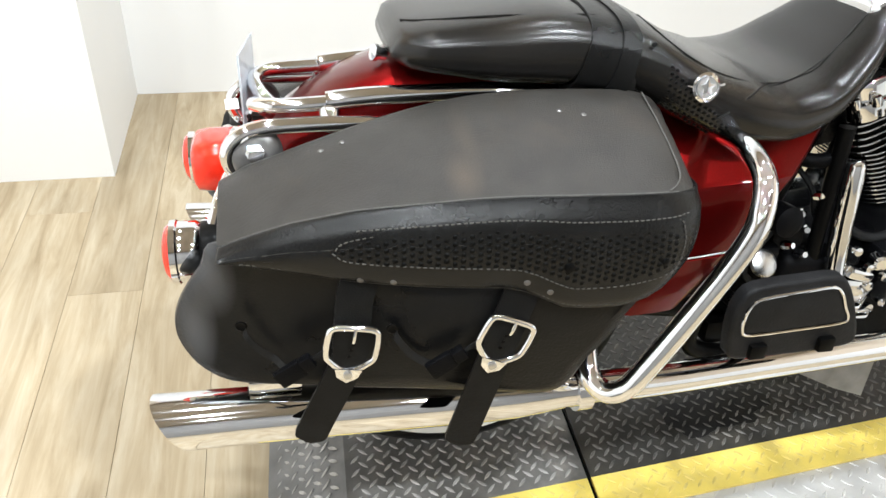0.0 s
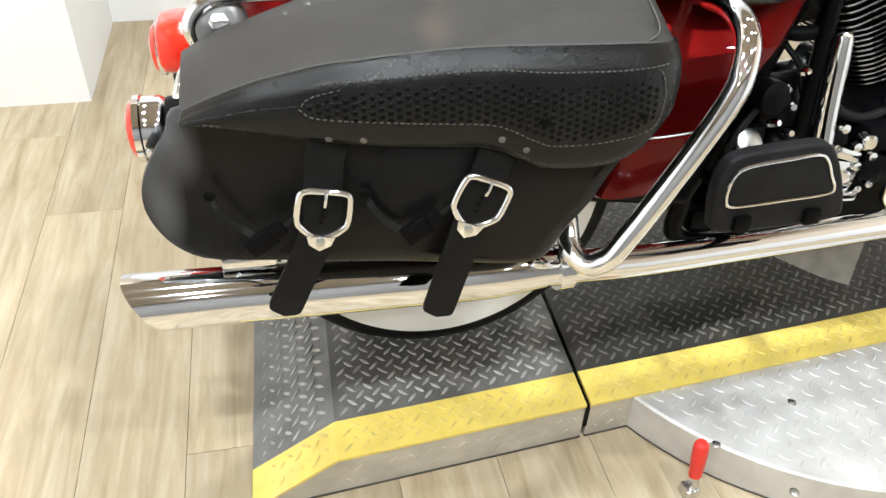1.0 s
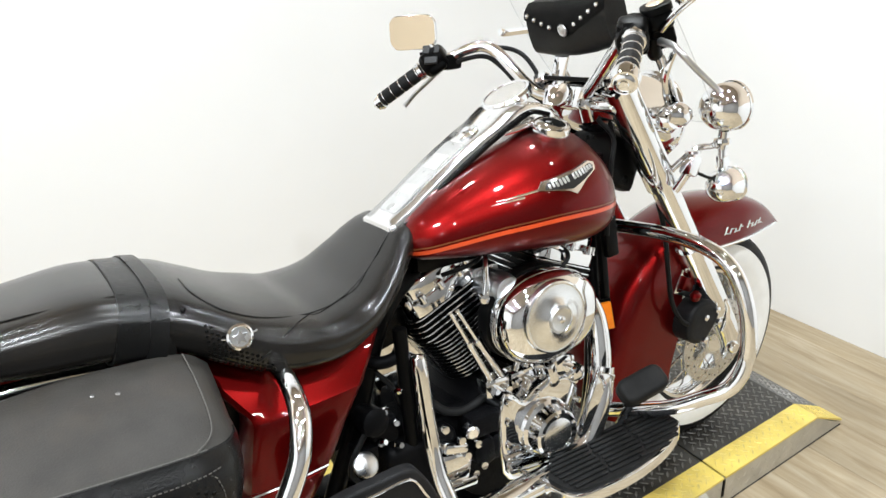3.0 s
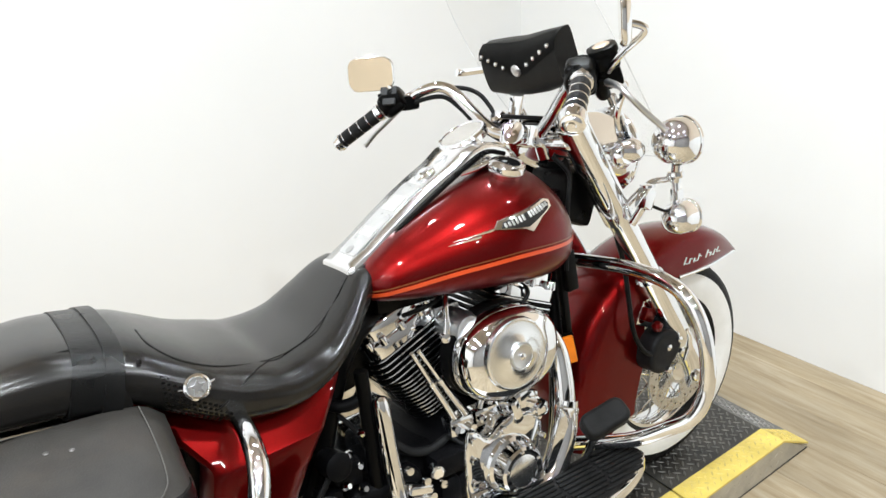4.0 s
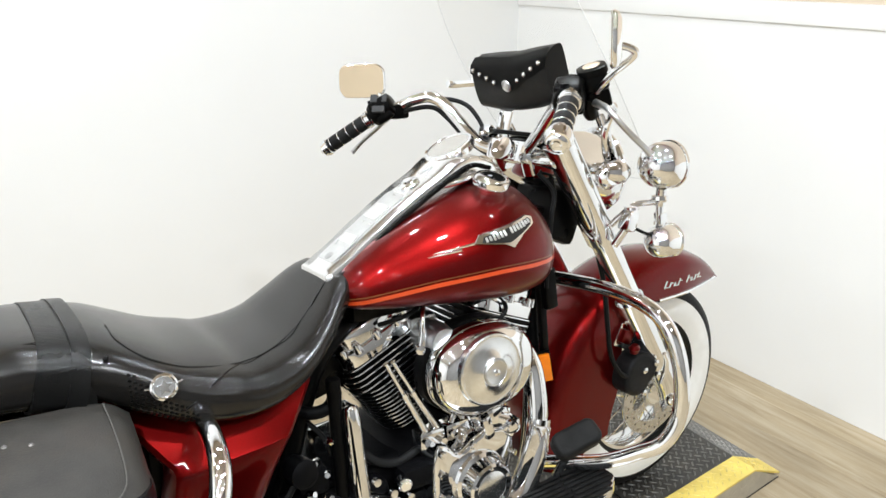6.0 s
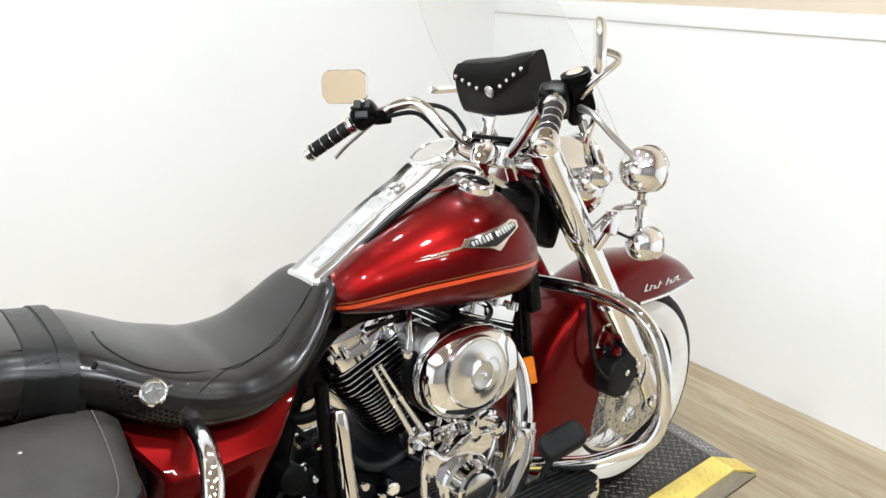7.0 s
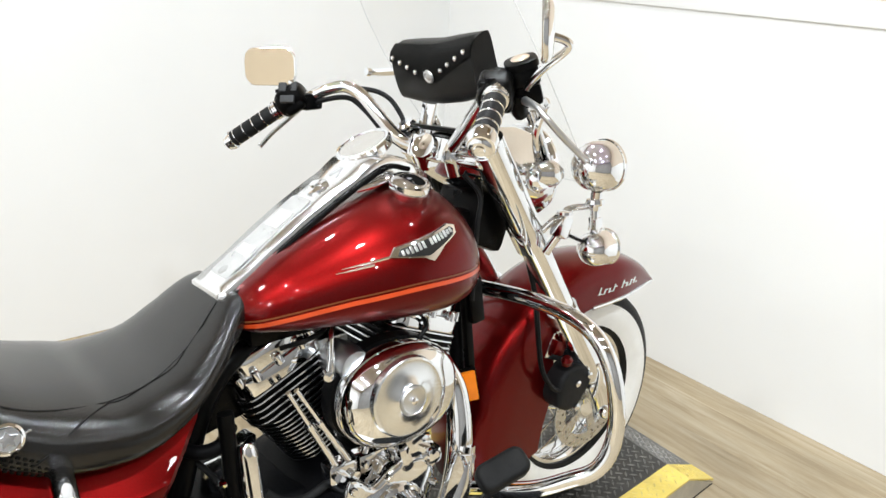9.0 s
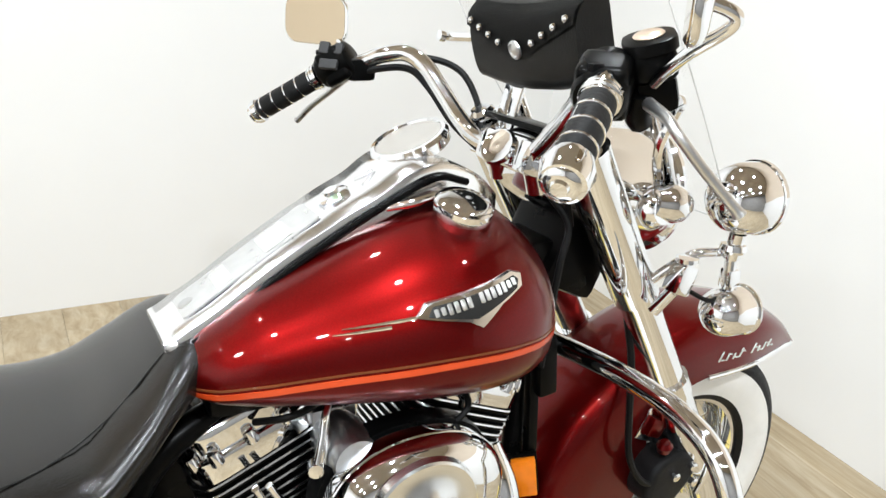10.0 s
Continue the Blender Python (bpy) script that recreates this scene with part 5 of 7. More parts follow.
part("brake_cylinder", join(lathe([(0.022, 0), (0.026, 0.02), (0.026, 0.05), (0.018, 0.055), (0.001, 0.055)], along((0.50, -0.12, 0.49), (0.1, -1, 0.1)), 20), box(0.06, 0.05, 0.05, 0.01, at=(0.53, -0.12, 0.455)), box(0.04, 0.06, 0.03, 0.008, at=(0.49, -0.13, 0.43))), CRINKLE, engine)
for k, (x, y, z) in enumerate(((0.535, -0.15, 0.50), (0.555, -0.14, 0.465), (0.55, -0.15, 0.425), (0.51, -0.16, 0.45), (0.565, -0.13, 0.52))):
    part("fitting", lathe([(0.008, 0), (0.008, 0.012), (0.005, 0.02), (0.0005, 0.02)], along((x, y, z), (0.3 * (k - 2), -1, 0.4)), 8), CHROME, engine)
part("brake_hose", tube([(0.49, -0.15, 0.47), (0.46, -0.16, 0.44), (0.455, -0.155, 0.40), (0.49, -0.15, 0.37), (0.54, -0.14, 0.36)], 0.006, 8), WIRE, engine)
part("cable", tube([(0.54, -0.11, 0.56), (0.56, -0.13, 0.53), (0.575, -0.13, 0.49), (0.60, -0.12, 0.46)], 0.005, 8), WIRE, engine)
part("top_plate", join(box(0.085, 0.03, 0.066, 0.008, 2, at=(0.622, -0.005, 0.456), rot=(18, 0, 8)), box(0.03, 0.03, 0.03, 0.006, 2, at=(0.665, 0.0, 0.50), rot=(18, 0, 30))), BRUSHED, engine, "bright transmission top plate")
part("oil_pan", box(0.34, 0.2, 0.05, 0.015, 2, at=(0.62, 0, 0.235)), BLACK, engine)
part("vent_pipe", tube([(0.52, -0.10, 0.585), (0.545, -0.125, 0.58), (0.575, -0.13, 0.585), (0.60, -0.11, 0.60)], 0.012, 10), CRINKLE, engine)

# frame tubes
frame_tubes = part("frame", join(
    tube([(1.10, 0, 0.86), (0.95, -0.03, 0.73), (0.7, -0.06, 0.71), (0.58, -0.09, 0.66), (0.50, -0.10, 0.48), (0.42, -0.10, 0.30)], 0.018, 12),
    tube([(1.10, 0, 0.86), (0.95, 0.03, 0.73), (0.7, 0.06, 0.71), (0.58, 0.09, 0.66), (0.50, 0.10, 0.48), (0.42, 0.10, 0.30)], 0.018, 12),
    tube([(1.14, 0, 0.84), (1.11, -0.05, 0.6), (1.06, -0.09, 0.32), (1.0, -0.10, 0.22), (0.8, -0.11, 0.19), (0.45, -0.10, 0.20), (0.42, -0.10, 0.3)], 0.017, 12),
    tube([(1.14, 0, 0.84), (1.11, 0.05, 0.6), (1.06, 0.09, 0.32), (1.0, 0.10, 0.22), (0.8, 0.11, 0.19), (0.45, 0.10, 0.20), (0.42, 0.10, 0.3)], 0.017, 12),
    tube([(0.42, -0.1, 0.3), (0.2, -0.1, 0.33), (0.0, -0.1, 0.325)], 0.02, 10), tube([(0.42, 0.1, 0.3), (0.2, 0.1, 0.33), (0.0, 0.1, 0.325)], 0.02, 10),
    tube([(0.58, -0.09, 0.64), (0.3, -0.10, 0.62), (0.0, -0.11, 0.60), (-0.18, -0.11, 0.58)], 0.014, 10), tube([(0.58, 0.09, 0.64), (0.3, 0.10, 0.62), (0.0, 0.11, 0.60), (-0.18, 0.11, 0.58)], 0.014, 10)), BLACK, bike, "black tubular frame")
part("frame_post", tube([(0.582, -0.14, 0.64), (0.582, -0.143, 0.5), (0.585, -0.145, 0.3)], 0.013, 10), BLACK, frame_tubes)
part("inner_panel", box(0.11, 0.12, 0.14, 0.02, 2, at=(0.60, 0.0, 0.64), rot=(0, -12, 0)), BLACK, frame_tubes, "black electrical panel")
part("battery_box", box(0.22, 0.2, 0.2, 0.02, 2, at=(0.38, 0, 0.52)), BLACK, frame_tubes)
part("neck_cover", join(box(0.10, 0.13, 0.12, 0.015, 2, at=(1.195, 0.0, 0.825), rot=(0, 24, 0)), box(0.06, 0.10, 0.10, 0.012, 2, at=(1.13, 0, 0.80))), BLACK, frame_tubes, "black neck cover")
part("tank_lower_shroud", box(0.42, 0.2, 0.05, 0.015, 2, at=(0.86, 0, 0.735)), BLACK, frame_tubes)
part("front_bracket", join(box(0.03, 0.02, 0.09, 0.004, at=(1.115, -0.10, 0.685), rot=(0, -6, 0)), box(0.016, 0.016, 0.22, 0.003, at=(1.108, -0.088, 0.60), rot=(0, -4, 0))), BLACK, frame_tubes)
refl = part("reflector", box(0.036, 0.012, 0.062, 0.003, at=(1.095, -0.103, 0.508), rot=(0, -8, -25)), AMBER, bike, "amber side reflector")
part("reflector_base", box(0.044, 0.010, 0.07, 0.003, at=(1.099, -0.094, 0.508), rot=(0, -8, -25)), BLACK, refl)

# ---- exhaust ----
exhaust = part("exhaust_pipe", tube([(1.005, -0.13, 0.60), (1.012, -0.165, 0.55), (1.005, -0.185, 0.47), (0.993, -0.19, 0.40), (0.965, -0.195, 0.335), (0.915, -0.205, 0.292), (0.85, -0.222, 0.283), (0.70, -0.238, 0.286), (0.45, -0.258, 0.291), (0.25, -0.278, 0.300), (0.10, -0.295, 0.318)],
                                    [0.021, 0.022, 0.024, 0.024, 0.024, 0.024, 0.024, 0.0245, 0.0245, 0.0245, 0.0245], 18, 8), CHROME, bike, "long chrome exhaust pipe")
part("heat_shield", tube([(1.006, -0.196, 0.455), (0.985, -0.202, 0.385), (0.95, -0.206, 0.325), (0.90, -0.214, 0.300)], [0.022, 0.026, 0.026, 0.024], 16, 6), CHROME, exhaust, "chrome heat shield")
part("rear_header", tube([(0.604, -0.155, 0.588), (0.604, -0.156, 0.582), (0.605, -0.158, 0.55), (0.607, -0.162, 0.48), (0.610, -0.170, 0.41), (0.612, -0.185, 0.35), (0.616, -0.21, 0.305)], [0.008, 0.0145, 0.0165, 0.017, 0.017, 0.017, 0.017], 16, 6), CHROME, exhaust, "chrome rear header pipe")
MUF = [(0.027, 0), (0.029, 0.03), (0.033, 0.06), (0.037, 0.10), (0.038, 0.14), (0.0385, 0.47), (0.0395, 0.564)]


def muffler_mesh(sy):
    mid = 2 * MID if sy > 0 else 0.0
    a, b = Vector((0.13, sy * 0.297 + mid, 0.320)), Vector((-0.45, sy * 0.303 + mid, 0.343))
    m = along(a, b - a)
    rings = []
    for r, h in MUF:
        rings.append([m @ Vector((r * math.cos(t), r * math.sin(t), h)) for t in (2 * math.pi * k / 36 for k in range(36))])
    # slash-cut end
    last = rings[-1]
    rings[-1] = [p + Vector((-0.027 * ((p.z - 0.343) / 0.04), 0, 0)) for p in last]
    inner = [Vector((p.x + 0.002, sy * 0.303 + mid + (p.y - sy * 0.303 - mid) * 0.9, 0.343 + (p.z - 0.343) * 0.9)) for p in rings[-1]]
    deep = [p + Vector((0.09, 0, 0)) for p in inner]
    return loft(rings + [inner, deep])


part("muffler", muffler_mesh(-1), CHROME, exhaust, "chrome slash-cut muffler", angle=50)
part("muffler", muffler_mesh(1), CHROME, exhaust, angle=50)
part("clamp_band", tube([(0.118, -0.297, 0.318), (0.14, -0.296, 0.318)], 0.033, 20, 2), CHROME, exhaust)
part("muffler_hanger", box(0.07, 0.03, 0.02, 0.006, at=(-0.30, -0.295, 0.388)), CHROME, exhaust)
part("left_pipe", tube([(0.5, 0.16, 0.27), (0.3, 0.25, 0.29), (0.13, 0.297, 0.318)], 0.024, 14), CHROME, exhaust)

# ---- saddlebag guard (rear crash bar) ----
guard = part("saddlebag_guard", tube([(0.345, -0.12, 0.655), (0.338, -0.20, 0.664), (0.328, -0.275, 0.672), (0.318, -0.335, 0.660), (0.305, -0.365, 0.628), (0.285, -0.377, 0.585), (0.225, -0.384, 0.49), (0.172, -0.386, 0.408), (0.153, -0.382, 0.382), (0.132, -0.370, 0.372), (0.118, -0.345, 0.385), (0.122, -0.30, 0.42), (0.128, -0.20, 0.44)],
                                     0.0155, 16, 8), CHROME, bike, "bent chrome saddlebag guard rail")
mirror_left(guard)

# ---- passenger footboards, folded up ----
PB = [(0.330, 0.395), (0.327, 0.435), (0.333, 0.470), (0.355, 0.490), (0.43, 0.496), (0.478, 0.497), (0.498, 0.484), (0.520, 0.445), (0.538, 0.395), (0.532, 0.376), (0.485, 0.370), (0.376, 0.368), (0.338, 0.373)]
pboard = part("passenger_footboard", put(slab([tuple(p) for p in catmull(PB, 3, loop=True)], 0.022, 0.007, 3), side(-0.312)), FOOTRUB, bike, "dark grey rubber passenger footboard, folded up")
inner = [(0.345, 0.420), (0.343, 0.443), (0.350, 0.465), (0.372, 0.475), (0.427, 0.480), (0.470, 0.483), (0.487, 0.472), (0.500, 0.447), (0.510, 0.428), (0.500, 0.419), (0.428, 0.415), (0.36, 0.413)]
part("chrome_inlay", tube([(x, -0.3355, z) for x, z in inner], 0.0024, 8, 4, loop=True), CHROME, pboard, "bright inlay line")
part("tread_pad", put(slab([tuple(p) for p in catmull([(0.4255 + (x - 0.4255) * 0.95, 0.447 + (z - 0.447) * 0.90) for x, z in inner], 3, loop=True)], 0.004, 0.0015), side(-0.332)), RUBBER, pboard)
for x in (0.375, 0.485):
    part("hinge", box(0.026, 0.03, 0.024, 0.004, at=(x, -0.328, 0.385)), BLACK, pboard)
part("hinge_bar", tube([(0.35, -0.31, 0.368), (0.52, -0.31, 0.372)], 0.009, 10, 1, smooth=False), BLACK, pboard)
part("mount_arm", tube([(0.43, -0.305, 0.385), (0.44, -0.23, 0.36), (0.45, -0.12, 0.34)], 0.012, 10), BLACK, pboard)
mirror_left(pboard)

# ---- rider footboards ----
FB = [(0.792, -0.262), (0.87, -0.226), (0.99, -0.205), (1.085, -0.200), (1.125, -0.222), (1.142, -0.258), (1.125, -0.290), (1.05, -0.328), (0.94, -0.352), (0.83, -0.350), (0.796, -0.335), (0.785, -0.30)]
fb_out = [tuple(p) for p in catmull(FB, 4, loop=True)]
fboard = part("rider_footboard", put(slab(fb_out, 0.022, 0.004), pose(0, 0, 0.292)), CHROME, bike, "chrome-edged rider footboard")
fc = (0.96, -0.275)
part("rubber_mat", put(slab([(fc[0] + (u - fc[0]) * 0.95, fc[1] + (v - fc[1]) * 0.9) for u, v in fb_out], 0.008, 0.002), pose(0, 0, 0.313)), RUBBER, fboard, "black ribbed rubber mat")
for k in range(9):
    v = -0.222 - 0.0135 * k
    us = [u for u, w in fb_out if abs(w - v) < 0.02]
    if len(us) < 2:
        continue
    u0, u1 = max(0.80, min(us) + 0.022), max(us) - 0.022
    for a, b in ((0.0, 0.32), (0.345, 0.655), (0.68, 1.0)):
        part("rib", box((u1 - u0) * (b - a), 0.0075, 0.006, 0.0015, 1, at=(u0 + (u1 - u0) * (a + b) / 2, v, 0.3225)), RUBBER, fboard)
part("board_bracket", tube([(0.88, -0.27, 0.295), (0.90, -0.18, 0.27), (0.92, -0.10, 0.25)], 0.012, 10), BLACK, fboard)
part("board_bracket", tube([(1.04, -0.27, 0.295), (1.04, -0.18, 0.27), (1.04, -0.10, 0.25)], 0.012, 10), BLACK, fboard)
mirror_left(fboard)
pedal = part("brake_pedal", join(tube([(1.035, -0.20, 0.30), (1.03, -0.235, 0.36), (1.02, -0.27, 0.42), (1.005, -0.30, 0.448)], [0.009, 0.009, 0.0085, 0.008], 10), box(0.05, 0.012, 0.16, 0.003, at=(0.962, -0.215, 0.375), rot=(0, 22, 0))), CHROME, bike, "chrome brake pedal")
part("pedal_pad", put(put(slab(rounded(0.098, 0.052, 0.018), 0.027, 0.01, 3), pose(0, 0, -0.0135)), Matrix.Translation((0.998, -0.31, 0.458)) @ pose(0, 0, 0, 38, -14, -10)), RUBBER, pedal, "black rubber brake pad")

# ---- engine guard ----
EG = [(1.165, -0.02, 0.684), (1.176, -0.06, 0.685), (1.190, -0.18, 0.690), (1.199, -0.28, 0.681), (1.201, -0.345, 0.650), (1.206, -0.378, 0.578), (1.206, -0.383, 0.481), (1.183, -0.368, 0.416), (1.15, -0.325, 0.383), (1.105, -0.26, 0.349), (1.04, -0.12, 0.31)]
eguard = part("engine_guard", tube(EG, 0.0158, 16, 8), CHROME, bike, "bent chrome engine guard")
mirror_left(eguard)
part("guard_clamp", box(0.03, 0.06, 0.04, 0.008, at=(1.158, 0, 0.69)), BLACK, eguard)

# ---- front end ----
FORK = [(1.128, 0.99), (1.183, 0.90), (1.335, 0.66), (1.475, 0.43), (1.535, 0.33)]
for s in (-1, 1):
    y = s * 0.118
    leg = part("fork_leg", tube([(x, y, z) for x, z in FORK[1:4]] + [(1.515, y, 0.365)], [0.0285, 0.0285, 0.0285, 0.026], 20, 5), CHROME, bike, "chrome fork leg")
    part("fork_slider", tube([(1.384, y, 0.579), (1.476, y, 0.428), (1.524, y, 0.345), (1.538, y, 0.300)], [0.032, 0.0315, 0.030, 0.022], 20, 4), CHROME, leg, "polished fork slider")
    part("fork_cover", tube([(1.125, y, 0.995), (1.20, y, 0.873), (1.265, y, 0.770)], 0.034, 20, 3), CHROME, leg, "chrome upper fork cover")
    part("fork_collar", tube([(1.368, y, 0.606), (1.385, y, 0.578)], 0.0345, 20, 2), CHROME, leg)
    part("axle_nut", lathe([(0.017, 0), (0.017, 0.012), (0.012, 0.018), (0.001, 0.018)], along((F_AXLE[0], y + s * 0.014, F_AXLE[2]), (0, s, 0)), 12), CHROME, leg)
    lean_front(leg)
    # brake disc and caliper
    dm = Matrix.Translation((F_AXLE[0], s * 0.084, F_AXLE[2])) @ pose(0, 0, 0, 90, 0, 0) @ Matrix.Scale(0.78, 4)
    disc = part("brake_disc", join(lathe([(0.103, -0.0025), (0.146, -0.0025), (0.146, 0.0025), (0.103, 0.0025), (0.103, -0.0025)], dm, 60)), STEEL, bike, "drilled steel brake disc")
    for k in range(5):
        a = radians(72 * k)
        arm = [(0.04 * math.cos(a - 0.35), 0.04 * math.sin(a - 0.35)), (0.108 * math.cos(a - 0.16), 0.108 * math.sin(a - 0.16)), (0.108 * math.cos(a + 0.16), 0.108 * math.sin(a + 0.16)), (0.04 * math.cos(a + 0.35), 0.04 * math.sin(a + 0.35))]
        part("disc_arm", put(put(slab(arm, 0.004), pose(0, 0, -0.002)), dm), STEEL, disc)
    part("disc_carrier", lathe([(0.025, -0.004), (0.048, -0.004), (0.048, 0.004), (0.025, 0.004), (0.025, -0.004)], dm, 30), STEEL, disc)
    for k in range(30):
        a = 2 * math.pi * k / 30
        r = (0.114, 0.124, 0.135)[k % 3]
        part("disc_hole", put(lathe([(0.0032, -0.003), (0.0032, 0.0032), (0.0005, 0.0032)], pose(r * math.cos(a), r * math.sin(a), 0.0), 8), dm), BLACK, disc)
    lean_front(disc)
    cal = part("brake_caliper", put(slab([tuple(p) for p in catmull([(1.312, 0.392), (1.318, 0.442), (1.342, 0.466), (1.385, 0.468), (1.412, 0.446), (1.416, 0.412), (1.396, 0.385), (1.376, 0.366), (1.342, 0.362)], 3, loop=True)], 0.055, 0.012, 3), side(s * 0.09 + (0.0 if s < 0 else 0.055))), FOOTRUB, bike, "dark grey brake caliper")
    for x, z in ((1.362, 0.43), (1.40, 0.44), (1.365, 0.37), (1.41, 0.405)):
        part("bolt", lathe([(0.008, 0), (0.008, 0.008), (0.005, 0.01), (0.0005, 0.01)], along((x, s * 0.146, z), (0, s, 0)), 10), CHROME, cal)
    part("bleed_cap", lathe([(0.012, 0), (0.014, 0.012), (0.008, 0.02), (0.0005, 0.02)], along((1.342, s * 0.13, 0.478), (-0.2, s * 0.2, 1)), 10), RED if s < 0 else BLACK, cal)
    part("caliper_trim", tube([(1.425, s * 0.149, 0.375), (1.437, s * 0.15, 0.405), (1.438, s * 0.15, 0.435), (1.43, s * 0.148, 0.455)], [0.006, 0.008, 0.008, 0.006], 10), CHROME, cal)
    part("brake_hose", tube([(1.23, s * 0.10, 0.735), (1.245, s * 0.112, 0.66), (1.25, s * 0.125, 0.57), (1.262, s * 0.132, 0.49), (1.295, s * 0.138, 0.435), (1.345, s * 0.135, 0.41)], 0.0058, 8), WIRE, cal, "black brake hose")
    lean_front(cal, 0.045, -0.01)

def fender_half(x, z):
    """Half the mudguard's width: its nose narrows."""
    a = math.degrees(math.atan2(z - F_AXLE[2], x - F_AXLE[0])) % 360
    return 0.095 * (1.0 if a > 80 else 1 - 0.45 * ((80 - a) / 34) ** 1.6)


# front mudguard: deep rounded channel, cut straight below its leading edge
FSKIRT = [(46, 0.362), (50, 0.350), (57, 0.318), (66, 0.292), (80, 0.272), (94, 0.266), (110, 0.262), (123, 0.246), (140, 0.195), (156, 0.162), (178, 0.165), (199, 0.185)]
rings = []
for k in range(57):
    a = 46 + (199 - 46) * k / 56
    rb = interp(FSKIRT, a)[0]
    ro = 0.360 + 0.003 * math.sin(radians(a))
    ca, sa = math.cos(radians(a)), math.sin(radians(a))
    hw = fender_half(F_AXLE[0] + ca, F_AXLE[2] + sa)
    prof = [(-hw, min(rb, ro - 0.001)), (-hw, rb + (ro - rb) * 0.5), (-hw * 0.97, rb + (ro - rb) * 0.82), (-hw * 0.86, ro + 0.001), (-hw * 0.62, ro + 0.010), (-hw * 0.3, ro + 0.0155), (0, ro + 0.018)]
    prof = prof + [(-y, r) for y, r in prof[-2::-1]]
    inn = [(y * 0.965, r - 0.004 if abs(y) < hw * 0.98 else r) for y, r in prof[::-1]]
    rings.append([Vector((F_AXLE[0] + r * ca, y, F_AXLE[2] + r * sa)) for y, r in prof + inn])
ff = part("front_fender", loft(rings), RED, bike, "deep ruby red front mudguard", angle=60)
for s in (-1, 1):
    part("fender_trim", tube([(x, s * (fender_half(x, 0.566) + 0.001), 0.564) for x in (1.50, 1.56, 1.62, 1.67, 1.71, 1.74, 1.76)] + [(1.775, s * 0.03, 0.563), (1.781, 0, 0.563)], 0.0048, 8, 5), CHROME, ff, "chrome trim strip")
    # script name as plain strokes
    for k in range(9):
        h = (0.021, 0.011, 0.012, 0.019, 0.003, 0.021, 0.012, 0.011, 0.016)[k]
        if h < 0.005:
            continue
        x = 1.522 + 0.0168 * k
        part("script_stroke", box(0.0045, 0.0016, h, 0.0006, 1, at=(x, s * (fender_half(x, 0.6) + 0.0008), 0.594 + h / 2 - 0.004), rot=(0, 24, 0)), SILVERTXT, ff)
        part("script_stroke", box(0.012, 0.0014, 0.0030, 0.0006, 1, at=(x + 0.006, s * (fender_half(x, 0.6) + 0.0006), 0.5925 + (0.009 if k % 2 else 0.0)), rot=(0, 12, 0)), SILVERTXT, ff)
    part("fender_tab", box(0.036, 0.022, 0.034, 0.006, 2, at=(1.380, s * 0.105, 0.502), rot=(0, 25, 0)), RED, ff)
    part("tab_bolt", lathe([(0.012, 0), (0.012, 0.012), (0.008, 0.016), (0.0005, 0.016)], along((1.413, s * 0.112, 0.492), (0.2, s, 0.1)), 10), CHROME, ff)
    part("fender_bracket", box(0.10, 0.006, 0.06, 0.003, at=(1.405, s * 0.098, 0.49), rot=(0, 25, 0)), CHROME, ff)
lean_front(ff)

# headlamp nacelle and top clamp
nac = part("headlamp_nacelle", loft([[Vector((x, w * math.cos(t), zc + h * math.sin(t))) for t in (2 * math.pi * k / 28 for k in range(28))]
                                     for x, w, zc, h in ((1.105, 0.05, 0.955, 0.03), (1.115, 0.09, 0.952, 0.045), (1.16, 0.112, 0.940, 0.062), (1.22, 0.118, 0.925, 0.078), (1.29, 0.112, 0.91, 0.088), (1.33, 0.104, 0.902, 0.092), (1.335, 0.098, 0.90, 0.088))]), CHROME, bike, "chrome headlamp nacelle", angle=60)
part("headlamp_rim", lathe([(0.095, 0), (0.1, 0.006), (0.098, 0.014), (0.09, 0.016), (0.088, 0.004)], along((1.333, 0, 0.90), (1, 0, -0.06)), 40), CHROME, nac)
part("headlamp_lens", lathe([(0.09, 0.006), (0.075, 0.02), (0.04, 0.03), (0.001, 0.033)], along((1.333, 0, 0.90), (1, 0, -0.06)), 32), CLEAR, nac, "clear headlamp lens")
part("steering_clamp", join(box(0.075, 0.25, 0.026, 0.010, 3, at=(1.14, 0, 0.945), rot=(0, 24, 0)), box(0.05, 0.10, 0.05, 0.012, 3, at=(1.115, 0, 0.965), rot=(0, 24, 0))), CHROME, nac, "chrome top clamp")
for y in (-0.046, 0.046):
    part("riser", join(tube([(1.118, y, 0.925), (1.108, y, 0.958)], 0.018, 16, 1, smooth=False), box(0.046, 0.034, 0.046, 0.010, 2, at=(1.104, y, 0.968), rot=(0, 20, 0))), CHROME, nac, "chrome bar riser")
part("clamp_cover", lathe([(0.026, 0), (0.028, 0.004), (0.025, 0.009), (0.020, 0.007), (0.001, 0.009)], along((1.086, 0.010, 0.974), (-0.8, -0.25, 0.5)), 28), CHROME, nac)
part("nacelle_light", lathe([(0.012, 0), (0.012, 0.01), (0.006, 0.014), (0.0005, 0.014)], along((1.12, -0.07, 0.995), (-0.5, -0.2, 1)), 14), CHROME, nac)
part("fork_nut", lathe([(0.022, 0), (0.022, 0.008), (0.016, 0.014), (0.001, 0.014)], along((1.125, -0.118, 0.998), (-0.45, 0, 0.9)), 8), CHROME, nac)
part("fork_nut", lathe([(0.022, 0), (0.022, 0.008), (0.016, 0.014), (0.001, 0.014)], along((1.125, 0.118, 0.998), (-0.45, 0, 0.9)), 8), CHROME, nac)
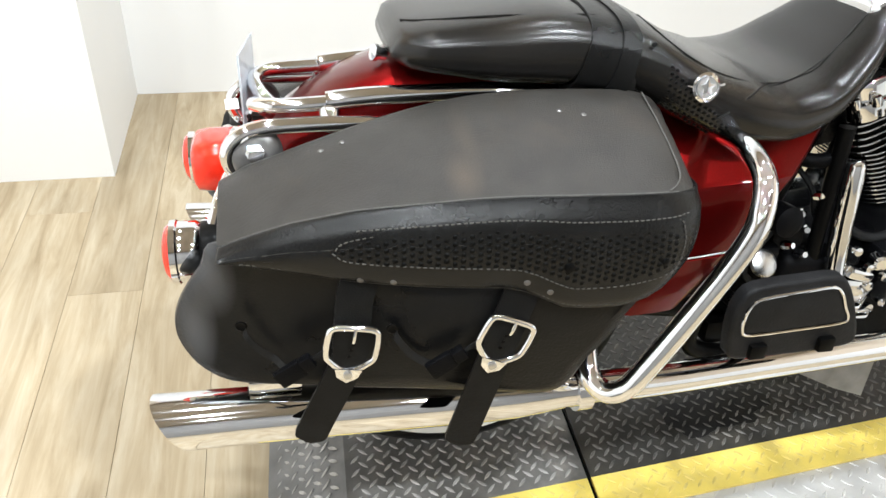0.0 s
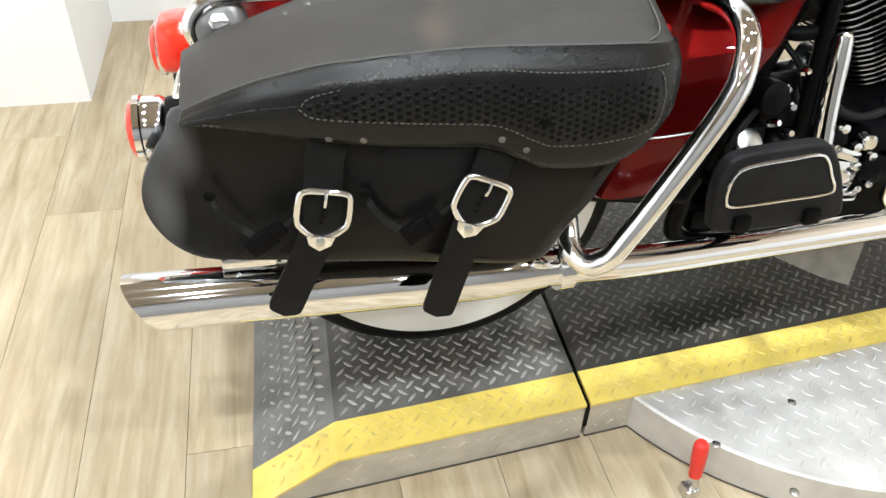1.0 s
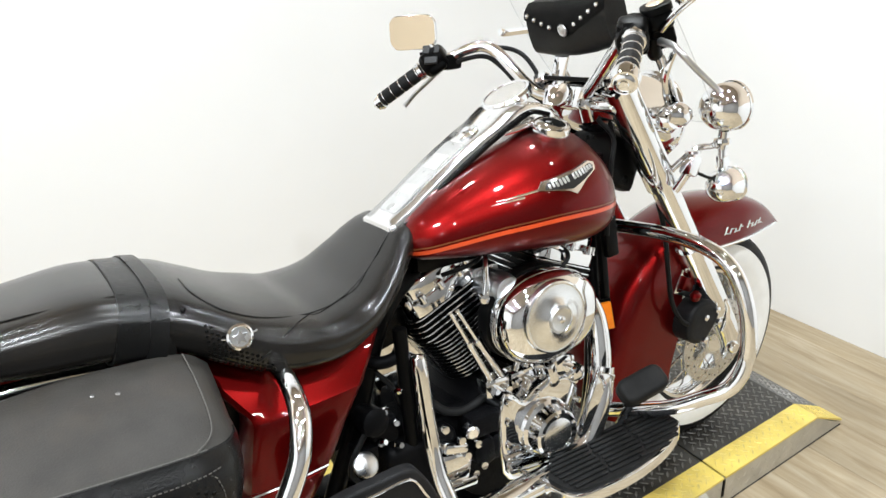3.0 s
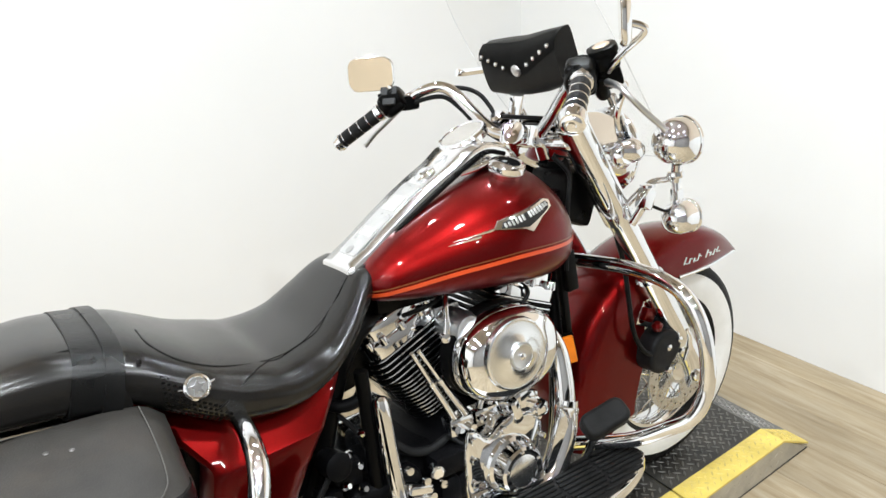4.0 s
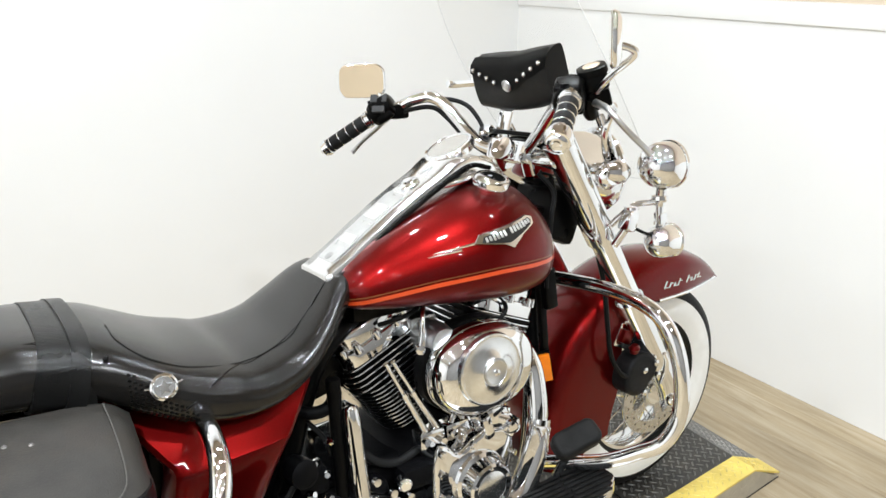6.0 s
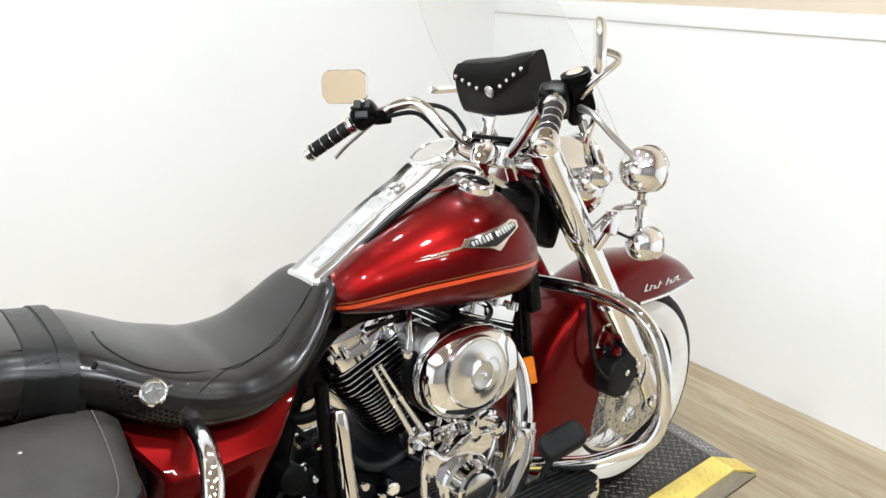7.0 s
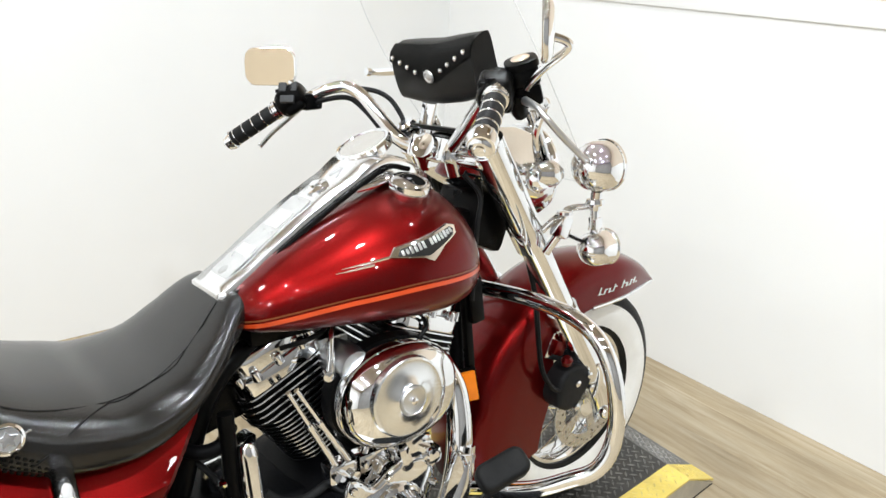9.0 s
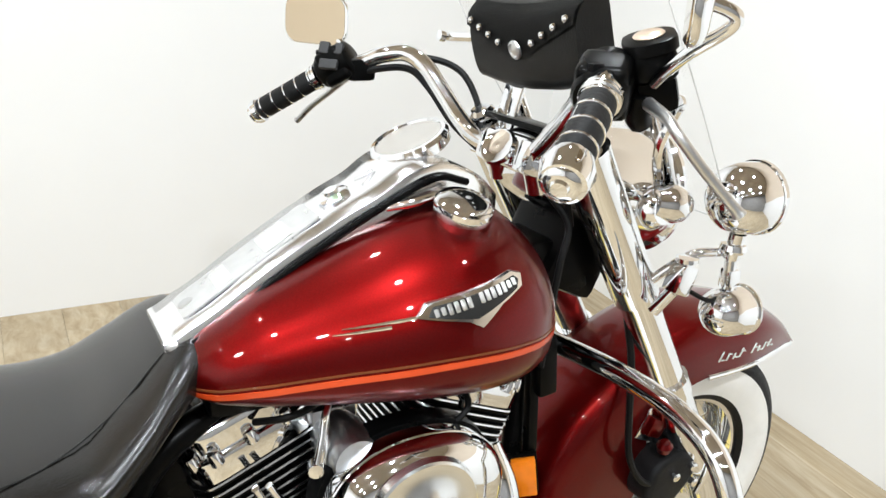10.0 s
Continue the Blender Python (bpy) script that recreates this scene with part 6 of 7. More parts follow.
part("dark_dash", box(0.07, 0.17, 0.01, 0.004, 2, at=(1.15, 0.02, 1.0), rot=(0, 10, 0)), BLACK, nac)

# handlebar with grips, switches, levers
BAR = [(0.868, 0.412, 0.966), (0.915, 0.375, 1.00), (0.962, 0.325, 1.038), (1.005, 0.29, 1.060), (1.024, 0.265, 1.073), (1.050, 0.235, 1.079), (1.068, 0.205, 1.064), (1.080, 0.17, 1.031), (1.090, 0.13, 0.995), (1.096, 0.09, 0.974), (1.102, 0.04, 0.968), (1.104, 0.0, 0.968), (1.102, -0.04, 0.972),
       (1.096, -0.10, 1.02), (1.085, -0.165, 1.078), (1.06, -0.215, 1.110), (1.028, -0.262, 1.118), (0.985, -0.305, 1.108), (0.925, -0.352, 1.078), (0.872, -0.398, 1.045)]
bar = part("handlebar", tube(BAR, 0.0135, 14, 6), CHROME, bike, "wide chrome handlebar")


def grip(a, b, label, mat):
    a, b = Vector(a), Vector(b)
    d = (b - a).normalized()
    L = (b - a).length
    g = part("grip", lathe([(0.0155, 0), (0.0175, 0.004), (0.0175, L - 0.004), (0.0155, L)], along(a, d), 20), mat, bar, label)
    for k in range(5):
        part("grip_ring", lathe([(0.0172, 0), (0.0186, 0.0006), (0.0186, 0.0024), (0.0172, 0.003)], along(a + d * (L * (0.12 + 0.19 * k)), d), 20), CHROME, bar)
    part("grip_cap", lathe([(0.0005, -0.0165), (0.007, -0.016), (0.0085, -0.013), (0.0135, -0.0125), (0.017, -0.009), (0.0172, -0.005), (0.0195, -0.004), (0.0205, 0.0), (0.0205, 0.007), (0.0175, 0.009)], along(a, d), 24), CHROME, bar, "stepped chrome grip end cap")
    part("grip_collar", lathe([(0.0172, 0), (0.0205, 0.002), (0.0205, 0.005), (0.019, 0.006), (0.0205, 0.007), (0.0205, 0.011), (0.0172, 0.012)], along(a + d * (L - 0.012), d), 24), CHROME, bar, "ridged chrome grip collar")
    return d


dl = grip((0.868, 0.412, 0.966), (0.948, 0.335, 1.034), "black rubber grip with chrome rings", RUBBER)
dr = grip((0.872, -0.398, 1.045), (0.968, -0.322, 1.098), "dark brown-grey rubber grip with chrome rings", FOOTRUB)
for nm, p, d, s in (("left", Vector((0.968, 0.310, 1.053)), dl, 1), ("right", Vector((0.998, -0.290, 1.102)), dr, -1)):
    hm = along(p, d)
    part("switch_housing", join(put(box(0.052, 0.056, 0.046, 0.010, 3), hm), put(lathe([(0.024, -0.03), (0.028, -0.024), (0.028, 0.026), (0.022, 0.03)], pose(0, 0, 0), 20), hm)), BLACK, bar, "black switch housing")
    for k in range(3):
        part("switch_button", box(0.014, 0.010, 0.008, 0.002, at=tuple(p + Vector((-0.024 + 0.004 * k, s * (0.012 - 0.014 * k), 0.018 - 0.008 * k)))), CRINKLE, bar)
    if s > 0:
        for u, v, w, h in ((-0.014, 0.014, 0.017, 0.020), (0.010, 0.014, 0.014, 0.018), (-0.002, -0.012, 0.030, 0.016)):
            part("switch_button", put(box(w, h, 0.010, 0.003, 2, at=(u, v, 0.029)), Matrix.Translation(p) @ Vector((-0.62, -0.62, 0.48)).to_track_quat("Z", "Y").to_matrix().to_4x4()), GREYRUB, bar)
    lev = [(1.0, 0.32, 1.04), (0.985, 0.345, 1.018), (0.974, 0.36, 1.003), (0.954, 0.39, 0.976), (0.939, 0.41, 0.952), (0.936, 0.414, 0.948)]
    if s < 0:
        lev = [(1.015, -0.335, 1.09), (0.99, -0.385, 1.086), (0.984, -0.404, 1.077), (1.005, -0.421, 1.047), (1.028, -0.438, 1.018), (1.034, -0.442, 1.010)]
    part("lever", tube(lev, [0.007, 0.0055, 0.005, 0.005, 0.005, 0.0065][:len(lev)], 10), SATIN, bar, "polished control lever")
    part("lever_bracket", box(0.045, 0.032, 0.035, 0.008, 2, at=tuple(p + Vector((0.03, -s * 0.018, -0.005)))), BLACK, bar)
# right-hand fluid reservoir
RES = Matrix.Translation((1.043, -0.303, 1.126)) @ pose(0, 0, 0, 12, -16, -38)
part("fluid_reservoir", put(join(box(0.046, 0.05, 0.036, 0.014, 3), put(put(slab(rounded(0.052, 0.056, 0.02), 0.012, 0.004, 2), pose(0, 0, 0.013)), Matrix()), box(0.04, 0.04, 0.04, 0.01, 2, at=(0.0, 0.0, -0.03))), RES), BLACK, bar, "black brake fluid reservoir")
part("sight_glass", put(lathe([(0.014, 0), (0.0155, 0.002), (0.013, 0.004), (0.001, 0.0045)], pose(0, 0, 0), 24), RES @ Matrix.Translation((0, 0, 0.0245))), material("brass_disc", (0.7, 0.56, 0.44), 0.3, 0.6, 0.06, 30), bar, "round brass-coloured badge on the cap")
part("brake_switch", tube([(1.03, -0.305, 1.095), (1.035, -0.30, 1.075), (1.045, -0.295, 1.066)], 0.013, 10), BLACK, bar)
# cables
part("control_cable", tube([(0.985, 0.305, 1.035), (1.02, 0.265, 1.052), (1.055, 0.23, 1.055), (1.07, 0.19, 1.03), (1.085, 0.14, 0.985), (1.10, 0.08, 0.955)], 0.0055, 8), WIRE, bar, "black control cable")
part("control_cable", tube([(1.02, 0.275, 1.066), (1.079, 0.22, 1.073), (1.121, 0.19, 1.058), (1.129, 0.15, 1.023), (1.112, 0.10, 0.985), (1.11, 0.07, 0.95)], 0.0052, 8), WIRE, bar)
part("control_cable", tube([(1.05, -0.25, 1.09), (1.08, -0.20, 1.05), (1.10, -0.15, 0.99), (1.13, -0.09, 0.94), (1.15, -0.08, 0.88)], 0.0055, 8), WIRE, bar)
part("control_cable", tube([(1.11, -0.075, 0.93), (1.13, -0.10, 0.89), (1.115, -0.11, 0.84), (1.11, -0.105, 0.76), (1.10, -0.11, 0.69)], 0.005, 8), WIRE, bar)

# mirrors
def mirror(c, face, stem, label, wide=0.146, high=0.088, round_by=0.034):
    c = Vector(c)
    m = Matrix.Translation(c) @ Vector(face).to_track_quat("Z", "Y").to_matrix().to_4x4()
    shape = rounded(wide, high, round_by, 6)
    shell = part("mirror", loft([[m @ Vector((u * s, v * s, h)) for u, v in shape] for s, h in ((0.45, -0.012), (0.75, -0.010), (0.93, -0.006), (1.0, 0.0), (1.0, 0.004), (0.965, 0.005))]), CHROME, bike, label, angle=50)
    part("mirror_glass", put(put(slab([(u * 0.95, v * 0.95) for u, v in shape], 0.0015), pose(0, 0, 0.0046)), m), GLASSMIRROR, shell, "reflecting mirror glass")
    part("mirror_stem", tube(stem, 0.0062, 10), CHROME, shell, "curved chrome stem")
    return shell


mirror((0.968, 0.402, 1.117), (-0.838, -0.544, 0.044), [(0.985, 0.408, 1.095), (0.992, 0.36, 1.085), (0.99, 0.325, 1.07), (0.982, 0.30, 1.055)], "chrome-backed rectangular mirror", 0.126, 0.080, 0.026)
mirror((0.992, -0.397, 1.193), (-0.715, 0.70, 0.0), [(0.995, -0.402, 1.185), (1.012, -0.412, 1.179), (1.022, -0.414, 1.172), (1.022, -0.406, 1.162), (1.018, -0.375, 1.142), (1.022, -0.345, 1.122), (1.028, -0.325, 1.108)], "chrome-backed rectangular mirror")

# windscreen
def screen_x(y, z):
    return 1.311 - 0.63 * (z - 0.985) - 1.15 * y * y


# half width of the screen at each height
WS = [(0.898, 0.165), (0.905, 0.19), (0.93, 0.214), (0.97, 0.224), (1.05, 0.232), (1.15, 0.232), (1.25, 0.222), (1.34, 0.195), (1.385, 0.16), (1.41, 0.115), (1.424, 0.05)]
levels = [0.898 + (1.424 - 0.898) * (0.5 - 0.5 * math.cos(math.pi * k / 28)) for k in range(29)]
half = [(interp(WS, z)[0], z) for z in levels]
bm = bmesh.new()
rings = []
for y, z in half:
    front = [Vector((screen_x(y * (k / 8 - 1), z), y * (k / 8 - 1), z)) for k in range(17)]
    rings.append(front + [p + Vector((0.0035, 0, 0)) for p in front[::-1]])
ring_skin(bm, rings)
ws = part("windscreen", bm, SHIELD, bike, "clear polycarbonate windscreen", angle=80)
ws.visible_shadow = False
part("screen_edge", tube([(screen_x(y, z), -y, z) for y, z in half[::2]][::-1] + [(screen_x(y, z), y, z) for y, z in half[2::2]], 0.0009, 6, 1), material("pale_edge", (0.62, 0.62, 0.62), 0.25, 0, 0.05, 30), ws)
for s in (-1, 1):
    part("screen_brace", join(tube([(screen_x(0.18, 1.06) - 0.006, s * 0.18, 1.06), (1.215, s * 0.16, 1.0), (1.245, s * 0.14, 0.93)], 0.007, 8), box(0.008, 0.024, 0.15, 0.003, at=(1.235, s * 0.155, 0.98), rot=(0, -26, 0))), CHROME, ws, "chrome screen brace")
    part("screen_bolt", lathe([(0.011, 0), (0.011, 0.005), (0.001, 0.006)], along((screen_x(0.18, 1.06) - 0.008, s * 0.18, 1.06), (-1, 0, 0)), 12), CHROME, ws)
part("screen_crossbar", tube([(1.150, 0.285, 1.100), (1.160, 0.20, 1.106), (1.18, 0.10, 1.112), (1.185, 0.0, 1.114), (1.18, -0.10, 1.112), (1.158, -0.2, 1.105)], 0.0085, 8), CHROME, ws, "chrome cross bar of the screen")
part("crossbar_bolt", lathe([(0.009, 0), (0.009, 0.01), (0.001, 0.011)], along((1.142, 0.278, 1.101), (-1, 0, 0.2)), 12), CHROME, ws)
part("crossbar_stay", box(0.006, 0.045, 0.11, 0.002, at=(1.145, 0.075, 1.03), rot=(0, 16, 0)), CHROME, ws)

# studded pouch on the windscreen
PO = Matrix.Translation((1.140, 0.020, 1.118)) @ pose(0, 0, 0, 0, -16, 0)  # local x towards the screen, y left
prof = [(-0.020, -0.058), (-0.030, -0.03), (-0.030, 0.015), (-0.022, 0.042), (-0.004, 0.056), (0.018, 0.06), (0.028, 0.05), (0.030, 0.0), (0.030, -0.052), (0.015, -0.062)]
prf = [tuple(p) for p in catmull(prof, 3, loop=True)]


def sag(v):
    return -0.005 * math.cos(v * 20) - 0.075 * v


pouch = part("windscreen_pouch", loft([[PO @ Vector((px * (0.94 if abs(v) > 0.12 else 1), v, pz * (0.93 if abs(v) > 0.12 else 1) + sag(v))) for px, pz in prf] for v in (-0.126, -0.122, -0.06, 0, 0.06, 0.122, 0.126)]), LEATHER, bike, "black leather pouch with chrome studs", angle=60)


def flap_x(pz):
    rows = sorted((z, x) for x, z in prof[:6])
    return interp(rows, pz)[0] - 0.003


vs_ = [(-0.127, 0.052), (-0.127, 0.026), (-0.10, 0.017), (-0.05, 0.002), (0.0, -0.014), (0.05, 0.002), (0.10, 0.017), (0.127, 0.026), (0.127, 0.052)]
fbm = bmesh.new()
cols = []
for k in range(29):
    v = -0.127 + 0.254 * k / 28
    low = interp([(a, b) for a, b in vs_[1:8]], v)[0]
    col = [PO @ Vector((flap_x(pz) + 0.0, v, pz + sag(v))) for pz in [low + (0.056 - low) * j / 9 for j in range(10)]]
    cols.append(col)
ring_skin(fbm, cols, closed=False, caps=False)
bmesh.ops.solidify(fbm, geom=list(fbm.faces), thickness=0.003)
part("flap", fbm, LEATHER, pouch, "pointed flap")
for v in (-0.112, -0.088, -0.064, -0.040, 0.040, 0.064, 0.088, 0.112):
    low = interp([(a, b) for a, b in vs_[1:8]], v)[0]
    p = PO @ Vector((flap_x(low + 0.012) - 0.002, v, low + 0.012 + sag(v)))
    part("stud", lathe([(0.0052, 0), (0.0046, 0.003), (0.0025, 0.0046), (0.0005, 0.005)], along(p, PO.to_3x3() @ Vector((-1, 0, 0.1))), 12), CHROME, pouch)
pc = along(PO @ Vector((flap_x(0.0) - 0.002, 0.0, -0.003)), PO.to_3x3() @ Vector((-1, 0, -0.1)))
part("concho", put(lathe([(0.0135, 0), (0.013, 0.003), (0.010, 0.0045), (0.008, 0.003), (0.001, 0.0055)], pose(0, 0, 0), 20), pc), SATIN, pouch, "round chrome concho")

# auxiliary lamps
def bullet(c, r, long, name, lens, label):
    c = Vector(c)
    m = along(c, (1, 0, -0.03))
    ob = part(name, lathe([(0.0005, -r * 0.98), (r * 0.3, -r * 0.93), (r * 0.6, -r * 0.77), (r * 0.84, -r * 0.5), (r * 0.97, -r * 0.15), (r, r * 0.15), (r, long * 0.8), (r * 1.04, long * 0.82), (r * 1.05, long), (r * 0.95, long)], m, 36), CHROME, bike, label, angle=60)
    part("lens", lathe([(r * 0.96, long * 0.9), (r * 0.8, long + r * 0.15), (r * 0.4, long + r * 0.25), (0.0005, long + r * 0.27)], m, 32), lens, ob)
    return ob


for s in (-1, 1):
    sp = bullet((1.350, s * 0.19, 0.93), 0.050, 0.030, "passing_lamp", CLEAR, "chrome bullet passing lamp")
    part("lamp_stem", join(tube([(1.356, s * 0.19, 0.88), (1.356, s * 0.186, 0.842)], 0.012, 12, 1, smooth=False), lathe([(0.018, 0), (0.02, 0.004), (0.018, 0.012), (0.01, 0.014)], pose(1.356, s * 0.186, 0.852), 20), tube([(1.356, s * 0.186, 0.846), (1.357, s * 0.187, 0.80)], 0.009, 10, 1, smooth=False)), CHROME, sp)
    ts = bullet((1.354, s * 0.19, 0.762), 0.036, 0.038, "turn_signal", AMBER, "chrome bullet turn signal")
    part("lamp_stem", join(tube([(1.354, s * 0.19, 0.795), (1.365, s * 0.185, 0.82)], 0.009, 10, 1, smooth=False), box(0.022, 0.022, 0.03, 0.005, at=(1.36, s * 0.186, 0.812))), CHROME, ts)
    part("light_bar", join(tube([(1.375, s * 0.17, 0.846), (1.345, s * 0.172, 0.848), (1.30, s * 0.162, 0.845), (1.26, s * 0.13, 0.80)], 0.007, 10), box(0.03, 0.03, 0.045, 0.007, at=(1.277, s * 0.172, 0.818), rot=(0, 20, 0)), lathe([(0.016, 0), (0.016, 0.006), (0.001, 0.007)], pose(1.285, s * 0.172, 0.842), 16), tube([(1.268, s * 0.17, 0.80), (1.255, s * 0.152, 0.765)], 0.009, 10, 1, smooth=False)), CHROME, sp, "chrome lamp bracket")
    part("lamp_wire", tube([(1.29, s * 0.178, 0.80), (1.32, s * 0.19, 0.785), (1.345, s * 0.19, 0.79)], 0.0035, 6), WIRE, ts)
part("chrome_grip_weight", lathe([(0.0005, 0), (0.02, 0.004), (0.024, 0.02), (0.02, 0.034), (0.01, 0.038)], along((0.865, -0.405, 1.04), (0.7, 0.6, 0.45)), 20), CHROME, bar)
part("lamp_bracket", tube([(1.215, -0.16, 0.93), (1.25, -0.165, 0.925), (1.28, -0.15, 0.91)], [0.02, 0.026, 0.014], 14), CHROME, nac)
part("fork_lock", lathe([(0.02, 0), (0.028, 0.01), (0.028, 0.02), (0.02, 0.03), (0.001, 0.032)], along((1.225, -0.142, 0.915), (0.1, -1, 0.2)), 20), CHROME, nac)

# tank badge: frame, dark field, plain bars for its raised name
BX = [(0.8460, 0.850), (0.8589, 0.863), (0.9297, 0.874), (0.9715, 0.882), (0.9860, 0.878), (0.9828, 0.867), (0.9482, 0.854), (0.9192, 0.834), (0.9031, 0.842)]


def skin_patch(outline, out):
    """A thin plate that follows the tank's skin."""
    cx, cz = sum(p[0] for p in outline) / len(outline), sum(p[1] for p in outline) / len(outline)
    rings = [[on_tank(cx + (x - cx) * s, cz + (z - cz) * s, o) for x, z in outline] for s, o in ((1.0, -0.002), (1.0, out * 0.7), (0.985, out), (0.6, out), (0.25, out), (0.02, out))]
    return loft(rings)


def fine(poly, n=6):
    return [(a[0] + (b[0] - a[0]) * k / n, a[1] + (b[1] - a[1]) * k / n) for a, b in zip(poly, poly[1:] + poly[:1]) for k in range(n)]


part("tank_badge", skin_patch(fine(BX), 0.005), CHROME, tank, "chrome shield-shaped tank badge", angle=30)
part("badge_field", skin_patch(fine([(0.8581, 0.851), (0.8645, 0.860), (0.9297, 0.8705), (0.9731, 0.878), (0.9788, 0.874), (0.9739, 0.8665), (0.9417, 0.8545), (0.9136, 0.8445), (0.8814, 0.8475)]), 0.0062), BADGEFIELD, tank, "dark grey badge field", angle=30)
for k in range(14):
    x = 0.867 + 0.0079 * k
    if k == 6:
        continue
    zc = 0.8548 + (x - 0.867) * 0.18
    h = 0.0125 if 1 < k < 12 else 0.009
    p0, lean = on_tank(x, zc, 0.0068), on_tank(x, zc + 0.005, 0.0068) - on_tank(x, zc - 0.005, 0.0068)
    part("badge_bar", put(box(0.0054, 0.0022, h, 0.0009, 1), Matrix.Translation(p0) @ pose(0, 0, 0, -math.degrees(math.atan2(lean.y, lean.z)), -8, 0)), SATIN, tank)
for z0, x0, x1 in ((0.842, 0.772, 0.846), (0.834, 0.762, 0.82)):
    part("badge_streak", tube([on_tank(x0 + (x1 - x0) * k / 6, z0 + (x0 + (x1 - x0) * k / 6 - x1) * 0.14 + 0.008, 0.0012) for k in range(7)], [0.0005, 0.001, 0.0014, 0.0017, 0.002, 0.0022, 0.0022], 6, 2), CHROME, tank, "tapering chrome streak")

# ---- rear end ----
tail = part("tail_lamp", loft([[Vector((x, w * math.copysign(abs(math.cos(t)) ** 0.6, math.cos(t)), zc + h * math.copysign(abs(math.sin(t)) ** 0.6, math.sin(t)))) for t in (2 * math.pi * k / 28 for k in range(28))]
                               for x, w, zc, h in ((-0.325, 0.045, 0.583, 0.034), (-0.335, 0.052, 0.583, 0.039), (-0.375, 0.053, 0.582, 0.040), (-0.393, 0.050, 0.581, 0.038), (-0.40, 0.04, 0.581, 0.03))]), REDLENS, bike, "red tail lamp lens", angle=60)
part("lamp_base", loft([[Vector((x, w * math.cos(t), 0.575 + w * 0.95 * math.sin(t))) for t in (2 * math.pi * k / 24 for k in range(24))] for x, w in ((-0.30, 0.04), (-0.31, 0.056), (-0.338, 0.056), (-0.345, 0.05))]), CHROME, tail, "chrome tail lamp base")
for s in (-1,):
    rs = part("rear_turn_signal", lathe([(0.0005, 0.02), (0.02, 0.02), (0.036, 0.014), (0.041, 0.006), (0.041, -0.016), (0.043, -0.018), (0.043, -0.026), (0.039, -0.027)], along((-0.395, s * 0.182, 0.528), (1, 0, 0)), 32), CHROME, bike, "chrome bullet rear turn signal")
    part("lens", lathe([(0.0405, -0.026), (0.035, -0.033), (0.018, -0.038), (0.0005, -0.039)], along((-0.395, s * 0.182, 0.528), (1, 0, 0)), 28), REDLENS, rs, "red lens")
    part("boot", lathe([(0.036, -0.046), (0.042, -0.036), (0.042, -0.012), (0.034, 0.02), (0.02, 0.03)], along((-0.342, s * 0.180, 0.526), (1, 0, 0.05)), 20), BLACK, rs, "black rubber boot")
    part("signal_arm", tube([(-0.365, s * 0.178, 0.56), (-0.355, s * 0.15, 0.585), (-0.34, s * 0.09, 0.60), (-0.31, 0, 0.602)], 0.010, 10), CHROME, rs)
    # fender strut and docking rail
    rail = part("fender_rail", tube([(0.12, s * 0.125, 0.705), (0.03, s * 0.12, 0.711), (-0.06, s * 0.115, 0.710), (-0.14, s * 0.112, 0.708), (-0.20, s * 0.110, 0.703), (-0.205, s * 0.110, 0.702)], [0.013, 0.013, 0.013, 0.0135, 0.0135, 0.012], 14), CHROME, bike, "chrome mudguard rail")
    part("rail_loop", tube([(-0.20, s * 0.110, 0.700), (-0.25, s * 0.110, 0.698), (-0.283, s * 0.104, 0.697), (-0.302, s * 0.082, 0.692), (-0.298, s * 0.055, 0.682), (-0.282, s * 0.042, 0.664)], 0.0105, 12), CHROME, rail)
    part("rail_clamp", join(lathe([(0.014, 0), (0.015, 0.006), (0.012, 0.02), (0.001, 0.022)], along((-0.203, s * 0.112, 0.693), (0, s * 0.6, -1)), 14), box(0.016, 0.016, 0.03, 0.004, at=(-0.203, s * 0.117, 0.677))), CHROME, rail)
    part("fender_strut", tube([(-0.06, s * 0.125, 0.66), (-0.15, s * 0.128, 0.675), (-0.25, s * 0.130, 0.678), (-0.305, s * 0.131, 0.674), (-0.335, s * 0.131, 0.655), (-0.34, s * 0.131, 0.63), (-0.325, s * 0.131, 0.605)], 0.011, 12), CHROME, rail, "curved chrome strut")
    part("strut_disc", join(lathe([(0.034, 0), (0.036, 0.004), (0.03, 0.010), (0.018, 0.012), (0.001, 0.012)], along((-0.304, s * 0.13, 0.642), (0, s, 0.35)), 28)), GUNMETAL, rail, "round bracket disc")
    part("strut_nut", lathe([(0.013, 0), (0.013, 0.014), (0.008, 0.016), (0.001, 0.016)], along((-0.304, s * 0.142, 0.646), (0, s, 0.35)), 6), CHROME, rail)
    part("lower_strut", tube([(-0.30, s * 0.11, 0.57), (-0.33, s * 0.13, 0.54), (-0.35, s * 0.14, 0.50)], 0.008, 8), CHROME, rail)
mirror_left(rs)
mirror_left(rail)
plate = part("licence_bracket", box(0.003, 0.12, 0.105, 0.001, 1, at=(-0.313, 0.04, 0.690), rot=(0, 0, -8)), material("clear_acrylic", (0.66, 0.69, 0.73), 0.12, 0, 0.05, 20, transmission=0.35), bike, "clear plastic plate holder")
part("plate_post", box(0.012, 0.05, 0.03, 0.003, at=(-0.316, 0.02, 0.636)), CHROME, plate)
part("tag", box(0.020, 0.016, 0.002, 0.0005, 1, at=(-0.339, 0.030, 0.655), rot=(55, 0, 8)), TRIMWHITE, plate)
part("seat_screw", lathe([(0.009, 0), (0.009, 0.012), (0.012, 0.014), (0.012, 0.02), (0.001, 0.022)], along((-0.117, -0.035, 0.742), (-1, -0.3, 0.3)), 12), CHROME, rear_fender)

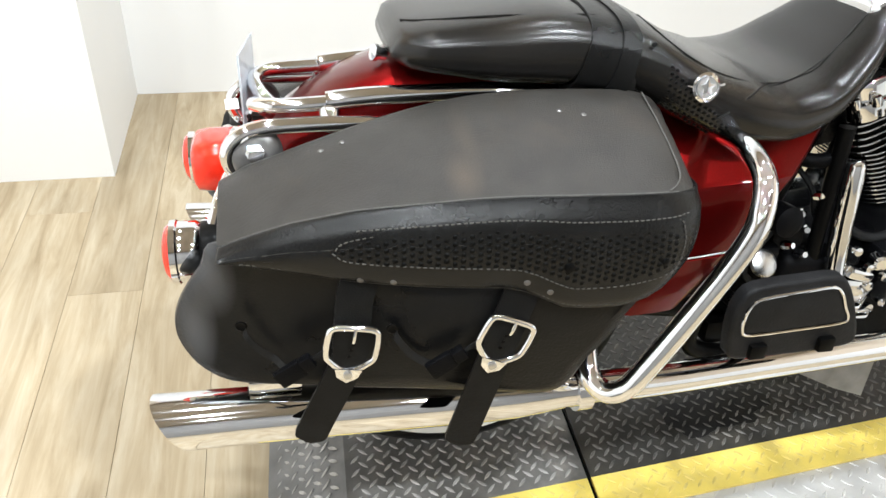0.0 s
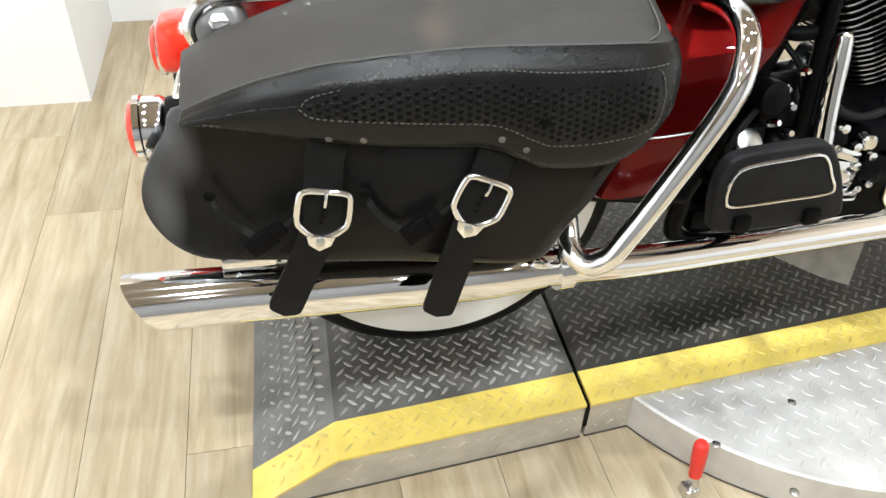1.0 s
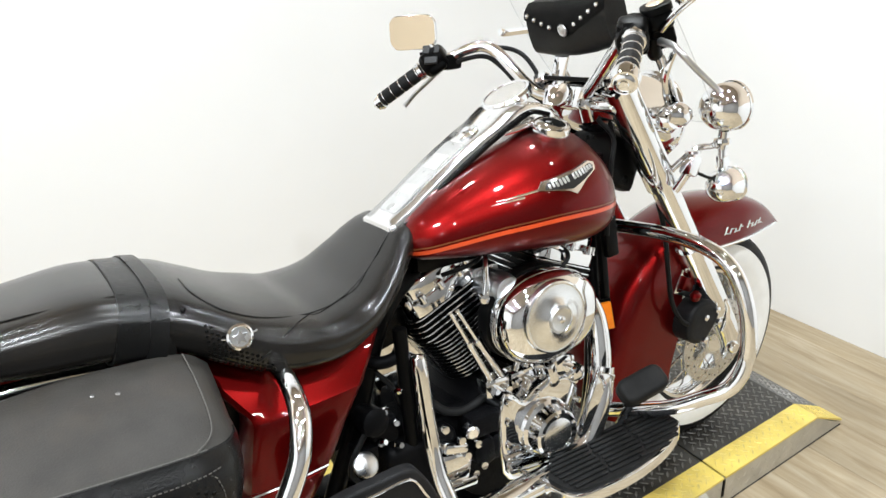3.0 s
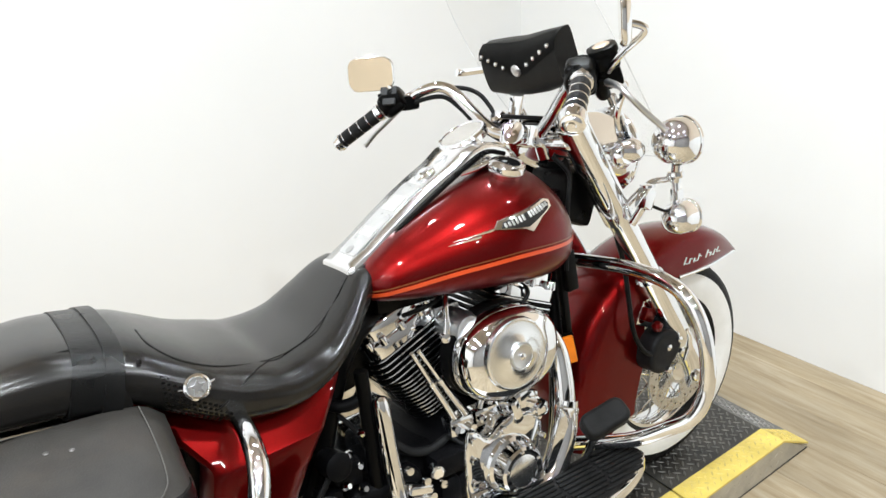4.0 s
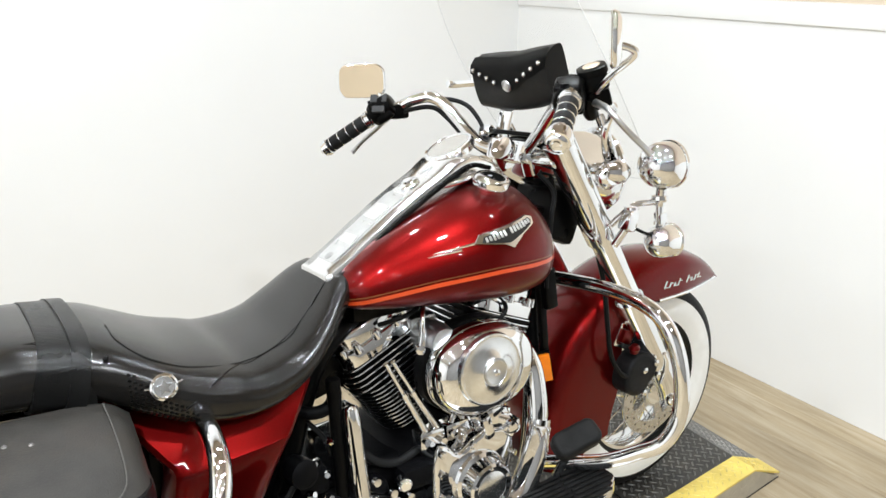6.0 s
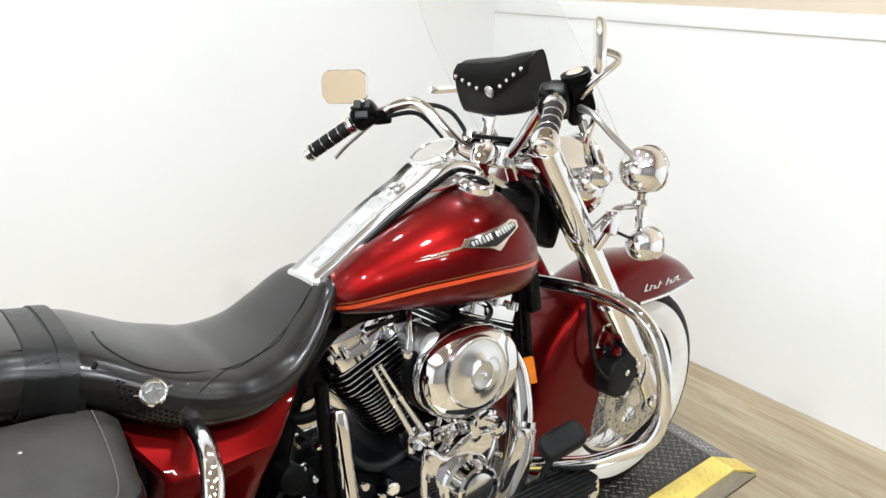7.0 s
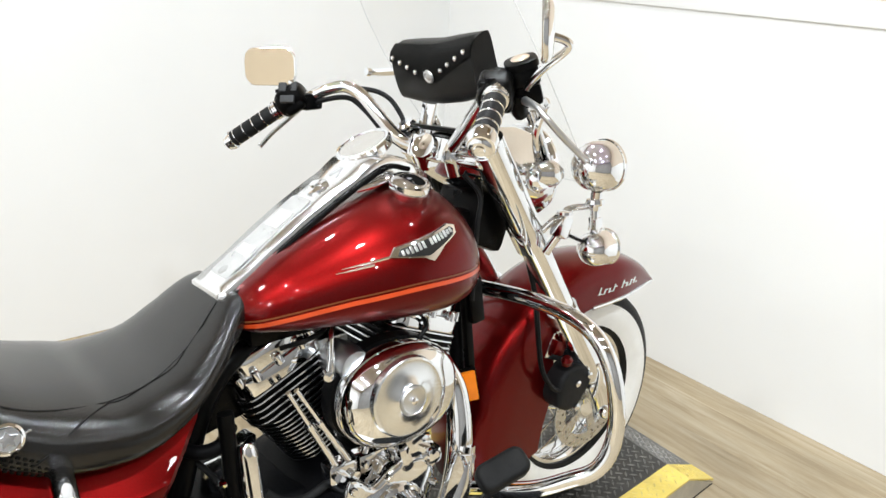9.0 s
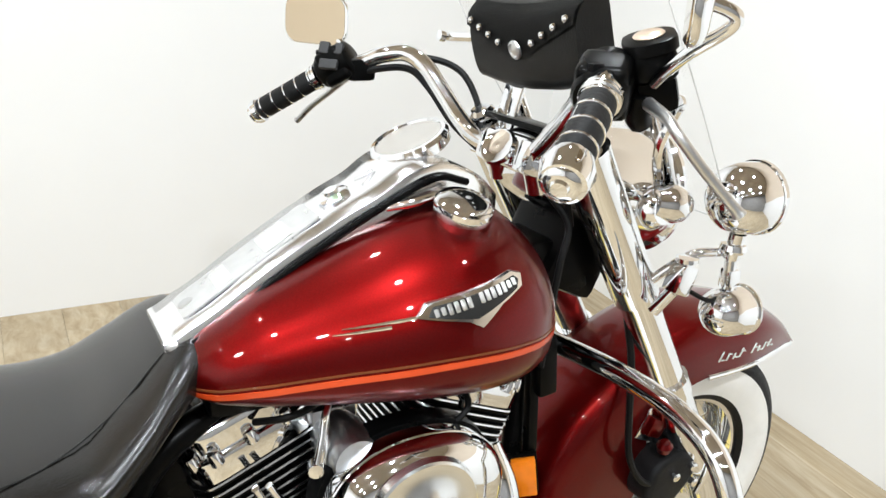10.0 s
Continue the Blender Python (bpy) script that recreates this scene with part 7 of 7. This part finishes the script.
# tread-plate gusset under the frame
part("stand_gusset", put(slab([(0.59, 0.187), (0.77, 0.205), (0.768, 0.10), (0.70, 0.128)], 0.006, 0.001), side(-0.155)), DULLPLATE, frame_tubes, "bare tread-plate gusset")
